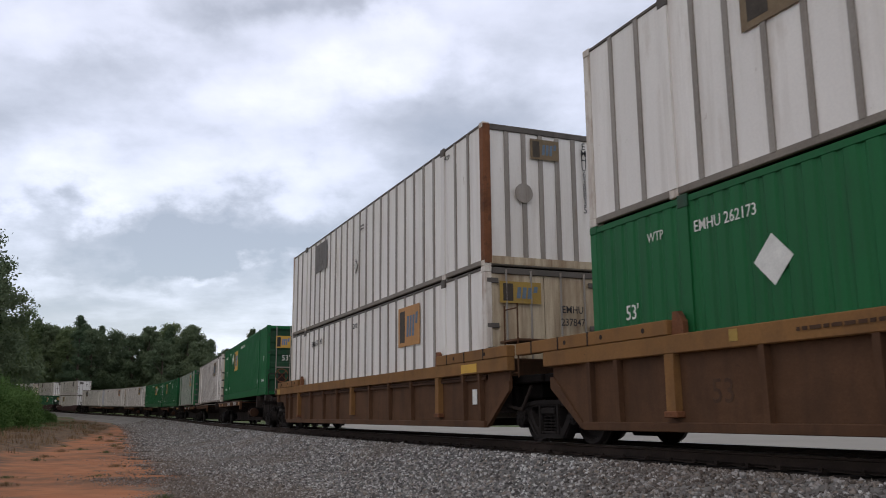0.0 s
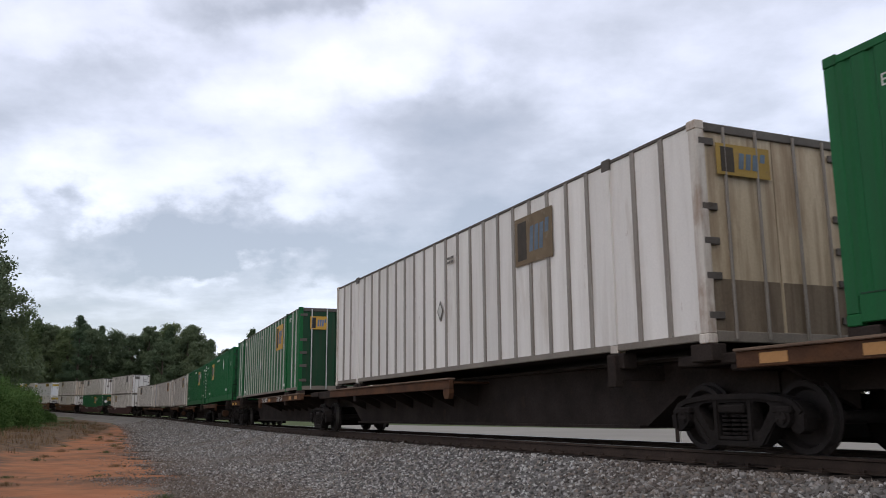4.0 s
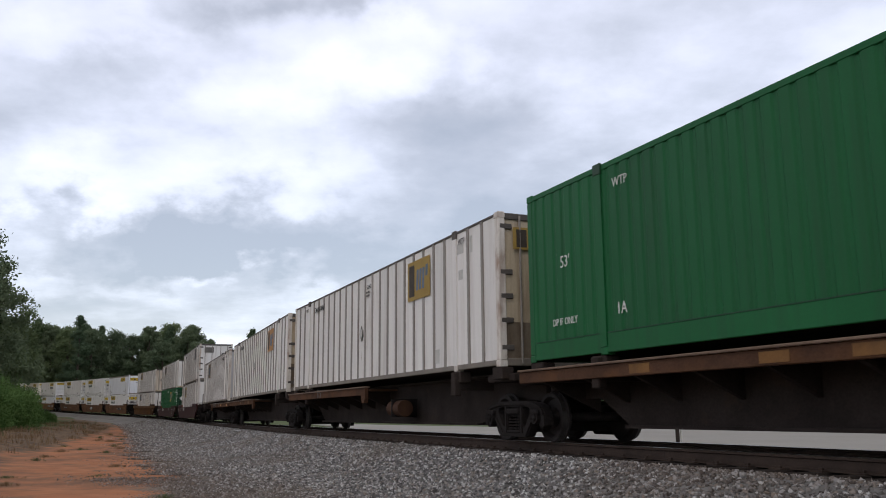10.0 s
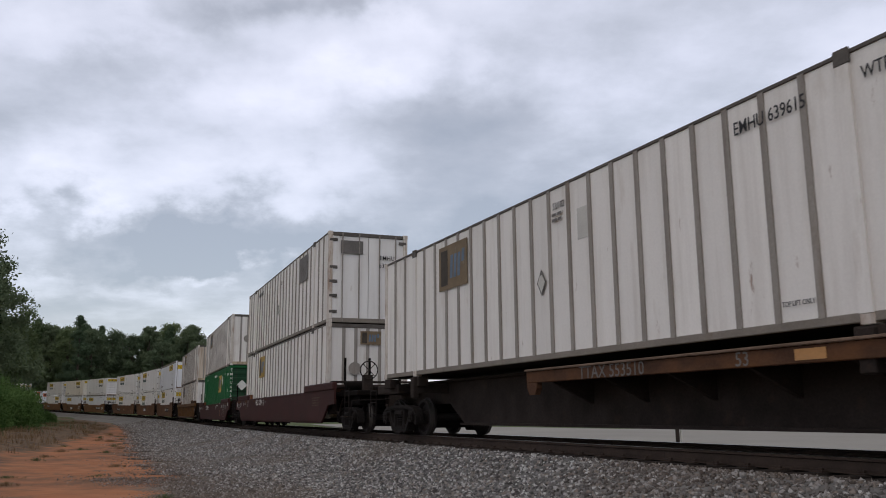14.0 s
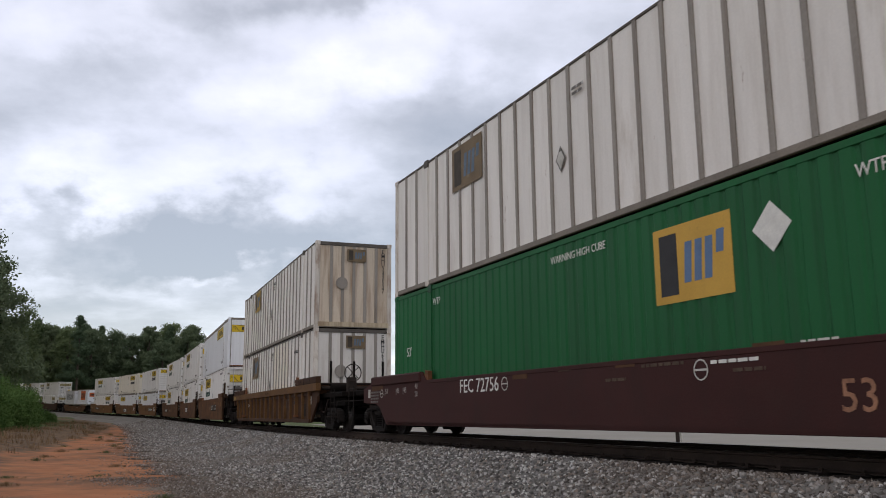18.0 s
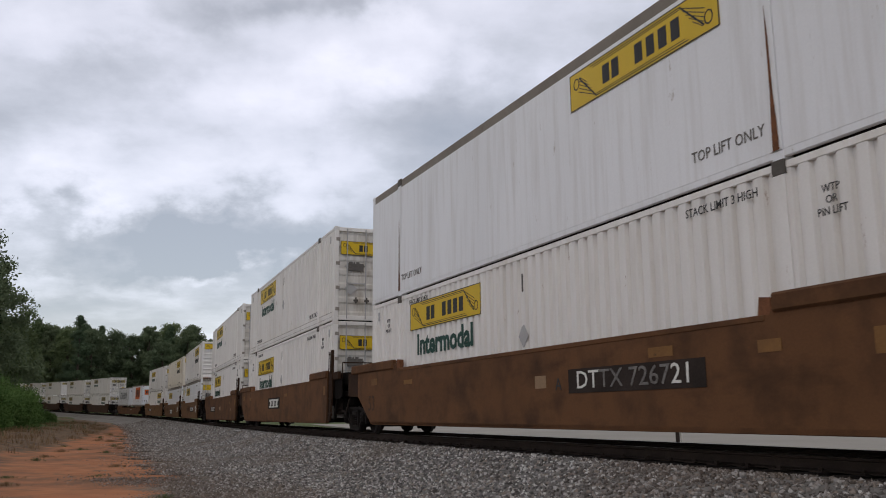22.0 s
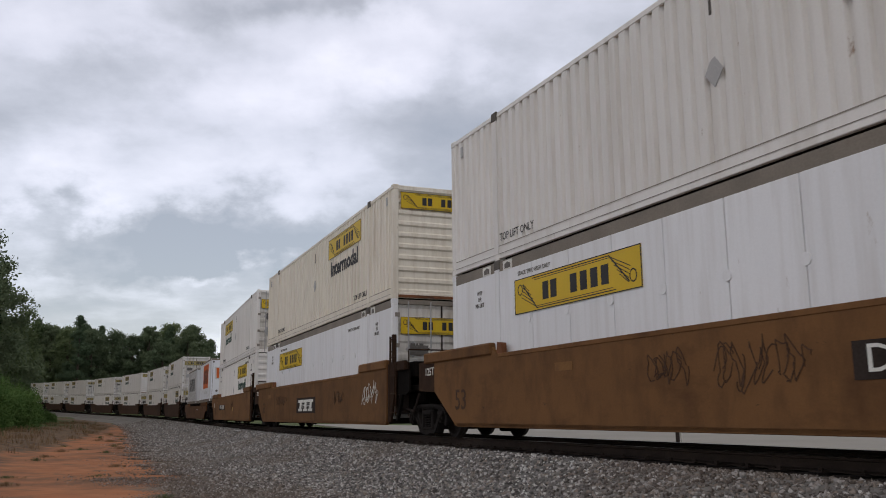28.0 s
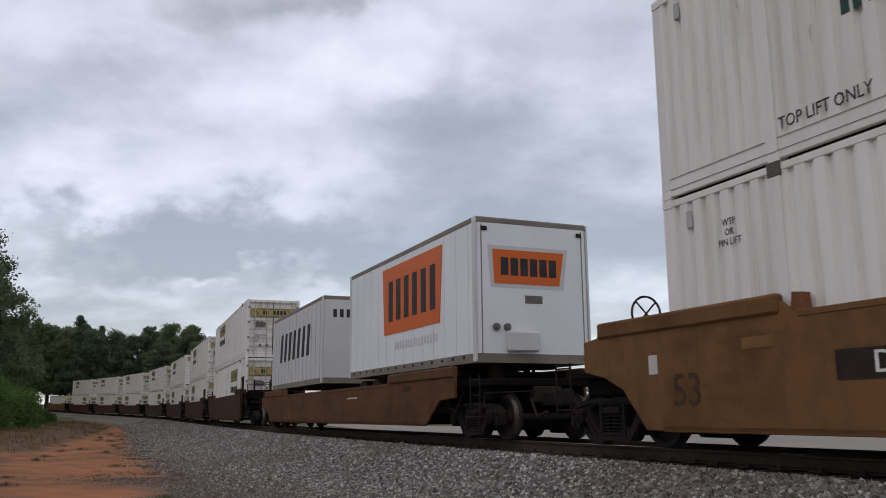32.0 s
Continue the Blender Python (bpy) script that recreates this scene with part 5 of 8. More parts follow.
            if kind != "maroon":
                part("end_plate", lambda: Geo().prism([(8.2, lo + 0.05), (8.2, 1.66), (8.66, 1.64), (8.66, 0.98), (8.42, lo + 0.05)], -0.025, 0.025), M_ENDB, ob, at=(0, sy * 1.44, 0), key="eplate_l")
                part("end_beam", lambda: Geo().box(8.22, 9.3, -0.05, 0.05, 1.48, 1.7, 0.02), M_ENDB, ob, "dark brown end beam", at=(0, sy * 1.40, 0), key="ebeam_l")
                part("end_skirt", lambda: Geo().prism([(8.66, 0.95), (8.66, 1.5), (9.45, 1.46), (9.45, 1.0), (9.2, 0.92)], -0.02, 0.02), M_NBLACK, ob, at=(0, sy * 1.36, 0), key="eskirt_l")
                part("end_brace", lambda: Geo().prism([(8.5, 0.34), (8.62, 0.34), (9.25, 1.48), (9.1, 1.48)], -0.03, 0.03), M_NBLACK, ob, at=(0, sy * 1.34, 0), key="ebrace_l")
                if not tail:
                    part("end_plate", lambda: Geo().prism([(-8.6, 0.93), (-8.6, 1.6), (-9.5, 1.58), (-9.5, 0.98)], -0.025, 0.025), M_ENDB, ob, at=(0, sy * 1.455, 0), key="eplate_t")
            part("guide_knob", lambda: Geo().prism([(-0.1, hi), (0.12, hi), (0.1, hi + 0.2), (-0.06, hi + 0.22)], -0.05, 0.05), M_RUST, ob, at=(-5.72, sy * 1.42, 0), key=k + ("knob",))
            part("guide_knob", lambda: Geo().prism([(-0.1, hi), (0.12, hi), (0.1, hi + 0.2), (-0.06, hi + 0.22)], -0.05, 0.05), M_RUST, ob, at=(5.82, sy * 1.42, 0), key=k + ("knob",))
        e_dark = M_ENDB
    part("well_floor", lambda: Geo().box(-half + 0.6, half - 0.6, -1.3, 1.3, lo + 0.02, lo + 0.1), M_DARK, ob, key=("wfl", half))
    for s in (-1, 1):
        e = f_end if s > 0 else -r_end
        def platform(e=e, s=s):
            def slab(g, a, b, z0, z1, w):
                return g.box(min(s * a, s * b), max(s * a, s * b), -w, w, z0, z1, 0.02)
            g = slab(Geo(), half + 0.1, e, 1.0, 1.14, 1.2)
            if kind == "smooth":
                slab(g, half + 0.1, half + 1.1, 1.32, 1.68 if s > 0 else 1.58, 1.2)
                slab(g, half + 0.15, half + 0.6, 1.1, 1.34, 1.1)
            return g

        part("end_platform", platform, M_NBLACK, ob, key=("wplat", s, round(e, 2), kind))
        # bolster, drawn as a near-black block to close the lit gap beneath
        part("body_bolster", lambda e=e, s=s: Geo().box(min(s * (half + 0.25), s * (e - 0.35)), max(s * (half + 0.25), s * (e - 0.35)), -1.02, 1.02, 0.74, 1.0, 0.03).box(min(s * (half + 0.2), s * (half + 0.75)), max(s * (half + 0.2), s * (half + 0.75)), -1.15, 1.15, 0.6, 0.98, 0.03), M_NBLACK, ob, key=("wbol", s, round(e, 2), half))
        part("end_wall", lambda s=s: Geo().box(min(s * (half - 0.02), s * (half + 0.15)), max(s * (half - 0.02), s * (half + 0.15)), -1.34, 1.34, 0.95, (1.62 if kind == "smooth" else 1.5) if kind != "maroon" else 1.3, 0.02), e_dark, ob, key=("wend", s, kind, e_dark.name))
        part("centre_sill", lambda e=e, s=s: Geo().box(min(s * (half - 0.3), s * e), max(s * (half - 0.3), s * e), -0.3, 0.3, 0.68, 1.0, 0.02), M_DARK, ob, key=("wcs", s, round(e, 2), half))
        part("end_bulkhead", lambda s=s: Geo().prism([(s * (half - 0.85), lo), (s * (half - 0.75), lo), (s * (half + 0.15), 0.97), (s * (half + 0.05), 0.97)], -1.36, 1.36), M_DARK, ob, key=("wbh", s, half))
    if lead_truck == "own":
        bogie(ob, half + (1.25 if kind == "ribbed" else 1.6))
        coupler(ob, f_end + 0.1, 1)
        ladder(ob, f_end - 0.25, -1.42, 0.45, 1.2, 3, M_BOGIE)
        brake_wheel(ob, half + 1.55, -0.45, 1.75, M_DARK)
        part("brake_stand", lambda: Geo().box(-0.12, 0.1, -0.14, 0.14, 1.1, 1.62, 0.02), M_DARK, ob, at=(half + 1.4, -0.45, 0), key="bstand")
        part("walkway", lambda: Geo().box(-0.25, 0.25, -1.3, 1.3, 0.0, 0.05, 0.01), M_DARK, ob, at=(half + 0.55, 0, 1.42), key="wwalk")
        part("cross_pipe", lambda: Geo().tube((0, -1.25, 0), (0, 1.2, 0), 0.06, 8), M_DARK, ob, at=(half + 0.85, 0, 1.3), key="wpipe")
        part("end_step", lambda: Geo().box(-0.2, 0.2, -0.12, 0.12, 0.0, 0.03), M_DARK, ob, at=(f_end - 0.25, -1.42, 0.42), key="estep")
        part("reflector", lambda: Geo().box(-0.09, 0.09, -0.006, 0.004, -0.05, 0.05), M_REDR, ob, at=(half + 0.7, -1.36, 1.0), key="wrefl")
        for y in (-0.95, -0.2, 0.75):
            part("grab_post", lambda: Geo().box(-0.035, 0.035, -0.03, 0.03, 1.1, 2.15, 0.008), M_NBLACK, ob, "black upright grab post", at=(half + 0.75, y, 0), key="blackpost")
        part("cut_lever", lambda: Geo().tube((0, -1.35, 0.86), (0, -0.3, 0.9), 0.016, 6).tube((0, -1.35, 0.86), (0, -1.38, 0.55), 0.016, 6), M_BOGIE, ob, at=(f_end + 0.02, 0, 0), key="cutlever")
        part("brake_cylinder", lambda: Geo().tube((0, -1.0, 1.3), (0, -0.5, 1.3), 0.13, 14).box(-0.2, 0.2, -1.1, -0.4, 1.12, 1.2), M_NBLACK, ob, "near-black brake cylinder", at=(half + 1.05, 0, 0), key="bcyl")
        part("trainline_hose", lambda: Geo().tube((0, -0.35, 0.75), (0.3, -0.38, 0.42), 0.028, 8).tube((0.3, -0.38, 0.42), (0.62, -0.35, 0.52), 0.028, 8), M_DARK, ob, at=(f_end - 0.05, 0, 0), key="tlhose")
    elif lead_truck == "shared":
        bogie(ob, half + ends[0])
    if kind == "smooth":
        ladder(ob, 8.72, -1.52, 0.45, 2.3, 5, M_ENDB, 0.44)
        part("grab_post", lambda: Geo().box(-0.06, 0.06, -0.04, 0.04, 1.3, 2.35, 0.01).tube((0, 0, 2.3), (-0.22, 0, 2.3), 0.014, 6).tube((-0.22, 0, 2.3), (-0.22, 0, 1.7), 0.014, 6), M_ENDB, ob, at=(8.5, -1.42, 0), key="sgpost")
        part("hand_rail", lambda: Geo().tube((0, -1.3, 1.95), (0, 1.3, 1.95), 0.018, 6).tube((0, -1.3, 1.5), (0, -1.3, 1.95), 0.016, 6).tube((0, 1.3, 1.5), (0, 1.3, 1.95), 0.016, 6), M_ENDB, ob, at=(9.2, 0, 0), key="srail")
    elif lead_truck != "own":
        ladder(ob, half + 0.9, -1.3, 1.1, 2.4, 3, M_ORANGE, 0.5)
        part("crossover_step", lambda: Geo().box(-0.35, 0.35, -1.2, 1.2, 0, 0.05, 0.01), M_ORANGE, ob, at=(half + 0.6, 0, 1.75), key="xstep")
        part("grab_post", lambda: Geo().box(-0.07, 0.07, -0.05, 0.05, 1.1, 2.9, 0.01).tube((0.05, 0, 2.85), (0.5, 0, 2.85), 0.015, 6).tube((0.5, 0, 2.85), (0.5, 0, 2.1), 0.015, 6), M_ORANGE, ob, at=(half + 1.2, 0.6, 0), key="gpost")
    part("air_hose", lambda: Geo().tube((-0.5, 0, 1.0), (-0.2, -0.04, 0.62), 0.03, 8).tube((-0.2, -0.04, 0.62), (0.3, -0.02, 0.55), 0.03, 8).tube((0.3, -0.02, 0.55), (0.62, 0, 0.95), 0.03, 8), M_DARK, ob, at=(half + 0.7, -1.15, 0), key="whose")
    part("valve_box", lambda: Geo().box(-0.25, 0.25, -0.12, 0.12, 0.62, 0.96, 0.03).box(-0.1, 0.15, -0.16, 0.1, 0.5, 0.66, 0.02), M_DARK, ob, at=(half + 0.35, -1.18, 0), key="hbrk")
    if trail_truck == "own":
        bogie(ob, -half - 1.6)
        coupler(ob, r_end - 0.1, -1)
        if kind == "smooth":
            brake_wheel(ob, -half - 1.3, -0.6, 1.95, M_DARK)
            part("brake_stand", lambda: Geo().box(-0.12, 0.1, -0.14, 0.14, 1.1, 1.8, 0.02), M_DARK, ob, at=(-half - 1.15, -0.6, 0), key="bstand_t")
        ladder(ob, r_end + 0.3, -1.42, 0.45, 1.25, 3, M_BOGIE)
    for args in marks:
        args(ob)
    return rolls(ob, c, 0.0)


def mark(s, x, z, h, mat=None, y=-1.505, sx=1.0):
    return lambda ob: lettering(s, h, mat or M_LETTER, ob, (x, y, z), sx=sx)


def name_plate(x, z, w, h, s="", y=-1.503, wide=1.22, worn=None):
    """A dark plate on the car side; a company device becomes bars, a number stays."""
    def put(ob):
        pl = part("name_plate", lambda: Geo().box(-w / 2, w / 2, -0.004, 0.002, -h / 2, h / 2), M_DARK, ob, "dark name plate", at=(x, y, z), key=("npl", w, h))
        if s:
            lettering(s, h * 0.74, M_LETTER, pl, (0, -0.008, 0), sx=wide, worn=worn)
        else:
            for i in range(3):
                part("device_bar", lambda: Geo().prism([(-0.05 * w, -0.34 * h), (0.05 * w, -0.34 * h), (0.08 * w, 0.18 * h), (-0.02 * w, 0.18 * h)], -0.009, -0.004).prism([(-0.11 * w, 0.18 * h), (0.14 * w, 0.18 * h), (0.15 * w, 0.36 * h), (-0.10 * w, 0.36 * h)], -0.009, -0.004).box(-0.11 * w, 0.11 * w, -0.009, -0.004, -0.38 * h, -0.22 * h), M_LETTER, pl, at=(-0.28 * w + i * 0.27 * w, 0, 0), key=("dbar", w, h))
            part("device_lines", lambda: Geo().box(-0.22 * w, 0.22 * w, -0.007, -0.004, 0.06 * h, 0.085 * h).box(-0.22 * w, 0.22 * w, -0.007, -0.004, -0.03 * h, -0.005 * h).box(-0.22 * w, 0.22 * w, -0.007, -0.004, -0.12 * h, -0.095 * h), M_LETTER, pl, key=("dlin", w, h))
    return put


def patch(x, z, w, h, mat, y=-1.503, name="reflector"):
    return lambda ob: part(name, lambda: Geo().box(-w / 2, w / 2, -0.004, 0.002, -h / 2, h / 2), mat, ob, at=(x, y, z), key=("patch", w, h, mat.name))


def faint_device(x, z, w, h, y=-1.395):
    """A worn-off device on the car side: pale slanted strokes."""
    def put(ob):
        for i in range(3):
            part("worn_device_bar", lambda: Geo().prism([(-0.04 * w, -0.5 * h), (0.04 * w, -0.5 * h), (0.08 * w, 0.3 * h), (0.0, 0.3 * h)], -0.003, 0.002).prism([(-0.12 * w, 0.3 * h), (0.15 * w, 0.3 * h), (0.16 * w, 0.5 * h), (-0.11 * w, 0.5 * h)], -0.003, 0.002), M_FAINT, ob, at=(x + (i - 1) * 0.34 * w, y, z), key=("wdev", w, h))
    return put


def small_bars(x, z, w, lines, mat=None, y=-1.503):
    return lambda ob: small_print(ob, x, z, w, lines, 0.075, mat or M_PALE, y=y + 0.012)


def bars_plate(x, z, w, h):
    return name_plate(x, z, w, h)


def ring(x, z, r, y=-1.505):
    def make():
        n = 24
        vs = [(q * r * math.cos(2 * math.pi * i / n), y0, q * r * math.sin(2 * math.pi * i / n)) for i in range(n) for q, y0 in ((1.0, 0.0), (1.0, -0.003), (0.86, -0.003), (0.86, 0.0))]
        fs = [(4 * i + k, 4 * i + (k + 1) % 4, 4 * ((i + 1) % n) + (k + 1) % 4, 4 * ((i + 1) % n) + k) for i in range(n) for k in range(4)]
        return Geo().add(vs, fs).box(-0.9 * r, 0.9 * r, -0.003, 0, -0.1 * r, 0.1 * r)
    return lambda ob: part("round_mark", make, M_PALE, ob, at=(x, y, z), key=("ring", r))


def frame_mark(x, z, y=-1.505):
    return lambda ob: part("outlined_mark", lambda: Geo().box(-0.28, 0.28, -0.003, 0, 0.19, 0.2).box(-0.28, 0.28, -0.003, 0, -0.2, -0.19).box(-0.28, -0.265, -0.003, 0, -0.19, 0.19).box(0.265, 0.28, -0.003, 0, -0.19, 0.19), M_PALE, ob, at=(x, y, z), key="fmark")


def scrawl(x, z, w, h, mat, seed, y=-1.503):
    """A sprayed scrawl with no legible letters."""
    def put(ob):
        rnd = random.Random(seed)
        g = Geo()
        n = max(4, round(w / 0.16))
        for i in range(n + n // 2):
            i = i if i < n else (i - n) * 2 + rnd.random()
            cx, top, bot = -w / 2 + (i + 0.5) * w / n, h * rnd.uniform(0.25, 0.5), -h * rnd.uniform(0.25, 0.5)
            turn, lean, open_ = rnd.uniform(0.45, 1.3), rnd.uniform(-0.09, 0.12), rnd.uniform(0, 6.28)
            rx = w / n * rnd.uniform(0.3, 0.6)
            pts = []
            for q in range(13):
                a = open_ + turn * 6.28 * q / 12
                pts.append((cx + rx * math.cos(a) + lean * math.sin(a) + 0.55 * rx * math.sin(2.3 * a), (top + bot) / 2 + (top - bot) / 2 * (math.sin(a) + 0.25 * math.sin(3 * a + lean * 40))))
            for (ax, az), (bx, bz) in zip(pts, pts[1:]):
                d = Vector((bx - ax, 0, bz - az))
                if d.length < 1e-4:
                    continue
                d.normalize()
                nx, nz = -d.z * 0.0075, d.x * 0.0075
                g.prism([(ax - nx, az - nz), (bx - nx, bz - nz), (bx + nx, bz + nz), (ax + nx, az + nz)], -0.003, 0)
        part("scrawl", g, mat, ob, "sprayed scrawl", at=(x, y, z))
    return put


def flat_car(c, marks=(), label="", span=(-8.3, 0.4), front=8.2, own_rear=None, r=-9.2, first=False, tank=None, refl=None, tail=None):
    """One unit of an articulated container flat built round a central spine. span: where it carries side sills; front: its leading
    bogie, shared with the unit ahead; own_rear: a bogie at the tail of the whole car; r: how far back the spine reaches."""
    ob = thing("flat_car", label or "rust-brown container flat car with a black central spine", "freight wagon", "container flat cars")
    f = front + (1.3 if first else 0.2)
    knee = own_rear + 1.7 if own_rear is not None else r + 1.6
    x0, x1 = span
    for sy in (-1, 1):
        part("side_sill", lambda: Geo().box(x0, x1, -0.05, 0.05, 0.985, 1.175, 0.01), M_FLAT, ob, at=(0, sy * 1.36, 0), key=("fsill", span))
        part("sill_flange", lambda: Geo().box(x0, x1, -0.09, 0.09, 1.175, 1.21, 0.008), M_WORNE, ob, at=(0, sy * 1.36, 0), key=("fsillf", span))
        for x in (-P40, P40, -7.9, 7.9):
            part("pedestal", lambda: Geo().box(-0.2, 0.2, -0.12, 0.12, 1.10, 1.322, 0.015), M_DARK, ob, at=(x, sy * 1.17, 0), key="fped")
        for x in (-P40, P40):
            part("bolster_arm", lambda: Geo().box(-0.1, 0.1, -0.07, 0.07, 0.84, 1.3, 0.015), M_DARK, ob, at=(x, sy * 1.3, 0), key="farm")
            part("cross_bearer", lambda sy=sy: Geo().box(-0.1, 0.1, min(sy * 0.4, sy * 1.25), max(sy * 0.4, sy * 1.25), 0.95, 1.15), M_DARK, ob, at=(x, 0, 0), key=("fxb", sy))
        part("sill_bracket", lambda: Geo().prism([(-0.32, 0.985), (0.0, 0.985), (0.0, 0.9), (-0.06, 0.79), (-0.24, 0.79), (-0.32, 0.9)], -0.05, 0.05), M_FLAT, ob, at=(x1 if x0 < -4 else x0 + 0.34, sy * 1.36, 0), key="sbrk")
        for i in range(7):
            xx = x0 + 0.6 + i * (x1 - x0 - 1.2) / 6
            part("outrigger", lambda sy=sy: Geo().prism_x([(sy * 0.2, 0.5), (sy * 1.3, 1.0), (sy * 1.3, 1.1), (sy * 0.2, 1.1)], -0.04, 0.04), M_DARK, ob, at=(xx, 0, 0), key=("fout", sy))
    part("centre_sill", lambda: Geo().prism([(r, 0.72), (knee, 0.72), (knee + 0.8, 0.27), (front - 2.5, 0.27), (front - 1.7, 0.72), (f, 0.72), (f, 1.2), (r, 1.2)], -0.5, 0.5), M_DARK, ob, key=("fcsill", r, f, front, knee))
    part("spine_flange", lambda: Geo().box(knee + 0.8, front - 2.5, -0.62, 0.62, 0.25, 0.3), M_DARK, ob, key=("fflange", front, knee))
    part("spine_top_plate", lambda: Geo().box(r, f, -0.62, 0.62, 1.2, 1.245), M_DARK, ob, key=("fflt", r, f))
    part("deck_plate", lambda: Geo().box(x0, x1, -1.3, 1.3, 1.1, 1.138), M_FLAT, ob, key=("fdeck", span))
    if tank is not None:
        part("air_reservoir", lambda: Geo().tube((-0.42, -0.95, 0.63), (0.42, -0.95, 0.63), 0.2, 16), M_DBROWN, ob, "dusty brown air tank", at=(tank, 0, 0), key="fair")
    if tank is not None:
        part("reservoir_strap", lambda: Geo().box(-0.03, 0.03, -1.16, -0.4, 0.42, 0.86), M_BOGIE, ob, at=(tank, 0, 0), key="fstrap")
    part("end_platform", lambda: Geo().box(-0.55, 0.55, -1.15, 1.15, 1.06, 1.2, 0.02), M_DARK, ob, at=(f - 0.55, 0, 0), key="fend")
    part("end_platform", lambda: Geo().box(0, 1.5, -1.15, 1.15, 0.98, 1.2, 0.02), M_DARK, ob, at=(r, 0, 0), key="fendr")
    if tail:
        for sy in (-1, 1):
            part("tail_sill", lambda: Geo().box(tail[0], tail[1], -0.05, 0.05, 0.98, 1.175, 0.01).box(tail[0], tail[1], -0.09, 0.09, 1.175, 1.21, 0.008), M_FLAT, ob, at=(0, sy * 1.36, 0), key=("ftail", tail))
        for x in (tail[0] + 0.45, tail[0] + 1.6):
            patch(x, 1.08, 0.5, 0.11, M_GOLD, -1.414)(ob)
    bogie(ob, front)
    if first:
        ladder(ob, f - 0.35, -1.4, 0.42, 1.05, 3, M_BOGIE)
        part("end_rail", lambda: Geo().tube((0, -1.3, 1.2), (0, -1.3, 2.15), 0.02, 6).tube((0, -1.3, 2.15), (0, -0.5, 2.15), 0.02, 6).tube((0, -0.5, 2.15), (0, -0.5, 1.2), 0.02, 6), M_BOGIE, ob, at=(f - 0.08, 0, 0), key="ferail")
        part("brake_stand", lambda: Geo().box(-0.1, 0.1, -0.14, 0.14, 1.2, 2.2, 0.02), M_DARK, ob, at=(f - 0.3, -0.75, 0), key="fbst")
        brake_wheel(ob, f - 0.15, -0.75, 2.1, M_RUST)
        coupler(ob, f + 0.15, 1)
    if own_rear is not None:
        bogie(ob, own_rear)
        coupler(ob, r - 0.15, -1)
        ladder(ob, r + 0.4, -1.4, 0.42, 1.15, 3, M_BOGIE)
    for args in marks:
        args(ob)
    for x in (x0 + 0.6, x0 + 2.0, x1 - 0.4) if refl is None else refl:
        patch(x, 1.08, 0.42, 0.12, M_GOLDO, -1.414)(ob)
    return rolls(ob, c, 0.0)
# ------------------------------------------------------------------ track, ballast and ground
M_BALLAST = surface("grey_ballast", (0.165, 0.16, 0.153), 0.9, var=0.3, scale=0.6, bump=0.9, fine=9.0, dirt=(0.125, 0.105, 0.09), dirt_amount=0.35)
M_TIE = surface("creosoted_timber", (0.03, 0.023, 0.019), 0.95, var=0.35, scale=3.0, bump=0.4, dirt=(0.08, 0.065, 0.055), dirt_amount=0.35, stretch=(4, 0.6, 1))
M_RAILS = surface("rusty_rail_side", (0.042, 0.028, 0.021), 0.85, var=0.3, scale=3.0, bump=0.2, dirt=(0.025, 0.018, 0.015), dirt_amount=0.4)
M_ROAD = surface("pale_concrete_road", (0.27, 0.262, 0.24), 0.85, var=0.10, scale=0.15, bump=0.1, fine=4.0, dirt=(0.3, 0.29, 0.27), dirt_amount=0.2)


def sweep(profile, s0, s1, ds, closed=True):
    """A cross-section of (lateral, height) drawn along the line."""
    g = Geo()
    n = len(profile)
    steps = int((s1 - s0) / ds) + 1
    vs = []
    for i in range(steps):
        for lat, z in profile:
            vs.append(track(s0 + i * ds, lat, z))
    m = n if closed else n - 1
    g.add(vs, [(i * n + k, i * n + (k + 1) % n, (i + 1) * n + (k + 1) % n, (i + 1) * n + k) for i in range(steps - 1) for k in range(m)])
    return g


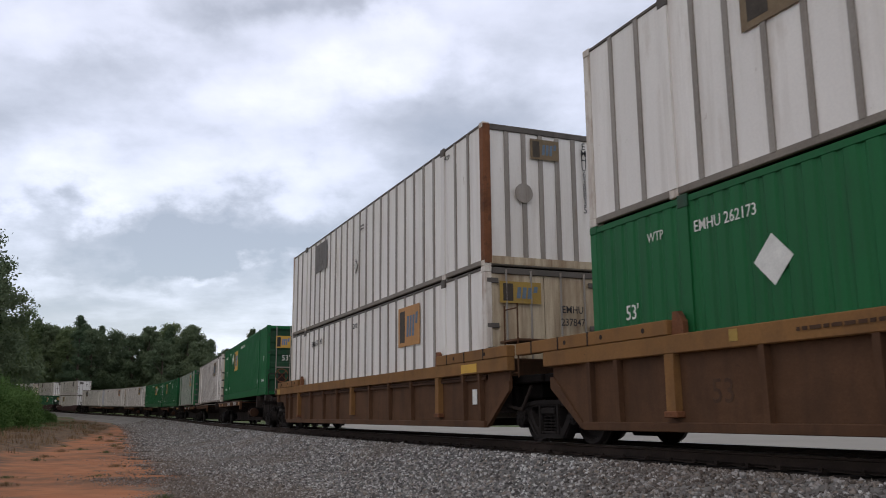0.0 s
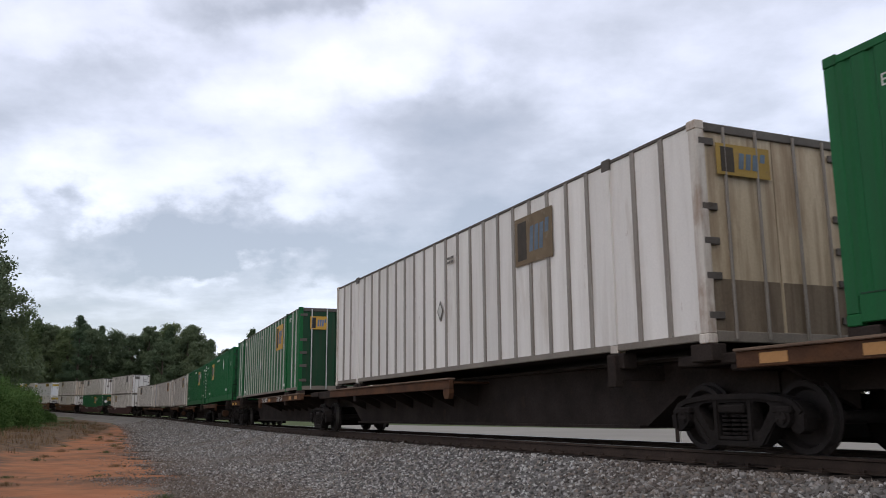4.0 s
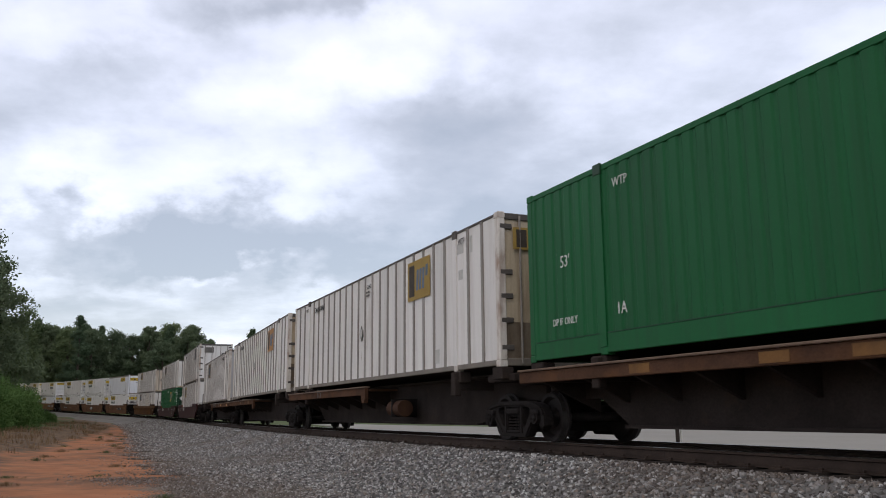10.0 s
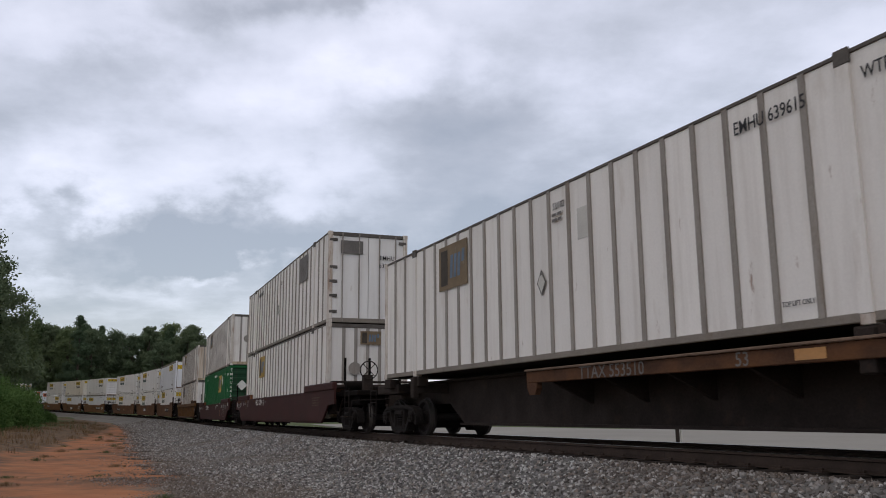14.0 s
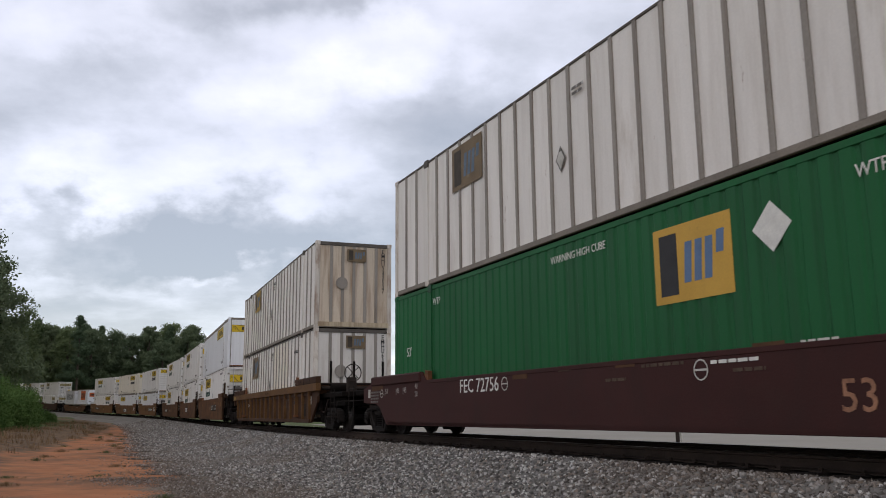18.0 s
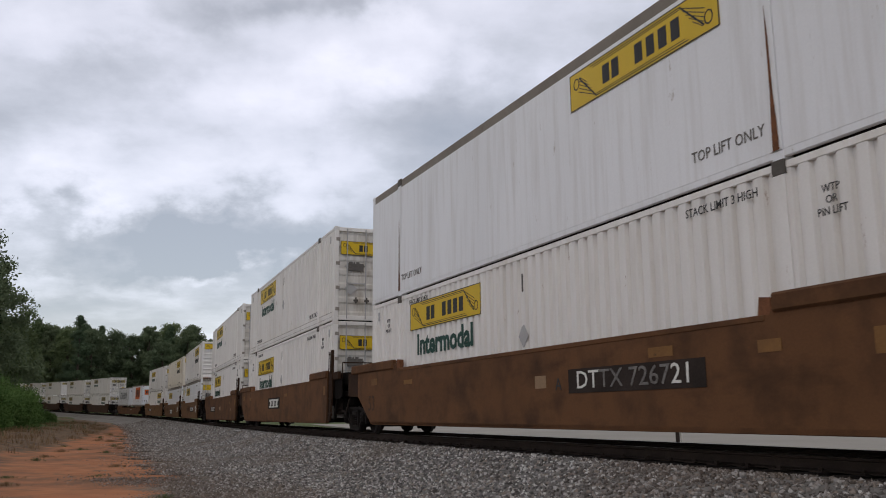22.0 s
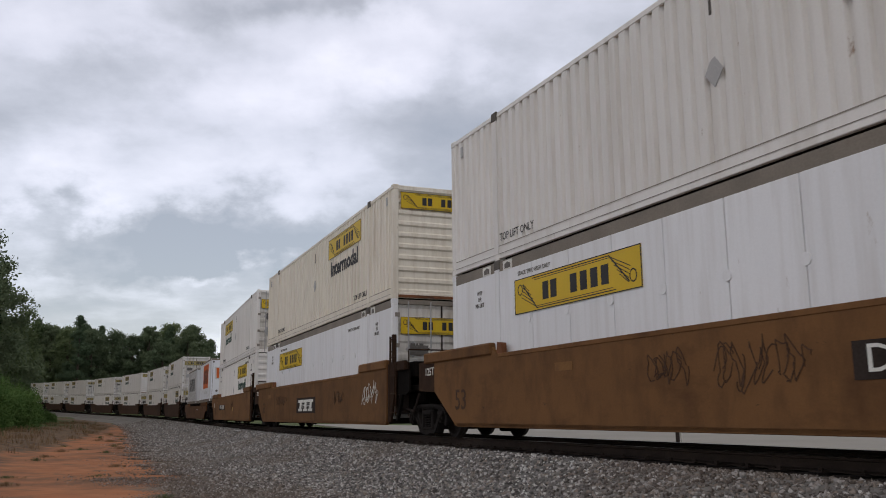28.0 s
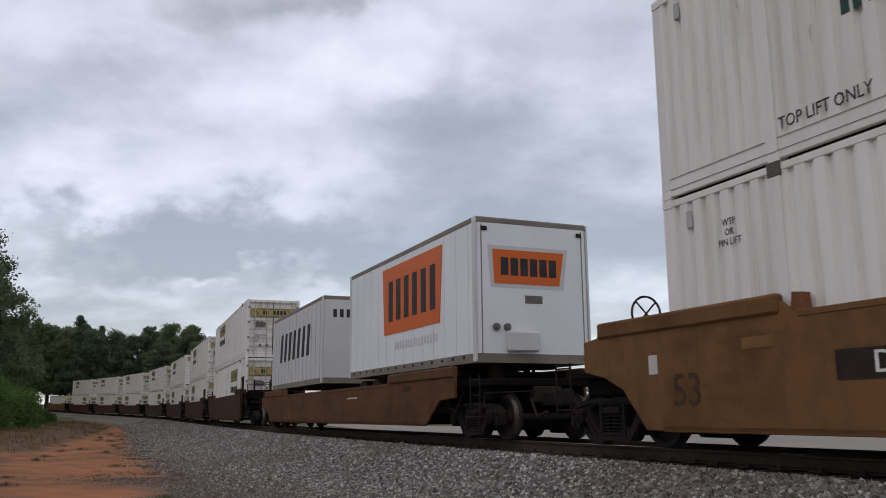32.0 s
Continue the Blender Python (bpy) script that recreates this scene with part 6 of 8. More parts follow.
def build_track():
    ob = thing("railway_track", "single railway track of rusty rails on dark timber ties", "railway track", kind="structure")
    for g in (-0.755, 0.755):
        foot = [(g - 0.075, -0.17), (g - 0.075, -0.158), (g - 0.014, -0.14), (g - 0.012, -0.045), (g - 0.036, -0.035), (g - 0.036, -0.004), (g + 0.036, -0.004), (g + 0.036, -0.035), (g + 0.012, -0.045), (g + 0.014, -0.14), (g + 0.075, -0.158), (g + 0.075, -0.17)]
        rl = part("rail", sweep(foot, -330, 130, 2.0), M_RAILS, ob, "rust-brown steel rail")
        part("running_surface", sweep([(g - 0.034, -0.004), (g - 0.03, 0.0), (g + 0.03, 0.0), (g + 0.034, -0.004)], -330, 130, 2.0), M_TREAD, rl, "polished rail head")
    far = Geo()
    k = 0
    s = -200.0
    rnd = random.Random(5)
    while s < 70:
        m = on_track(s, 0.4) @ pose(rnd.uniform(-0.03, 0.03), rnd.uniform(-0.05, 0.05), 0, 0, 0, rnd.uniform(-1, 1))
        if -55 < s < 45:
            t = part("tie", lambda: Geo().box(-0.115, 0.115, -1.3, 1.3, -0.35, -0.172, 0.012), M_TIE, ob, key="tie")
            t.matrix_basis = m
            for gy in (-0.755, 0.755):
                part("tie_plate", lambda: Geo().box(-0.09, 0.09, -0.18, 0.18, -0.172, -0.155).box(-0.03, 0.03, -0.11, -0.08, -0.155, -0.125).box(-0.03, 0.03, 0.08, 0.11, -0.155, -0.125), M_RAILS, t, at=(0, gy, 0), key="tplate")
        else:
            o = [m @ Vector(p) for p in [(x, y, z) for x in (-0.115, 0.115) for y in (-1.3, 1.3) for z in (-0.35, -0.172)]]
            far.add(o, [(0, 1, 3, 2), (4, 6, 7, 5), (0, 4, 5, 1), (2, 3, 7, 6), (0, 2, 6, 4), (1, 5, 7, 3)])
        s += 0.53
    tagged(part("far_ties", far, M_TIE, ob), kind="stuff")


build_track()


def bed_height(lat):
    """Height of the ballast over the rail top's level."""
    a = abs(lat)
    pts = ((0, -0.22), (1.25, -0.195), (1.7, -0.20), (3.1, -0.66), (4.4, -0.78), (5.2, -0.83), (6.2, -1.1), (7.5, -1.3))
    return float(np.interp(a, [p[0] for p in pts], [p[1] for p in pts]))


lats = [-7.5, -6.2, -5.2, -4.4, -3.1, -1.7, -1.25, 0, 1.25, 1.7, 2.3, 3.1, 3.7, 4.4, 5.2, 6.2, 7.5]
bed = new("ballast_bed", sweep([(a, bed_height(a)) for a in lats], -400, 130, 1.0, closed=False).mesh("ballast_bed", M_BALLAST))
tagged(bed, "grey crushed-stone ballast under the track", "ballast", kind="structure")


def nearest(x, y):
    i = int(np.argmin((TX - x) ** 2 + (TY - y) ** 2))
    a = TH[i]
    return SG[i], (x - TX[i]) * math.sin(a) - (y - TY[i]) * math.cos(a)
# ------------------------------------------------------------------ ground, road
def ground_material():
    """Red clay near the line, grass away from it."""
    mt = bpy.data.materials.new("red_clay_and_grass")
    mt.use_nodes = True
    nt = mt.node_tree
    N, L = nt.nodes.new, nt.links.new
    bs = nt.nodes["Principled BSDF"]
    bs.inputs["Roughness"].default_value = 0.95
    bs.inputs["Specular IOR Level"].default_value = 0.2
    geo = N("ShaderNodeNewGeometry")

    def noise_at(scale, detail=6, rough=0.55):
        n = N("ShaderNodeTexNoise")
        n.inputs["Scale"].default_value, n.inputs["Detail"].default_value, n.inputs["Roughness"].default_value = scale, detail, rough
        L(geo.outputs["Position"], n.inputs["Vector"])
        return n.outputs["Fac"]

    def mix(fac, a, b):
        m = N("ShaderNodeMix")
        m.data_type = "RGBA"
        for sock, v in (("Factor", fac), ("A", a), ("B", b)):
            if isinstance(v, tuple):
                m.inputs[sock].default_value = (*v, 1)
            elif isinstance(v, float):
                m.inputs[sock].default_value = v
            else:
                L(v, m.inputs[sock])
        return m.outputs["Result"]

    def ramp(v, a, b):
        r = N("ShaderNodeMapRange")
        r.inputs[1].default_value, r.inputs[2].default_value = a, b
        L(v, r.inputs[0])
        return r.outputs[0]

    clay = mix(ramp(noise_at(0.7, 8, 0.6), 0.35, 0.65), (0.30, 0.120, 0.053), (0.37, 0.155, 0.072))
    clay = mix(ramp(noise_at(1.6, 5, 0.5), 0.42, 0.72), clay, (0.40, 0.178, 0.089))
    clay = mix(ramp(noise_at(0.21, 9, 0.72), 0.47, 0.60), clay, (0.16, 0.085, 0.05))
    clay = mix(ramp(noise_at(1.1, 6, 0.6), 0.57, 0.72), clay, (0.15, 0.092, 0.055))
    clay = mix(ramp(noise_at(14.0), 0.6, 0.72), clay, (0.30, 0.18, 0.11))
    grass = mix(ramp(noise_at(0.5), 0.35, 0.65), (0.045, 0.075, 0.022), (0.10, 0.12, 0.045))
    att = N("ShaderNodeAttribute")
    att.attribute_name = "clay"
    edge = N("ShaderNodeMath")
    edge.operation = "ADD"
    L(att.outputs["Fac"], edge.inputs[0])
    nz = N("ShaderNodeMath")
    nz.operation = "MULTIPLY_ADD"
    nz.inputs[1].default_value, nz.inputs[2].default_value = 0.9, -0.45
    L(noise_at(0.8), nz.inputs[0])
    L(nz.outputs[0], edge.inputs[1])
    def spread(name, amount, scale):
        at = N("ShaderNodeAttribute")
        at.attribute_name = name
        n = N("ShaderNodeMath")
        n.operation = "MULTIPLY_ADD"
        n.inputs[1].default_value = amount
        L(noise_at(scale), n.inputs[0])
        L(at.outputs["Fac"], n.inputs[2])
        return ramp(n.outputs[0], amount * 0.5 + 0.32, amount * 0.5 + 0.68)

    litter = mix(ramp(noise_at(2.4, 8, 0.65), 0.38, 0.62), (0.075, 0.05, 0.032), (0.17, 0.115, 0.07))
    clay = mix(spread("dry", 1.7, 0.9), clay, litter)
    clay = mix(spread("gravel", 2.2, 1.1), clay, mix(ramp(noise_at(22.0), 0.35, 0.65), (0.095, 0.072, 0.055), (0.24, 0.205, 0.17)))
    L(mix(ramp(edge.outputs[0], 0.42, 0.58), grass, clay), bs.inputs["Base Color"])
    bp = N("ShaderNodeBump")
    bp.inputs["Strength"].default_value, bp.inputs["Distance"].default_value = 0.2, 0.05
    L(noise_at(4.0, 9, 0.65), bp.inputs["Height"])
    L(bp.outputs[0], bs.inputs["Normal"])
    return mt


def bank_foot(s):
    """How far from the track the overgrown brown bank begins."""
    return float(np.interp(s, [-160, -95, -50, -23, -7, 6, 20], [5.5, 6.2, 8.0, 8.8, 9.7, 10.6, 12.5]))


def ground_z(x, y):
    s, lat = nearest(x, y)
    h = rise(max(s, -400))
    base = -0.95 + 0.9 * h
    if lat > 0:
        d = lat - bank_foot(s)
        base += 0.34 * min(1.0, max(0.0, d / 3.0)) * (1.0 + 0.5 * noise.noise((x * 0.35, y * 0.35, 9)))
        base += 0.09 * min(1.0, max(0.0, (lat - 3.0) / 1.5)) + 0.07 * min(1.0, max(0.0, (lat - 6.0) / 2.0)) + 0.5 * min(1.0, max(0.0, (lat - 9.0) / 12.0))
        base += 0.04 * noise.noise((x * 0.3, y * 0.3, 0)) + (0.015 * noise.noise((x * 1.1, y * 1.1, 4)) if lat < 9 else 0.0)
    else:
        base += 0.15 * min(1.0, max(0.0, (-lat - 7.0) / 5.0))
    return base


def axis(points):
    out = []
    for a, b, st in points:
        out += list(np.arange(a, b, st))
    return out


def build_ground():
    xs = axis([(-3000, -300, 300), (-300, -60, 15), (-60, -32, 1.4), (-32, 2, 0.7), (2, 30, 1.5), (30, 120, 10), (120, 3001, 320)])
    ys = axis([(-3000, -100, 290), (-100, -10, 15), (-10, 8, 1.5), (8, 56, 0.8), (56, 90, 1.5), (90, 220, 6), (220, 400, 30), (400, 3001, 325)])
    vs, clay, gravel, dry = [], [], [], []
    for y in ys:
        for x in xs:
            vs.append((x, y, ground_z(x, y)))
            s, lat = nearest(x, y)
            c = 1.0 if 4.5 < lat < 11.5 and s > -160 else 0.0
            if lat > 11.5 and s > -40:
                c = max(0.0, 1.0 - (lat - 11.5) / 5.0)
            clay.append(c)
            gravel.append(min(1.0, max(0.0, (6.9 - lat) / 1.6 + 0.7 * math.exp(-((s - 13.5) / 2.2) ** 2 - ((lat - 6.6) / 0.8) ** 2))))
            dry.append(min(1.0, max(0.0, (lat - bank_foot(s)) / 2.5 + 0.5)))
    n = len(xs)
    me = bpy.data.meshes.new("ground")
    me.from_pydata(vs, [], [(j * n + i, j * n + i + 1, (j + 1) * n + i + 1, (j + 1) * n + i) for j in range(len(ys) - 1) for i in range(n - 1)])
    at = me.attributes.new("clay", "FLOAT", "POINT")
    at.data.foreach_set("value", clay)
    for nm, vals in (("gravel", gravel), ("dry", dry)):
        me.attributes.new(nm, "FLOAT", "POINT").data.foreach_set("value", vals)
    me.polygons.foreach_set("use_smooth", [True] * len(me.polygons))
    me.materials.append(ground_material())
    return tagged(new("ground", me), "red clay earth along the line, grass beyond", "ground", kind="structure")


build_ground()

g = Geo()
edge = [(3.5, 24.0), (9.5, 8.0), (40.0, -40.0), (120.0, -40.0), (120.0, 62.0), (27.0, 57.0), (12.0, 60.0), (-4.0, 88.0), (-11.0, 104.0), (-16.0, 122.0), (-20.0, 120.0), (-9.0, 78.0)]
g.add([(x, y, -0.62) for x, y in edge] + [(x, y, -1.2) for x, y in edge], [tuple(range(len(edge)))] + [(i, (i + 1) % len(edge), (i + 1) % len(edge) + len(edge), i + len(edge)) for i in range(len(edge))])
tagged(new("road", g.mesh("road", M_ROAD)), "pale grey concrete road beyond the track", "road", kind="structure")
# ------------------------------------------------------------------ loose stones
def stone_material():
    mt = bpy.data.materials.new("crushed_granite")
    mt.use_nodes = True
    nt = mt.node_tree
    N, L = nt.nodes.new, nt.links.new
    bs = nt.nodes["Principled BSDF"]
    bs.inputs["Roughness"].default_value = 0.9
    bs.inputs["Specular IOR Level"].default_value = 0.3
    gi = N("ShaderNodeNewGeometry")
    rp = N("ShaderNodeValToRGB")
    e = rp.color_ramp.elements
    e[0].position, e[0].color = 0.0, (0.050, 0.048, 0.047, 1)
    e[1].position, e[1].color = 1.0, (0.58, 0.58, 0.57, 1)
    for p, c in ((0.35, (0.145, 0.141, 0.139, 1)), (0.6, (0.228, 0.224, 0.22, 1)), (0.7, (0.238, 0.2, 0.168, 1)), (0.85, (0.39, 0.385, 0.38, 1))):
        n = e.new(p)
        n.color = c
    L(gi.outputs["Random Per Island"], rp.inputs[0])
    nz = N("ShaderNodeTexNoise")
    nz.inputs["Scale"].default_value = 60.0
    L(gi.outputs["Position"], nz.inputs["Vector"])
    big = N("ShaderNodeTexNoise")
    big.inputs["Scale"].default_value = 0.35
    big.inputs["Detail"].default_value = 5
    L(gi.outputs["Position"], big.inputs["Vector"])
    mr = N("ShaderNodeMapRange")
    mr.inputs[1].default_value, mr.inputs[2].default_value = 0.48, 0.7
    mr.inputs[3].default_value, mr.inputs[4].default_value = 0.0, 0.35
    L(big.outputs["Fac"], mr.inputs[0])
    mx = N("ShaderNodeMix")
    mx.data_type = "RGBA"
    L(mr.outputs[0], mx.inputs["Factor"])
    L(rp.outputs[0], mx.inputs["A"])
    mx.inputs["B"].default_value = (0.15, 0.115, 0.085, 1)
    # a clay-stained stretch of the shoulder
    dist = N("ShaderNodeVectorMath")
    dist.operation = "DISTANCE"
    dist.inputs[1].default_value = (4.9, 11.0, -0.4)
    L(gi.outputs["Position"], dist.inputs[0])
    wob = N("ShaderNodeMath")
    wob.operation = "MULTIPLY_ADD"
    wob.inputs[1].default_value = 3.0
    L(big.outputs["Fac"], wob.inputs[0])
    L(dist.outputs["Value"], wob.inputs[2])
    near = N("ShaderNodeMapRange")
    near.inputs[1].default_value, near.inputs[2].default_value = 2.2, 5.2
    near.inputs[3].default_value, near.inputs[4].default_value = 0.72, 0.0
    L(wob.outputs[0], near.inputs[0])
    mx2 = N("ShaderNodeMix")
    mx2.data_type = "RGBA"
    L(near.outputs[0], mx2.inputs["Factor"])
    L(mx.outputs["Result"], mx2.inputs["A"])
    mx2.inputs["B"].default_value = (0.125, 0.082, 0.055, 1)
    # stones trodden into the earth towards the clay
    at = N("ShaderNodeAttribute")
    at.attribute_name = "earth"
    part_of = N("ShaderNodeMath")
    part_of.operation = "MULTIPLY"
    part_of.inputs[1].default_value = 0.5
    L(at.outputs["Fac"], part_of.inputs[0])
    mx3 = N("ShaderNodeMix")
    mx3.data_type = "RGBA"
    L(part_of.outputs[0], mx3.inputs["Factor"])
    L(mx2.outputs["Result"], mx3.inputs["A"])
    mx3.inputs["B"].default_value = (0.14, 0.098, 0.07, 1)
    L(mx3.outputs["Result"], bs.inputs["Base Color"])
    bp = N("ShaderNodeBump")
    bp.inputs["Strength"].default_value, bp.inputs["Distance"].default_value = 0.4, 0.01
    L(nz.outputs["Fac"], bp.inputs["Height"])
    L(bp.outputs[0], bs.inputs["Normal"])
    return mt


M_STONE = stone_material()


def scatter_stones(name, s0, s1, l0, l1, count, size, seed, sink=0.3, edge_thin=False):
    """Angular stones as one mesh: squashed, sheared cubes with cut corners."""
    rng = np.random.default_rng(seed)
    s = s0 + (s1 - s0) * rng.random(count)
    lat = l0 + (l1 - l0) * (rng.random(count) ** (1.6 if edge_thin else 1.0))
    # the cover thins out raggedly towards the clay
    ragged = 0.55 * np.sin(s * 1.3 + 1.0) * np.sin(s * 0.47) + 0.3 * np.sin(s * 3.1)
    keep = edge_thin | (rng.random(count) < np.clip((6.5 + ragged - lat) / 1.7, 0, 1))
    s, lat = s[keep], lat[keep]
    count = len(s)
    x = np.interp(s, SG, TX) + np.sin(np.interp(s, SG, TH)) * lat
    y = np.interp(s, SG, TY) - np.cos(np.interp(s, SG, TH)) * lat
    bedz = np.interp(np.abs(lat), [0, 1.25, 1.7, 3.1, 4.4, 6.2, 7.5], [-0.22, -0.195, -0.20, -0.66, -0.78, -0.83, -0.81])
    d = np.maximum(0, -s - 20)
    z = bedz + 7.09e-5 * d * d
    cube = np.array([(-1, -1, -1), (1, -1, -1), (1, 1, -1), (-1, 1, -1), (-0.7, -0.7, 1), (0.8, -0.6, 1), (0.6, 0.75, 1), (-0.75, 0.6, 1)], float)
    faces = np.array([(0, 3, 2, 1), (4, 5, 6, 7), (0, 1, 5, 4), (1, 2, 6, 5), (2, 3, 7, 6), (3, 0, 4, 7)])
    v = cube[None] * (1 + 0.35 * rng.normal(size=(count, 8, 3))) * (size * (0.55 + 0.75 * rng.random(count)))[:, None, None] * np.stack([0.6 + 0.5 * rng.random(count), 0.5 + 0.4 * rng.random(count), 0.35 + 0.35 * rng.random(count)], 1)[:, None, :]
    q = rng.normal(size=(count, 4))
    q[:, 1:3] *= 0.55
    q /= np.linalg.norm(q, axis=1)[:, None]
    w, a, b, c = q.T
    R = np.stack([1 - 2 * (b * b + c * c), 2 * (a * b - c * w), 2 * (a * c + b * w), 2 * (a * b + c * w), 1 - 2 * (a * a + c * c), 2 * (b * c - a * w), 2 * (a * c - b * w), 2 * (b * c + a * w), 1 - 2 * (a * a + b * b)], 1).reshape(-1, 3, 3)
    v = np.einsum("nij,nkj->nki", R, v)
    v += np.stack([x, y, z + size * (0.2 - sink * rng.random(count))], 1)[:, None, :]
    me = bpy.data.meshes.new(name)
    me.vertices.add(count * 8)
    me.vertices.foreach_set("co", v.reshape(-1))
    f = (faces[None] + (np.arange(count) * 8)[:, None, None]).reshape(-1)
    me.loops.add(len(f))
    me.loops.foreach_set("vertex_index", f)
    me.polygons.add(count * 6)
    me.polygons.foreach_set("loop_start", np.arange(0, len(f), 4))
    me.update(calc_edges=True)
    me.validate()
    earth = np.clip((lat - 4.3) / 2.2 + 0.25 * np.sin(s * 0.9) * np.sin(s * 0.31 + 2.0), 0, 1) * np.clip((s + 18) / 22, 0.25, 1)
    me.attributes.new("earth", "FLOAT", "POINT").data.foreach_set("value", np.repeat(earth, 8))
    me.materials.append(M_STONE)
    return me


ob = new("ballast_stones", scatter_stones("ballast_stones", -8, 33, 1.28, 7.2, 132000, 0.0265, 4))
tagged(ob, "loose angular grey ballast stones along the track", "gravel", kind="stuff")
ob = new("ballast_stones", scatter_stones("ballast_stones", -90, -7.5, 1.28, 6.8, 60000, 0.036, 5))
tagged(ob, "grey ballast stones farther along the track", "gravel", kind="stuff")
ob = new("ballast_stones", scatter_stones("ballast_stones", -34, 26, 5.7, 8.6, 6000, 0.013, 6, edge_thin=True))
tagged(ob, "stray gravel spread over the red clay", "gravel", kind="stuff")
ob = new("pale_gravel", scatter_stones("pale_gravel", 9.5, 17.5, 5.6, 7.9, 9000, 0.0125, 8, edge_thin=True))
tagged(ob, "pale fine gravel washed over the clay's edge", "gravel", kind="stuff")
# ------------------------------------------------------------------ woods
M_BARK = surface("bark", (0.09, 0.07, 0.055), 0.95, var=0.3, scale=3.0, bump=0.6, stretch=(1, 1, 0.3))


def leaf_material(name, a, b):
    mt = bpy.data.materials.new(name)
    mt.use_nodes = True
    nt = mt.node_tree
    N, L = nt.nodes.new, nt.links.new
    bs = nt.nodes["Principled BSDF"]
    bs.inputs["Roughness"].default_value = 0.9
    bs.inputs["Specular IOR Level"].default_value = 0.08
    gi = N("ShaderNodeNewGeometry")
    oi = N("ShaderNodeObjectInfo")
    ad = N("ShaderNodeMath")
    ad.operation = "MULTIPLY_ADD"
    ad.inputs[1].default_value = 0.5
    L(oi.outputs["Random"], ad.inputs[0])
    hf = N("ShaderNodeMath")
    hf.operation = "MULTIPLY"
    hf.inputs[1].default_value = 0.5
    L(gi.outputs["Random Per Island"], hf.inputs[0])
    L(hf.outputs[0], ad.inputs[2])
    mx = N("ShaderNodeMix")
    mx.data_type = "RGBA"
    L(ad.outputs[0], mx.inputs["Factor"])
    mx.inputs["A"].default_value = (*a, 1)
    mx.inputs["B"].default_value = (*b, 1)
    L(mx.outputs["Result"], bs.inputs["Base Color"])
    # light passes through thin leaves
    tr = N("ShaderNodeBsdfTranslucent")
    L(mx.outputs["Result"], tr.inputs[0])
    ms = N("ShaderNodeMixShader")
    ms.inputs[0].default_value = 0.3
    L(bs.outputs[0], ms.inputs[1])
    L(tr.outputs[0], ms.inputs[2])
    L(ms.outputs[0], nt.nodes["Material Output"].inputs[0])
    MATS[name] = mt
    return mt


M_LEAF = leaf_material("broad_leaves", (0.098, 0.138, 0.083), (0.165, 0.205, 0.118))
M_LEAF2 = leaf_material("pale_broad_leaves", (0.108, 0.155, 0.079), (0.18, 0.225, 0.108))
M_PINE = leaf_material("pine_needles", (0.075, 0.118, 0.072), (0.13, 0.175, 0.10))
M_WEED = leaf_material("weeds", (0.065, 0.135, 0.040), (0.135, 0.205, 0.066))


def leaves(rng, centres, radii, count, size, flat=1.0, name="crown", mat=None):
    """A crown of many small leaf sprays on a set of clumps."""
    n = len(centres)
    pick = rng.choice(n, count, p=np.asarray(radii) ** 2 / np.sum(np.asarray(radii) ** 2))
    d = rng.normal(size=(count, 3))
    d /= np.linalg.norm(d, axis=1)[:, None]
    r = np.asarray(radii)[pick] * (0.2 + 0.95 * rng.random(count) ** 0.65) * np.where(rng.random(count) < 0.15, 1.4, 1.0)
    p = np.asarray(centres)[pick] + d * r[:, None] * np.array([1, 1, flat])
    u = rng.normal(size=(count, 3))
    u /= np.linalg.norm(u, axis=1)[:, None]
    w = np.cross(u, d + 0.4 * rng.normal(size=(count, 3)))
    w /= np.linalg.norm(w, axis=1)[:, None] + 1e-9
    sz = size * (0.6 + 0.8 * rng.random(count))
    a, b = u * sz[:, None], w * (sz * 0.55)[:, None]
    vs = np.stack([p - a, p + b * 0.9 - a * 0.2, p + a, p - b - a * 0.1], 1).reshape(-1, 3)
    me = bpy.data.meshes.new(name)
    me.from_pydata([tuple(v) for v in vs], [], [(4 * i, 4 * i + 1, 4 * i + 2, 4 * i + 3) for i in range(count)])
    me.materials.append(mat)
    return me


def broad_template(seed, h, spread, count, size, mat):
    rng = np.random.default_rng(seed)
    cs, rs = [], []
    n = 72
    for i in range(n):
        t = 0.22 + 0.74 * (i + rng.random()) / n
        rad = spread * math.sin(math.pi * min(0.97, 0.18 + 0.8 * t)) ** 0.8
        a = rng.random() * 6.283
        q = rad * (0.25 + 0.8 * rng.random())
        cs.append((q * math.cos(a), q * math.sin(a), h * t))
        rs.append(spread * (0.12 + 0.17 * rng.random()) * (1.15 - 0.5 * t))
    crown = leaves(rng, cs, rs, count, size, 0.8, "crown", mat)
    g = Geo().tube((0, 0, -1.0), (0.15, 0.1, h * 0.45), h * 0.022, 10, h * 0.014).tube((0.15, 0.1, h * 0.45), (0, 0, h * 0.85), h * 0.014, 8, h * 0.004)
    for i in range(9):
        c = cs[6 + i * 7]
        g.tube((0.1, 0.05, c[2] * 0.72), (c[0] * 0.8, c[1] * 0.8, c[2]), h * 0.008, 6, h * 0.002)
    return g.mesh("trunk", M_BARK), crown


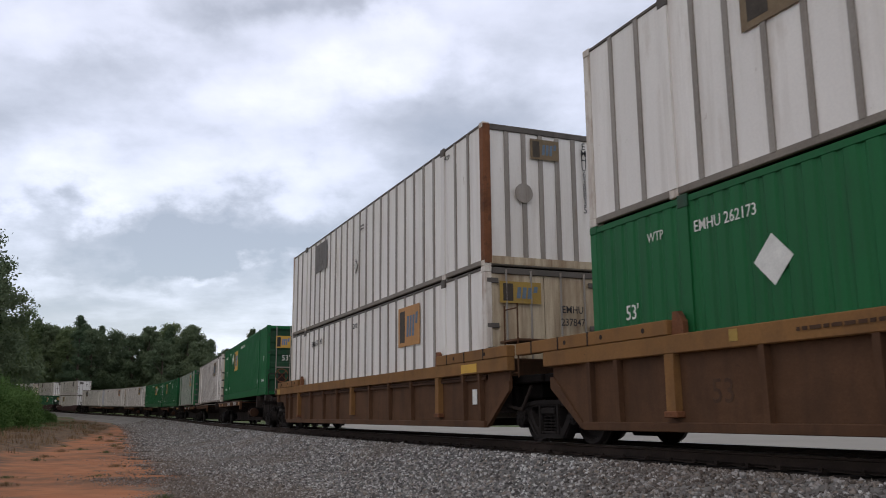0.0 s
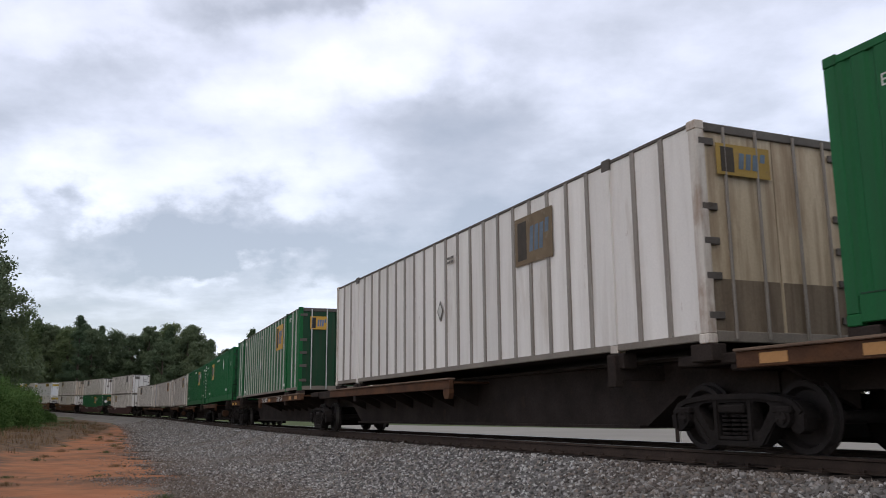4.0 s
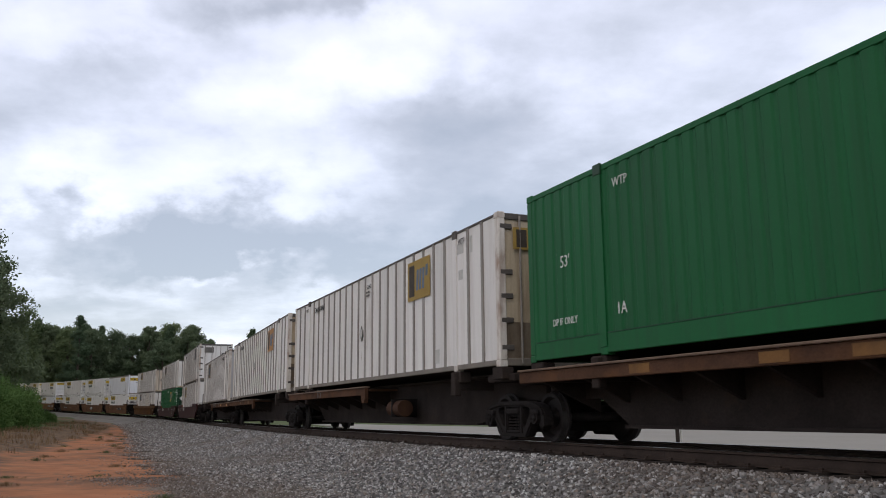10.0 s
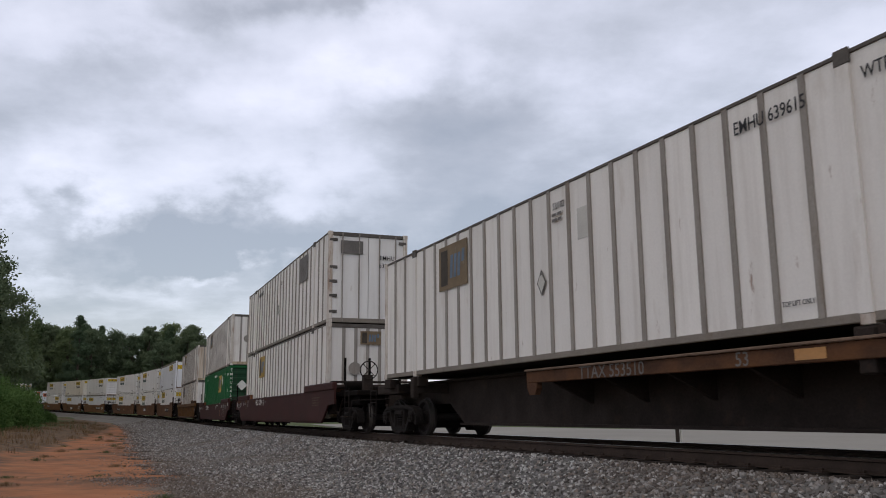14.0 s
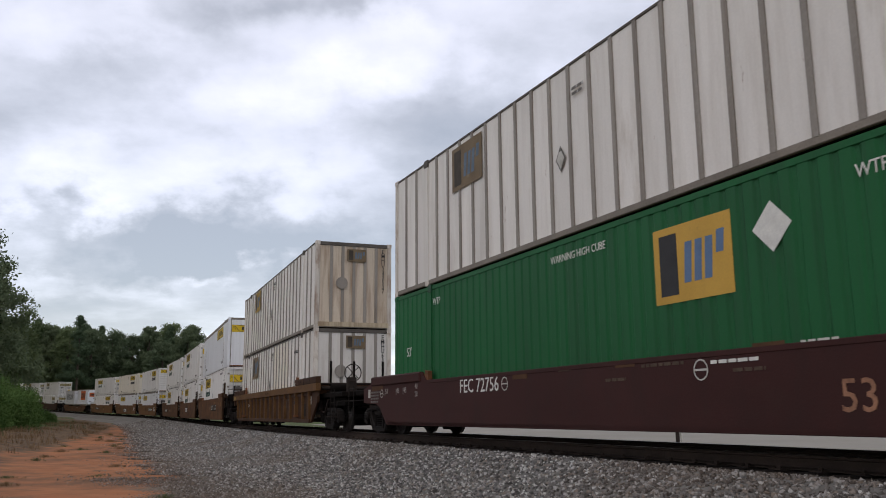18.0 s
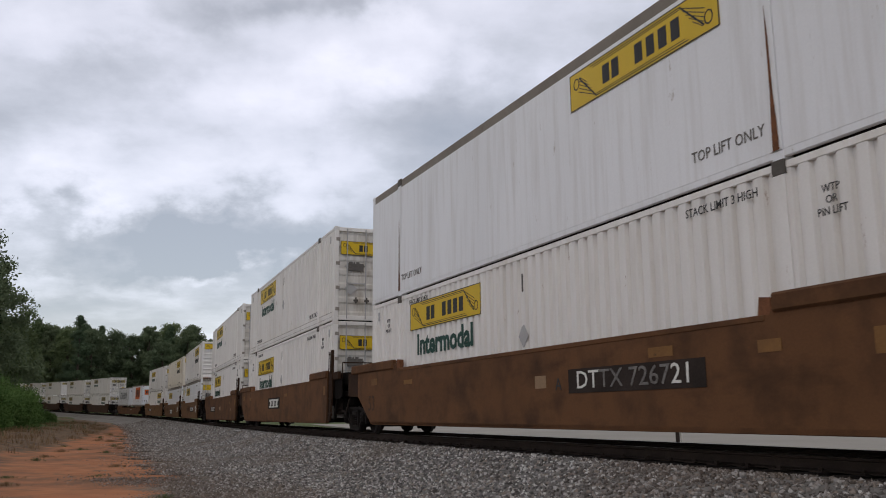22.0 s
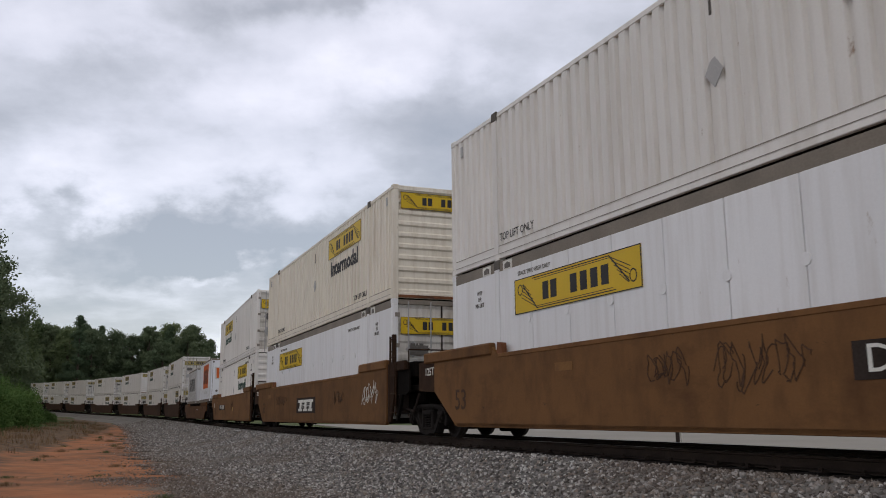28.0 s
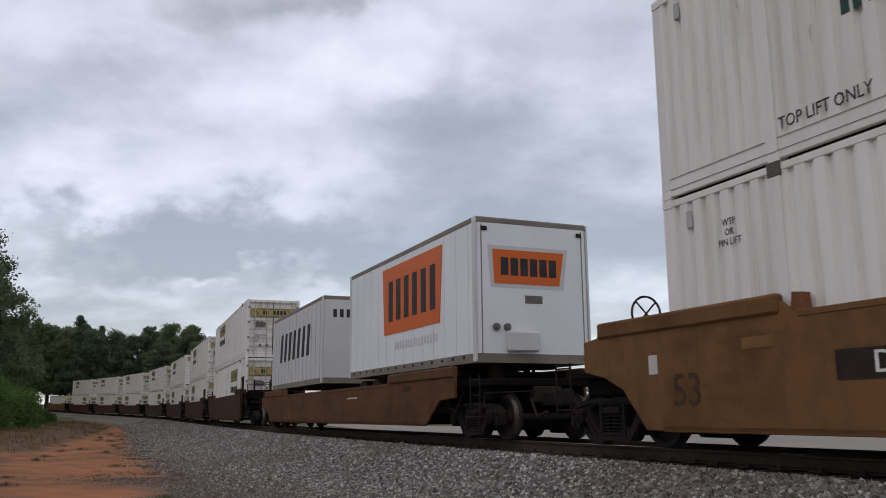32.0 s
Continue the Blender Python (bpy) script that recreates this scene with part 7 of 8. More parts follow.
def pine_template(seed, h, spread, count, size, bare=0.3):
    rng = np.random.default_rng(seed)
    cs, rs = [], []
    g = Geo().tube((0, 0, -1.0), (0, 0, h * 0.96), h * 0.016, 10, h * 0.004)
    n = 34
    for i in range(n):
        t = bare + (0.99 - bare) * (i + rng.random()) / n
        rad = spread * (1.02 - t) / (1.02 - bare) * (0.55 + 0.6 * rng.random()) + 0.15
        a = rng.random() * 6.283
        tip = (rad * math.cos(a), rad * math.sin(a), h * t + 0.12 * rad)
        g.tube((0, 0, h * t - 0.25 * rad), tip, 0.05, 5, 0.015)
        for k in (0.55, 1.0):
            cs.append((tip[0] * k, tip[1] * k, tip[2] + rng.normal() * 0.2))
            rs.append(spread * (0.17 + 0.12 * rng.random()) * (1.25 - 0.6 * t))
    return g.mesh("trunk", M_BARK), leaves(rng, cs, rs, count, size, 0.75, "crown", M_PINE)


def place_tree(tpl, x, y, z, sc, rot, name, label, group="line of trees"):
    ob = thing(name, label, "tree", group)
    ob.matrix_basis = pose(x, y, z, 0, 0, rot)
    for nm, me in zip(("trunk", "crown"), tpl):
        o = new(nm, me)
        o.parent = ob
        o.scale = (sc, sc, sc)
    return ob


BROADS = [broad_template(11 + i, 20, 6.2 + i * 0.5, 21000, 0.205, (M_LEAF, M_LEAF2, M_LEAF)[i]) for i in range(3)]
PINES = [pine_template(31 + i, 20, 3.6 + 0.4 * i, 17000, 0.165, 0.25 + 0.12 * i) for i in range(3)]


def at_view(px, dist):
    """A place in the plan in the direction of a share of the view's width (0 left, 1 right)."""
    u = (px - 0.5) * 2 * math.tan(radians(54.73 / 2)) / math.cos(radians(10.9))
    a = math.atan(u)
    return dist * math.sin(a), dist * math.cos(a)
# ------------------------------------------------------------------ the train, from the first car to the last
LOW, MID, DECK = 0.383, 3.279, 1.324
ORANGE_L = "ochre-orange ribbed well car carrying stacked containers"
BROWN_L = "brown smooth-sided well car carrying stacked containers"
MAROON_L = "maroon smooth-sided well car carrying stacked containers"

EL, ER = -3.9, 4.05   # where the gold signs stand
YL, YR = -3.52, 3.45  # where the yellow boards stand

# a two-unit ribbed car
well_car(209.98, M_ORANGE, 8.2, (1.77, 1.77), "ribbed", ORANGE_L, lead_truck="none", trail_truck=False, m_sill=M_YSILL, marks=[mark("53", -5.25, 0.72, 0.3, M_STENCIL, -1.393), small_bars(-3.1, 1.32, 1.7, 1, M_STENCIL), patch(-4.9, 1.36, 0.14, 0.14, M_GOLDF, -1.50, "patch_of_paint")])
green_box(209.98, LOW, "doors", 2.9, -4.4, "EMHU 262173", [("EMHU 262173", -5.15, 2.43, 0.17), ("WTP", -6.5, 2.46, 0.15), ("53'", -7.1, 1.48, 0.24)], dia_z=1.8)
ribbed_box(209.98, MID, "front", sign=(EL, 2.18, 1.4), sign_mat=M_FADED)
well_car(190.27, M_ORANGE, 8.2, (1.77, 2.9), "ribbed", ORANGE_L, lead_truck="shared", trail_truck="own", m_sill=M_YSILL, inner=True, marks=[patch(7.75, 0.8, 0.2, 0.28, M_LETTER, -1.40, "notice"), patch(7.7, 1.33, 0.7, 0.16, M_GOLD, -1.50, "patch_of_paint")])
ribbed_box(190.27, LOW, "doors", sign=(ER - 0.1, 2.13, 1.4), sign_mat=M_GOLDO, number="EMHU237847", plac=False, stained=1, marks=[("EMHU", -4.85, 2.36, 0.17), ("237", -4.4, 2.38, 0.17), ("842", -3.92, 2.39, 0.17), ("53/102", -0.28, 2.52, 0.14)])
ribbed_box(190.27, MID, "front", sign=(EL - 0.2, 2.25, 1.4), sign_mat=M_FADEG, rust=True, number="EMHU638835", label="white ribbed container with a rusted corner post", marks=[("WTP", 6.3, 2.62, 0.12)])

# flat cars
TB, TE, TF = 2.1, 1.76, 1.78
flat_car(168.9, tank=TB, marks=[mark("2-28 / 1-57", -4.3, 1.08, 0.17, y=-1.415), mark("TTRX 360719", -1.6, 1.08, 0.17, y=-1.415)], span=(-9.6, 0.6), front=7.55, r=-10.0, first=True)
green_box(168.9, DECK, "doors", -2.65, -4.05, "EMHU 646537", [("EMHU 646537", -6.9, 2.4, 0.15), ("53'", 7.2, 1.54, 0.22), ("53'", -6.75, 1.52, 0.22), ("WTP", -5.2, 2.5, 0.16), ("WTP", 5.8, 2.52, 0.16), ("DP IF ONLY", 7.15, 0.62, 0.13), ("DP IF ONLY", -6.9, 0.62, 0.13), ("1A", 5.5, 0.64, 0.2), ("1A", -5.3, 0.64, 0.2), ("WARNING HIGH CUBE", 0.05, 2.57, 0.14)])
flat_car(150.7, refl=(), front=8.15, r=-10.4)
ribbed_box(150.7, DECK, "doors", sign=(3.8, 2.15, 1.3), sign_mat=M_FADED, stained=True, label="dirty white ribbed container with brown-stained doors")
flat_car(129.73, [mark("2-28 / 1-57", 5.2, 1.08, 0.19, y=-1.415), mark("TTRX 360719", 1.75, 1.08, 0.17, y=-1.415)], span=(0.1, 9.2), refl=(2.9, 7.3, 8.33), front=10.45, own_rear=-7.5, r=-9.0, tail=(-8.9, -6.0))
ribbed_box(129.73, DECK, "doors", skin=M_GREEN, post=M_PALE, rib_at=(-7.1, -6.43, -5.21, -4.62, -4.04, -3.46, -2.88, -2.28, -1.68, -1.08, -0.47, 0.13, 0.74, 1.35, 1.97, 2.6, 3.21, 3.88, 4.55, 5.17, 6.85, 7.5), patches=[(-4.91, 0.27, 0.42, 0.1), (5.4, 0.27, 0.42, 0.1)], sign=(4.25, 2.14, 1.45), sign_mat=M_GOLD, label="green container with pale upright posts and gold sign", marks=[("WTP", 6.45, 2.58, 0.16), ("53/102", -0.16, 2.5, 0.13), ("WTP", -6.1, 2.6, 0.14), ("EMHU", -4.93, 2.55, 0.17)], wide=0.11, group="green ribbed container")
flat_car(111.15, tank=TE, refl=(), front=7.3, r=-9.1, first=True)
green_box(111.15, DECK, "doors", -3.35, 3.2, "EMHU 644985", [("TOP LIFT ONLY", 5.1, 0.63, 0.15), ("TOP LIFT ONLY", -5.2, 0.62, 0.13), ("53'", 7.05, 2.02, 0.22), ("53'", -7.2, 2.0, 0.22), ("EMHU 644985", -7.05, 2.45, 0.15), ("WTP", 5.7, 2.49, 0.16), ("WARNING HIGH CUBE", 0.05, 2.57, 0.14)], warn=True)
flat_car(93.8, [patch(x, 1.08, 0.45, 0.13, M_YSILL, -1.414) for x in (-4.9, -2.45, -1.18)], refl=(), front=8.2, r=-8.8)
green_box(93.8, DECK, "front", 2.95, 4.35, "", [("EMHU 646495", 7.15, 2.45, 0.15), ("53'", 7.1, 1.53, 0.22), ("DP IF ONLY", 7.1, 0.6, 0.13), ("WTP", 5.73, 2.53, 0.16), ("1A", 5.5, 0.64, 0.2), ("53'", -6.9, 1.56, 0.22), ("WTP", -5.32, 2.51, 0.16), ("1A", -5.4, 0.64, 0.2), ("DP IF ONLY", -6.95, 0.6, 0.13), ("WARNING HIGH CUBE", 0.05, 2.57, 0.12)], v_number="EMHU646495")
flat_car(76.6, [mark("TTX", -4.2, 1.08, 0.19, M_FADEG, y=-1.415)], tank=TF, refl=(), front=8.1, r=-9.1)
ribbed_box(76.6, DECK, "doors", sign=(4.0, 2.2, 1.38), sign_mat=M_GOLDF, stained=True, label="dirty white ribbed container with brown-stained doors", patches=[(6.3, 2.5, 0.3, 0.22), (6.75, 2.5, 0.26, 0.34), (6.3, 1.95, 0.2, 0.2), (5.0, 0.37, 0.3, 0.3)], marks=[("WTP", 6.4, 2.62, 0.13), ("WTP", -6.3, 2.6, 0.13), ("EMHU 830865", -4.72, 2.5, 0.18), ("53/102", 0.36, 2.52, 0.12)])
flat_car(59.27, [patch(-3.8, 1.08, 0.55, 0.12, M_ORANGED, -1.414, "patch_of_paint"), patch(-1.0, 1.08, 0.6, 0.14, M_ORANGED, -1.414, "patch_of_paint")], refl=(), front=8.1, r=-9.5)
ribbed_box(59.27, DECK, "doors", sign=(4.1, 2.2, 1.35), sign_mat=M_GOLDO, stained=2, patches=[(-5.55, 0.6, 0.2, 0.8), (-5.1, 0.42, 0.4, 0.1)], marks=[("EMHU 243381", -4.75, 2.5, 0.18)])
flat_car(40.65, [mark("TTAX 553510", 1.75, 1.075, 0.2, M_FADEG, y=-1.415), mark("53", 4.4, 1.075, 0.17, M_FADEG, y=-1.415)], span=(-0.7, 9.4), refl=(5.4, 8.6), front=8.95, own_rear=-7.6, r=-9.0)
ribbed_box(40.65, DECK, "front", sign=(EL, 2.2, 1.42), sign_mat=M_FADED, plain_end=True, label="white ribbed container with a plain grey front end", marks=[("EMHU 639615", 4.98, 2.52, 0.17), ("53/102", 0.34, 2.52, 0.12), ("WTP", 6.45, 2.55, 0.15), ("TOP LIFT ONLY", 5.2, 0.32, 0.06)], patches=[(1.03, 2.1, 0.36, 0.5)])

# single well cars
well_car(19.25, M_MAROON, 8.2, (3.0, 3.0), "maroon", MAROON_L, "own", "own", marks=[mark("FEC 72091", -3.05, 1.02, 0.27), ring(-1.97, 1.0, 0.12), patch(-4.35, 1.12, 0.45, 0.12, M_ORANGE), patch(-1.45, 1.15, 0.5, 0.12, M_ORANGE), small_bars(-1.4, 1.0, 0.62, 1, M_FADEG), patch(-8.75, 1.13, 0.8, 0.13, M_ORANGE), small_bars(-8.85, 1.0, 0.75, 4, M_FADEG), patch(-9.35, 1.0, 0.15, 0.2, M_PALE), ring(-8.42, 0.98, 0.1), mark("|53", -8.1, 1.0, 0.13, M_WORNP), mark("|48", -7.35, 1.0, 0.13, M_WORNP), mark("|45", -6.9, 1.0, 0.13, M_WORNP), patch(-6.65, 1.13, 0.55, 0.12, M_ORANGE), small_bars(-6.55, 1.0, 0.45, 4, M_FAINT), mark("|40\n|20", -6.05, 1.0, 0.12, M_WORNP), small_bars(-5.5, 1.1, 0.7, 1, M_FAINT), small_bars(7.6, 0.98, 1.1, 4, M_FAINT)])
ribbed_box(19.25, LOW, "front", sign=(-3.75, 2.15, 1.35), sign_mat=M_GOLDF, plac=False)
ribbed_box(19.25, MID, "doors", sign=(4.4, 2.25, 1.35), sign_mat=M_FADEG, number="EMHU639452", marks=[("EMHU 639452", -4.47, 2.5, 0.18)])
well_car(-4.45, M_MAROON, 8.2, (3.2, 3.2), "maroon", MAROON_L, "own", "own", marks=[mark("FEC 72756", -3.1, 1.0, 0.27), ring(-2.05, 1.0, 0.12), mark("53", 5.3, 0.62, 0.34, M_FADEO), small_bars(1.38, 0.92, 0.7, 1, M_FAINT), ring(3.05, 0.99, 0.13), small_bars(3.78, 1.05, 1.1, 1, M_LETTER), small_bars(3.9, 0.94, 0.6, 1, M_FAINT), patch(1.5, 1.15, 0.45, 0.1, M_ORANGE), patch(4.17, 1.19, 0.48, 0.1, M_ORANGE), mark("53", 7.2, 1.0, 0.15), mark("48", 6.5, 1.0, 0.14), mark("45", 6.1, 1.0, 0.14), mark("|53", -8.1, 1.02, 0.13, M_WORNP), mark("|48", -7.35, 1.02, 0.13, M_WORNP), mark("|45", -6.9, 1.02, 0.13, M_WORNP), mark("40\n20", -6.2, 1.0, 0.12, M_WORNP), patch(-1.5, 1.12, 0.5, 0.12, M_ORANGE), patch(8.2, 1.2, 1.1, 0.14, M_ORANGE), patch(-8.75, 1.13, 0.8, 0.13, M_ORANGE), small_bars(8.2, 1.02, 1.0, 3, M_FADEG), small_bars(-8.85, 1.0, 0.75, 4, M_FADEG), patch(-9.35, 1.0, 0.15, 0.2, M_PALE), ring(-8.42, 0.98, 0.1), patch(9.3, 1.12, 0.22, 0.2, M_PALE), frame_mark(7.0, 0.62), small_bars(2.33, 1.15, 0.9, 2, M_FAINT), small_bars(4.88, 1.18, 0.5, 1), small_bars(0.0, 1.12, 0.5, 1, M_FAINT)])
green_box(-4.45, LOW, "front", 2.75, 4.15, "", [("EMHU 643791", 7.1, 2.42, 0.15), ("53'", 6.97, 1.5, 0.22), ("53'", -7.14, 1.5, 0.24), ("WTP", 5.53, 2.5, 0.17), ("WTP", -5.53, 2.5, 0.17), ("WARNING HIGH CUBE", 0.07, 2.57, 0.14)], v_number="EMHU643791")
ribbed_box(-4.45, MID, "front", sign=(EL, 2.25, 1.42), sign_mat=M_FADED, number="EMHU639121")
well_car(-28.2, M_DBROWN, 8.2, (3.2, 3.2), "ribbed", "dark brown ribbed well car with an ochre sill, carrying stacked containers", "own", "own", m_sill=M_ORANGED, inner=True, m_shoulder=M_DBROWN, ribs=tuple(round(-0.1 + 1.03 * i, 2) for i in range(-8, 9)), marks=[mark("DTTX", -5.55, 0.92, 0.17, M_WORNL, -1.395), mark("657226", -4.75, 0.92, 0.17, M_LETTER, -1.395), mark("DTTX 6572", 0.35, 1.34, 0.12, M_STENCIL, -1.50), mark("20\n40", 6.1, 0.98, 0.13, M_INK, -1.51), patch(7.2, 0.65, 0.5, 0.4, M_DARK, -1.395, "plate"), faint_device(4.1, 0.9, 1.4, 0.34), patch(8.2, 0.95, 0.16, 0.25, M_PALE, -1.4, "notice")])
ribbed_box(-28.2, LOW, "front", sign=(EL - 0.08, 2.2, 1.42), sign_mat=M_FADED, number="EMHU636559", label="white ribbed container with a band of cream panels", cream=True, marks=[("EMHU 636559", 5.2, 2.3, 0.11), ("53/102", 0.39, 2.5, 0.12)])
ribbed_box(-28.2, MID, "front", sign=(EL, 2.3, 1.36), sign_mat=M_GOLDF, number="EMHU242537", label="white ribbed container with a rust-streaked front end", end_mat=M_ENDW, marks=[("53/102", 0.39, 2.52, 0.12)])

# a three-unit brown car
WORDS = [("TOP LIFT ONLY", -5.3, 0.42, 0.15), ("TOP LIFT ONLY", 5.25, 0.42, 0.15)]
LIMIT = [("STACK LIMIT 3 HIGH", 5.05, 2.62, 0.115), ("STACK LIMIT 3 HIGH", -4.9, 2.66, 0.1), ("WTP\nOR\nPIN LIFT", 6.72, 2.3, 0.09), ("WTP\nOR\nPIN LIFT", -6.85, 2.25, 0.09)]
TWO = [("STACK TWO HIGH ONLY", 4.7, 2.45, 0.08), ("STACK TWO HIGH ONLY", -4.7, 2.53, 0.08), ("WTP\nOR\nPIN LIFT", 6.8, 2.26, 0.085), ("WTP\nOR\nPIN LIFT", -6.8, 2.26, 0.085)]
well_car(-52.06, M_BROWN_D, 8.2, (2.6, 1.66), "smooth", BROWN_L, "own", False, marks=[name_plate(3.3, 0.96, 3.1, 0.36, "DTTX 726721", worn=(2, 8, M_WORNL)), patch(4.0, 1.26, 0.5, 0.13, M_YSILL), patch(0.9, 0.98, 0.35, 0.2, M_PALEB), patch(7.4, 1.15, 0.3, 0.26, M_YSILL), patch(5.9, 1.2, 0.35, 0.14, M_YSILL), mark("53", -7.5, 0.74, 0.38, M_STENCIL), patch(-7.3, 1.28, 0.4, 0.16, M_YSILL), patch(-5.0, 1.2, 0.5, 0.1, M_YSILL), mark("A", 1.45, 0.92, 0.2, M_INK)])
pale_box(-52.06, LOW, "corr", "doors", (YL, 2.3, 3.7), True, LIMIT)
pale_box(-52.06, MID, "smooth", "front", (3.55, 2.3, 3.5), False, WORDS, label="smooth white container with a grey top rail")
well_car(-71.8, M_BROWN_D, 8.2, (1.64, 1.64), "smooth", BROWN_L, "shared", False, marks=[bars_plate(-0.3, 0.94, 2.4, 0.42), mark("53", -7.3, 0.74, 0.38, M_STENCIL), patch(-6.0, 1.2, 0.45, 0.13, M_YSILL), patch(-7.9, 1.25, 0.3, 0.2, M_YSILL), patch(2.0, 1.2, 0.4, 0.1, M_YSILL), patch(7.9, 1.2, 0.2, 0.25, M_YSILL)])
pale_box(-71.8, LOW, "corr", "doors", (YL, 2.12, 3.65), True, LIMIT)
pale_box(-71.8, MID, "corr", "doors", (YL, 2.36, 3.6), True, WORDS)
well_car(-91.35, M_BROWN_D, 8.2, (1.64, 2.7), "smooth", BROWN_L, "shared", "own", marks=[name_plate(-3.85, 0.88, 2.9, 0.32, "DTTX 726721"), mark("53", -7.3, 0.74, 0.38, M_STENCIL), patch(0.5, 0.9, 0.8, 0.2, M_PALEB), patch(5.4, 1.15, 0.35, 0.13, M_YSILL), patch(7.9, 1.15, 0.35, 0.28, M_YSILL), patch(6.0, 0.8, 0.18, 0.16, M_PALEB)])
pale_box(-91.35, LOW, "corr", "doors", (YL, 2.2, 3.75), True, LIMIT)
pale_box(-91.35, MID, "corr", "doors", (YL + 0.1, 2.36, 3.65), True, WORDS)
# the next three-unit brown car
well_car(-115.87, M_BROWN, 8.2, (2.7, 1.62), "smooth", BROWN_L, "own", False, marks=[name_plate(3.4, 0.97, 3.1, 0.38, "DTTX 732408"), scrawl(6.9, 0.98, 1.3, 0.55, M_LETTER, 4), scrawl(0.6, 1.0, 1.5, 0.55, M_STENCIL, 9), scrawl(-1.0, 1.05, 0.8, 0.4, M_STENCIL, 10), mark("53", -7.3, 0.74, 0.4, M_STENCIL), patch(2.9, 1.27, 0.5, 0.13, M_YSILL), patch(-3.5, 1.2, 0.5, 0.13, M_YSILL), mark("125T", -8.9, 1.36, 0.17, M_LETTER, -1.485)])
pale_box(-115.87, LOW, "panel", "doors", (YL, 2.12, 3.7), False, TWO)
pale_box(-115.87, MID, "corr", "front", (YR, 2.35, 3.5), True, WORDS, dark_word=True)
well_car(-135.49, M_BROWN, 8.2, (1.63, 1.63), "smooth", BROWN_L, "shared", False, marks=[bars_plate(-0.1, 0.8, 2.6, 0.5), scrawl(6.9, 1.0, 1.3, 0.55, M_LETTER, 14), mark("53", -7.3, 0.74, 0.4, M_STENCIL), scrawl(3.9, 0.95, 0.9, 0.4, M_STENCIL, 15), mark("125T", -8.9, 1.36, 0.17, M_LETTER, -1.485), patch(-6.2, 1.2, 0.5, 0.13, M_YSILL), scrawl(-4.0, 1.0, 1.8, 0.35, M_STENCIL, 16)])
pale_box(-135.49, LOW, "panel", "doors", (YL, 2.1, 3.75), False, TWO)
pale_box(-135.49, MID, "corr", "front", (YR + 0.05, 2.3, 3.5), True, WORDS, dark_word=True, skin=M_IVORY, label="cream-white corrugated container with a yellow name board")
well_car(-155.0, M_BROWN, 8.2, (1.63, 2.7), "smooth", BROWN_L, "shared", "own", marks=[name_plate(-3.7, 0.94, 3.1, 0.3, "DTTX 732408"), mark("53", -7.55, 0.74, 0.42, M_STENCIL), scrawl(1.2, 1.0, 0.9, 0.5, M_STENCIL, 22), patch(1.6, 0.82, 0.3, 0.2, M_GOLDF), patch(-6.3, 1.25, 0.5, 0.13, M_YSILL), patch(-8.2, 1.1, 0.18, 0.25, M_PALE)])
pale_box(-155.0, LOW, "corr", "front", (YR - 0.1, 2.28, 3.6), True, LIMIT[:1] + LIMIT[2:], small_lead=True)
pale_box(-155.0, MID, "corr", "doors", (YL, 2.2, 3.65), True, WORDS)
# trailers in a well, then more stacks
well_car(-179.2, M_BROWN_D, 8.2, (2.7, 2.7), "maroon", "brown well car carrying two short trailers", "own", "own", marks=[small_bars(3.0, 0.9, 1.2, 1), patch(7.2, 1.05, 0.5, 0.14, M_DBROWN)])
pup_trailer(-173.05, LOW)
pup_trailer(-184.4, LOW, grey=True)
for i, c in enumerate((-204.5, -226.0, -248.0, -270.3, -293.3, -313.8, -335.5)):
    well_car(c, M_DBROWN, 8.2, (2.0, 2.0), "smooth", "dark brown smooth-sided well car carrying stacked containers", "own", False)
    pale_box(c, LOW, "corr", "doors", (YL, 2.2, 3.0) if i % 3 else (YR, 2.2, 3.0), True, sign_mat=M_JDULL)
    pale_box(c, MID, "corr", "doors" if i != 2 else "front", (YL, 2.35, 3.0), True, sign_mat=M_JDULL)
well_car(-357.5, M_BROWN, 8.2, (2.0, 2.0), "smooth", BROWN_L, "own", "own")
pale_box(-357.5, LOW, "panel", "doors", None, False, label="plain white panelled container")


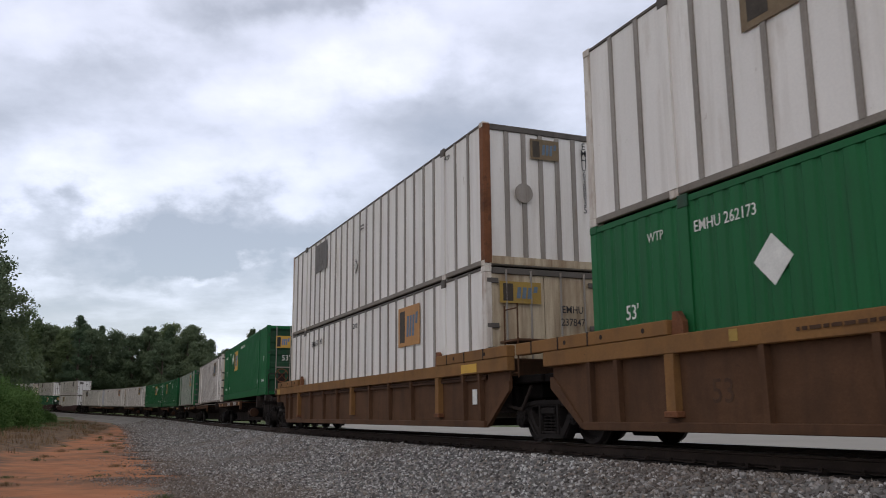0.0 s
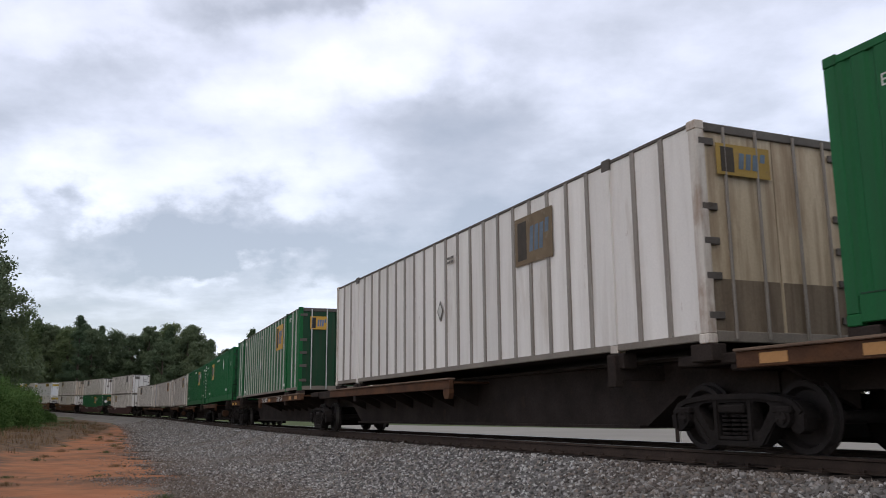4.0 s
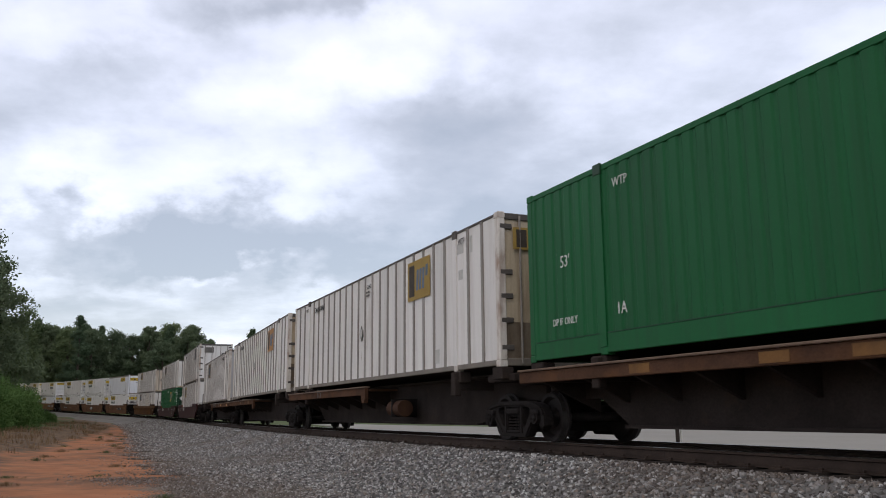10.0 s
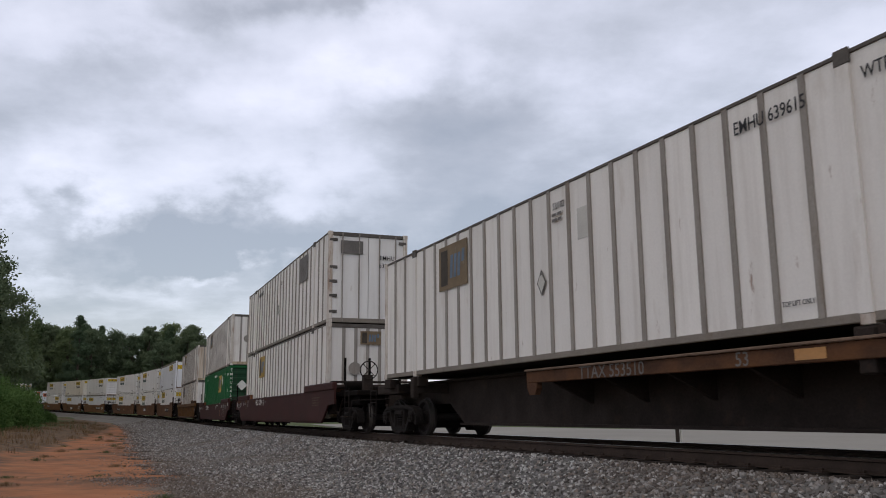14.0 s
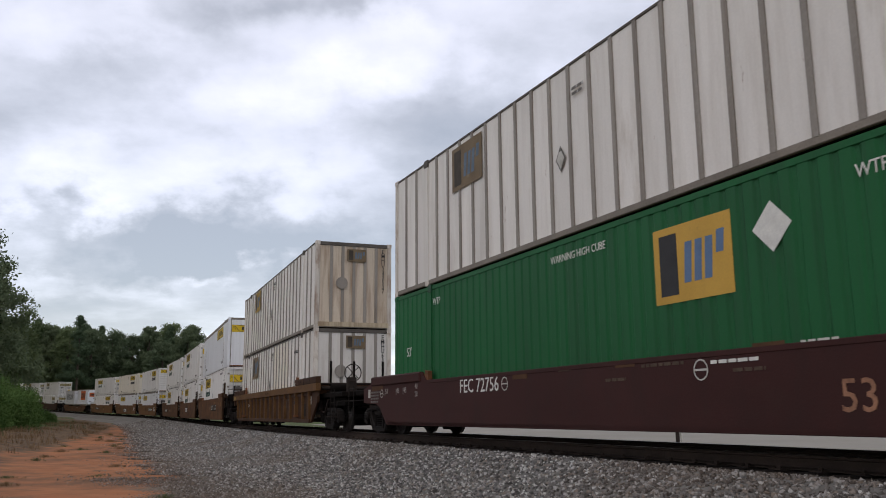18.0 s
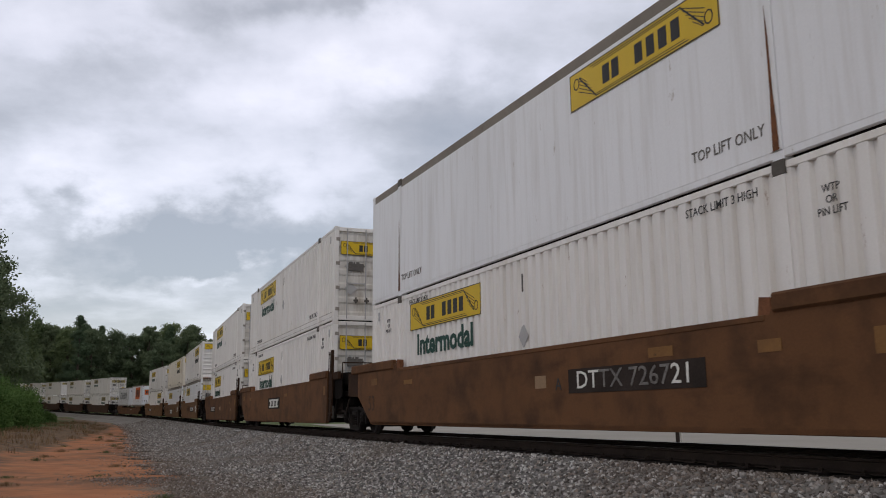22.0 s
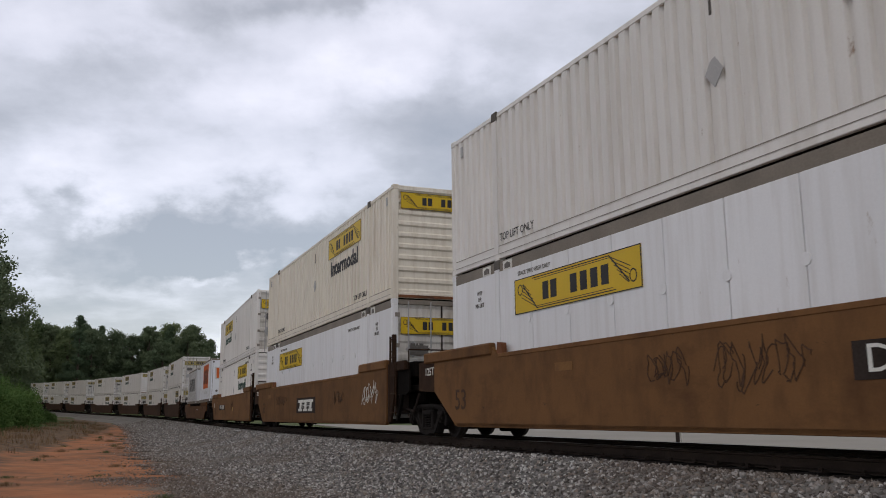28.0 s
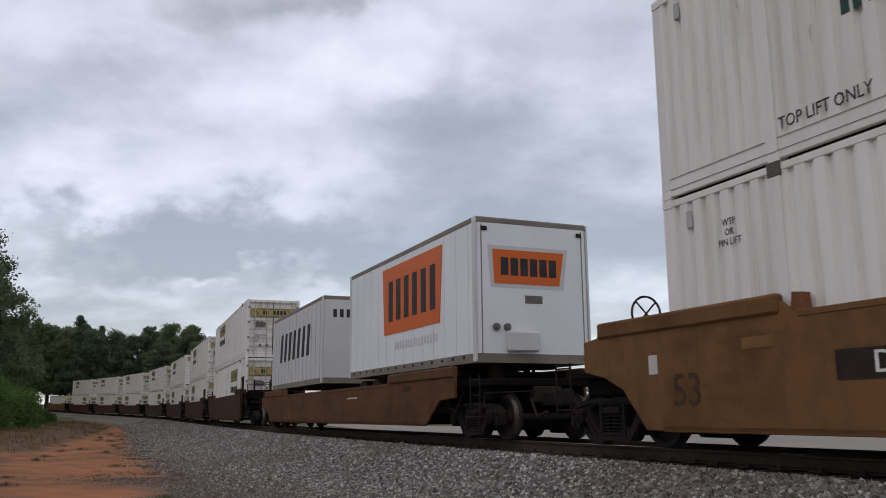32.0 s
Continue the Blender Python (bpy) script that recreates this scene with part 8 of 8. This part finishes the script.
def motions():
    for ob, c, z in MOVERS:
        rows = []
        for i in range(33):
            t = float(i)
            rows.append((t, on_track(arc(c, t)) @ Matrix.Translation((0, 0, z))))
        walk(ob, rows)
    first = WHEELSETS[0]
    rows = [(i / FPS, pose(0, 0, 0, 0, math.degrees(arc(0.0, i / FPS) / WR) % 360.0, 0)) for i in range(int(32 * FPS) + 1)]
    walk(first, rows)
    for w in WHEELSETS[1:]:
        w.rotation_mode = "QUATERNION"
        w.animation_data_create()
        w.animation_data.action = first.animation_data.action
        w.animation_data.action_slot = first.animation_data.action_slot
def build_woods():
    rnd = random.Random(3)
    # the wood behind the far curve: share of the width, distance, height, sort
    for row, (d0, hs) in enumerate(((262, 1.0), (285, 1.06))):
        u = -0.06
        while u < 0.30:
            prof = float(np.interp(u, [0.0, 0.06, 0.10, 0.13, 0.16, 0.2, 0.235, 0.25, 0.30], [27, 27, 26, 23, 24.5, 26.5, 25, 19, 13]))
            h = prof * rnd.uniform(0.86, 1.03) * hs
            x, y = at_view(u, d0 + rnd.uniform(-10, 10))
            pine = rnd.random() < 0.25
            tpl = rnd.choice(PINES if pine else BROADS)
            place_tree(tpl, x, y, ground_z(x, y) - 0.3, h / 20, rnd.uniform(0, 360), "pine_tree" if pine else "broadleaf_tree", "tall dark pine in the wood" if pine else "dark green broadleaf tree in the wood", "wood beyond the curve")
            u += rnd.uniform(0.016, 0.026)
    for u, d, h in ((0.097, 255, 26.5), (0.222, 258, 25.5), (0.288, 240, 23), (0.262, 262, 19), (0.29, 262, 18), (0.178, 272, 23), (0.19, 250, 20)):
        x, y = at_view(u, d)
        place_tree(PINES[0] if u < 0.1 or u > 0.28 else BROADS[0], x, y, ground_z(x, y) - 0.3, h / 20, rnd.uniform(0, 360), "pine_tree", "tall dark pine standing out of the wood", "wood beyond the curve")
    # the dark trees on the camera's side; those past the left edge only add shade
    for u, d, h in ((-0.03, 92, 18.5), (0.0, 100, 15), (0.012, 108, 12), (-0.05, 80, 17), (-0.08, 100, 18), (-0.06, 140, 19), (-0.04, 180, 20), (-0.07, 215, 21), (-0.12, 85, 18), (-0.15, 120, 20), (-0.12, 160, 20), (-0.2, 75, 17), (-0.24, 100, 19), (-0.2, 140, 21), (-0.32, 70, 18), (-0.38, 95, 20)):
        x, y = at_view(u, d)
        place_tree(rnd.choice(BROADS), x, y, ground_z(x, y) - 0.3, h / 20, rnd.uniform(0, 360), "broadleaf_tree", "dark leafy tree of the partly unseen row shading the line", "trees beside the line")
    # unseen trees added along the line, kept out of view, to shade the far cars
    for s in range(-80, -300, -6):
        lat = 17.0 + rnd.uniform(-1.0, 7.0)
        p = track(s, lat)
        while math.atan2(p.x, p.y) > radians(-28.0) - math.atan(3.0 / p.length):
            lat += 1.0
            p = track(s, lat)
        place_tree(rnd.choice(BROADS), p.x, p.y, ground_z(p.x, p.y) - 0.3, (14.5 + 8.0 * min(1.0, (-80 - s) / 90) + rnd.uniform(-1.0, 1.0)) / 20, rnd.uniform(0, 360), "broadleaf_tree", "dark leafy tree of the partly unseen row shading the line", "trees beside the line")
    # pines and bushes beyond the road
    u = 0.77
    while u < 1.12:
        h = float(np.interp(u, [0.77, 0.80, 0.86, 0.92, 0.97, 1.0, 1.1], [12, 15.5, 15, 16, 20.5, 24, 27])) * rnd.uniform(0.9, 1.02)
        for d in (98, 112):
            x, y = at_view(u + rnd.uniform(-0.006, 0.006), d)
            pine = rnd.random() < 0.72
            place_tree(rnd.choice(PINES if pine else BROADS), x, y, ground_z(x, y) - 0.3, h / 20, rnd.uniform(0, 360), "pine_tree" if pine else "broadleaf_tree", "dense pine beyond the road" if pine else "broadleaf tree beyond the road", "trees beyond the road")
        u += rnd.uniform(0.014, 0.022)
    x, y = at_view(0.995, 70)
    place_tree(PINES[2], x + 1.0, y, ground_z(x, y) - 0.3, 18.5 / 20, 40, "pine_tree", "tall pine beside the road", "trees beyond the road")
    x, y = at_view(0.68, 130)
    place_tree(BROADS[2], x, y, ground_z(x, y) - 0.3, 10.5 / 20, 10, "broadleaf_tree", "small tree far beyond the road", "trees beyond the road")


build_woods()


def build_bushes():
    """Tall weeds and brush on the bank in front of the far train."""
    rng = np.random.default_rng(77)
    for i, (u, d, h, w) in enumerate(((-0.01, 58, 3.0, 2.6), (0.012, 64, 2.9, 2.6), (0.03, 70, 2.6, 2.2), (0.040, 78, 1.9, 1.6), (0.058, 88, 1.2, 1.2), (-0.03, 52, 2.8, 2.4), (0.0, 74, 4.0, 3.0), (0.022, 84, 3.6, 2.6), (0.068, 100, 0.9, 1.0), (-0.035, 46, 2.2, 2.0), (0.03, 92, 2.7, 1.9))):
        x, y = at_view(u, d)
        cs = [(w * 0.5 * float(np.clip(rng.normal(), -1.3, 1.1)), w * 0.5 * float(np.clip(rng.normal(), -1.3, 1.3)), h * rng.random() * 0.75) for _ in range(22)]
        me = leaves(rng, cs, [w * (0.18 + 0.14 * rng.random()) for _ in cs], 15000, 0.075, 1.3, "foliage", M_WEED)
        ob = thing("bush", "bright green tall weeds and brush on the bank", "bush", "brush on the bank")
        ob.matrix_basis = pose(x, y, ground_z(x, y) - 0.1)
        o = new("foliage", me)
        o.parent = ob
        g = Geo()
        for c in cs[:10]:
            g.tube((c[0] * 0.2, c[1] * 0.2, -0.2), c, 0.02, 5, 0.006)
        part("stems", g, M_BARK, ob)


build_bushes()

post = thing("marker_post", "short dark post with a pale pipe beyond the track", "post")
part("post_shaft", Geo().box(-0.05, 0.05, -0.05, 0.05, -0.4, 1.2, 0.01), M_DARK, post)
part("pale_pipe", Geo().tube((0.11, 0, -0.4), (0.11, 0, 1.1), 0.025, 8), M_PALE, post, "pale thin pipe")
post.matrix_basis = pose(6.86, 25.79, -0.45)


def blades(rng, spots, tall, lean, width):
    """Grass blades, each a thin bent triangle pair, at places on the ground."""
    vs, fs = [], []
    for x, y, z, h in spots:
        a = rng.random() * 6.28
        dx, dy = math.cos(a) * width, math.sin(a) * width
        lx, ly = rng.normal() * lean, rng.normal() * lean
        h *= tall
        o = len(vs)
        vs += [(x - dx, y - dy, z - 0.04), (x + dx, y + dy, z - 0.04), (x + lx * 0.4 + dx * 0.6, y + ly * 0.4 + dy * 0.6, z + h * 0.6), (x + lx * 0.4 - dx * 0.6, y + ly * 0.4 - dy * 0.6, z + h * 0.6), (x + lx, y + ly, z + h)]
        fs += [(o, o + 1, o + 2, o + 3), (o + 3, o + 2, o + 4)]
    return Geo().add(vs, fs)


def build_tufts():
    """Weeds on the clay, brown dry grass on the bank, and dark litter along the edge of the gravel."""
    rng = np.random.default_rng(9)
    tint = surface("dry_grass", (0.19, 0.125, 0.068), 0.9, var=0.3, scale=8.0, bump=0.0)
    tint2 = surface("weed_green", (0.085, 0.105, 0.045), 0.8, var=0.3, scale=8.0, bump=0.0)
    for i in range(30):
        s = rng.uniform(-40, 16)
        lat = rng.uniform(6.4, bank_foot(s))
        x, y = track(s, lat)[:2]
        spots = []
        for k in range(70):
            a, r = rng.random() * 6.28, abs(rng.normal()) * 0.22
            spots.append((r * math.cos(a), r * math.sin(a), 0.0, math.exp(-(r / 0.3) ** 2) + 0.25))
        ob = thing("grass_tuft", "low tuft of weeds on the red clay", "grass", "tufts on the clay")
        tagged(part("growth", blades(rng, spots, rng.uniform(0.04, 0.11), 0.08, 0.008), tint if i % 2 else tint2, ob), kind="stuff")
        ob.matrix_basis = pose(x, y, ground_z(x, y))
    for name, label, mat, n, s0, s1, l0, l1, tall in (
            ("dry_grass", "brown dry grass on the bank", tint, 5200, -75, 8, 0.2, 7.0, 0.28),
            ("green_weeds", "low green weeds among the dry grass", tint2, 1500, -90, 0, 1.5, 9.0, 0.34)):
        spots = []
        while len(spots) < n:
            s, d = rng.uniform(s0, s1), rng.uniform(l0, l1)
            p = track(s, bank_foot(s) + d)
            if noise.noise((p.x * 0.3, p.y * 0.3, 2.0)) < -0.05:
                continue
            z = ground_z(p.x, p.y)
            for k in range(12):
                spots.append((p.x + rng.normal() * 0.16, p.y + rng.normal() * 0.16, z, rng.uniform(0.4, 1.2)))
        tagged(new(name, blades(rng, spots, tall, 0.12, 0.012).mesh(name, mat)), label, "grass", kind="stuff")


build_tufts()

motions()
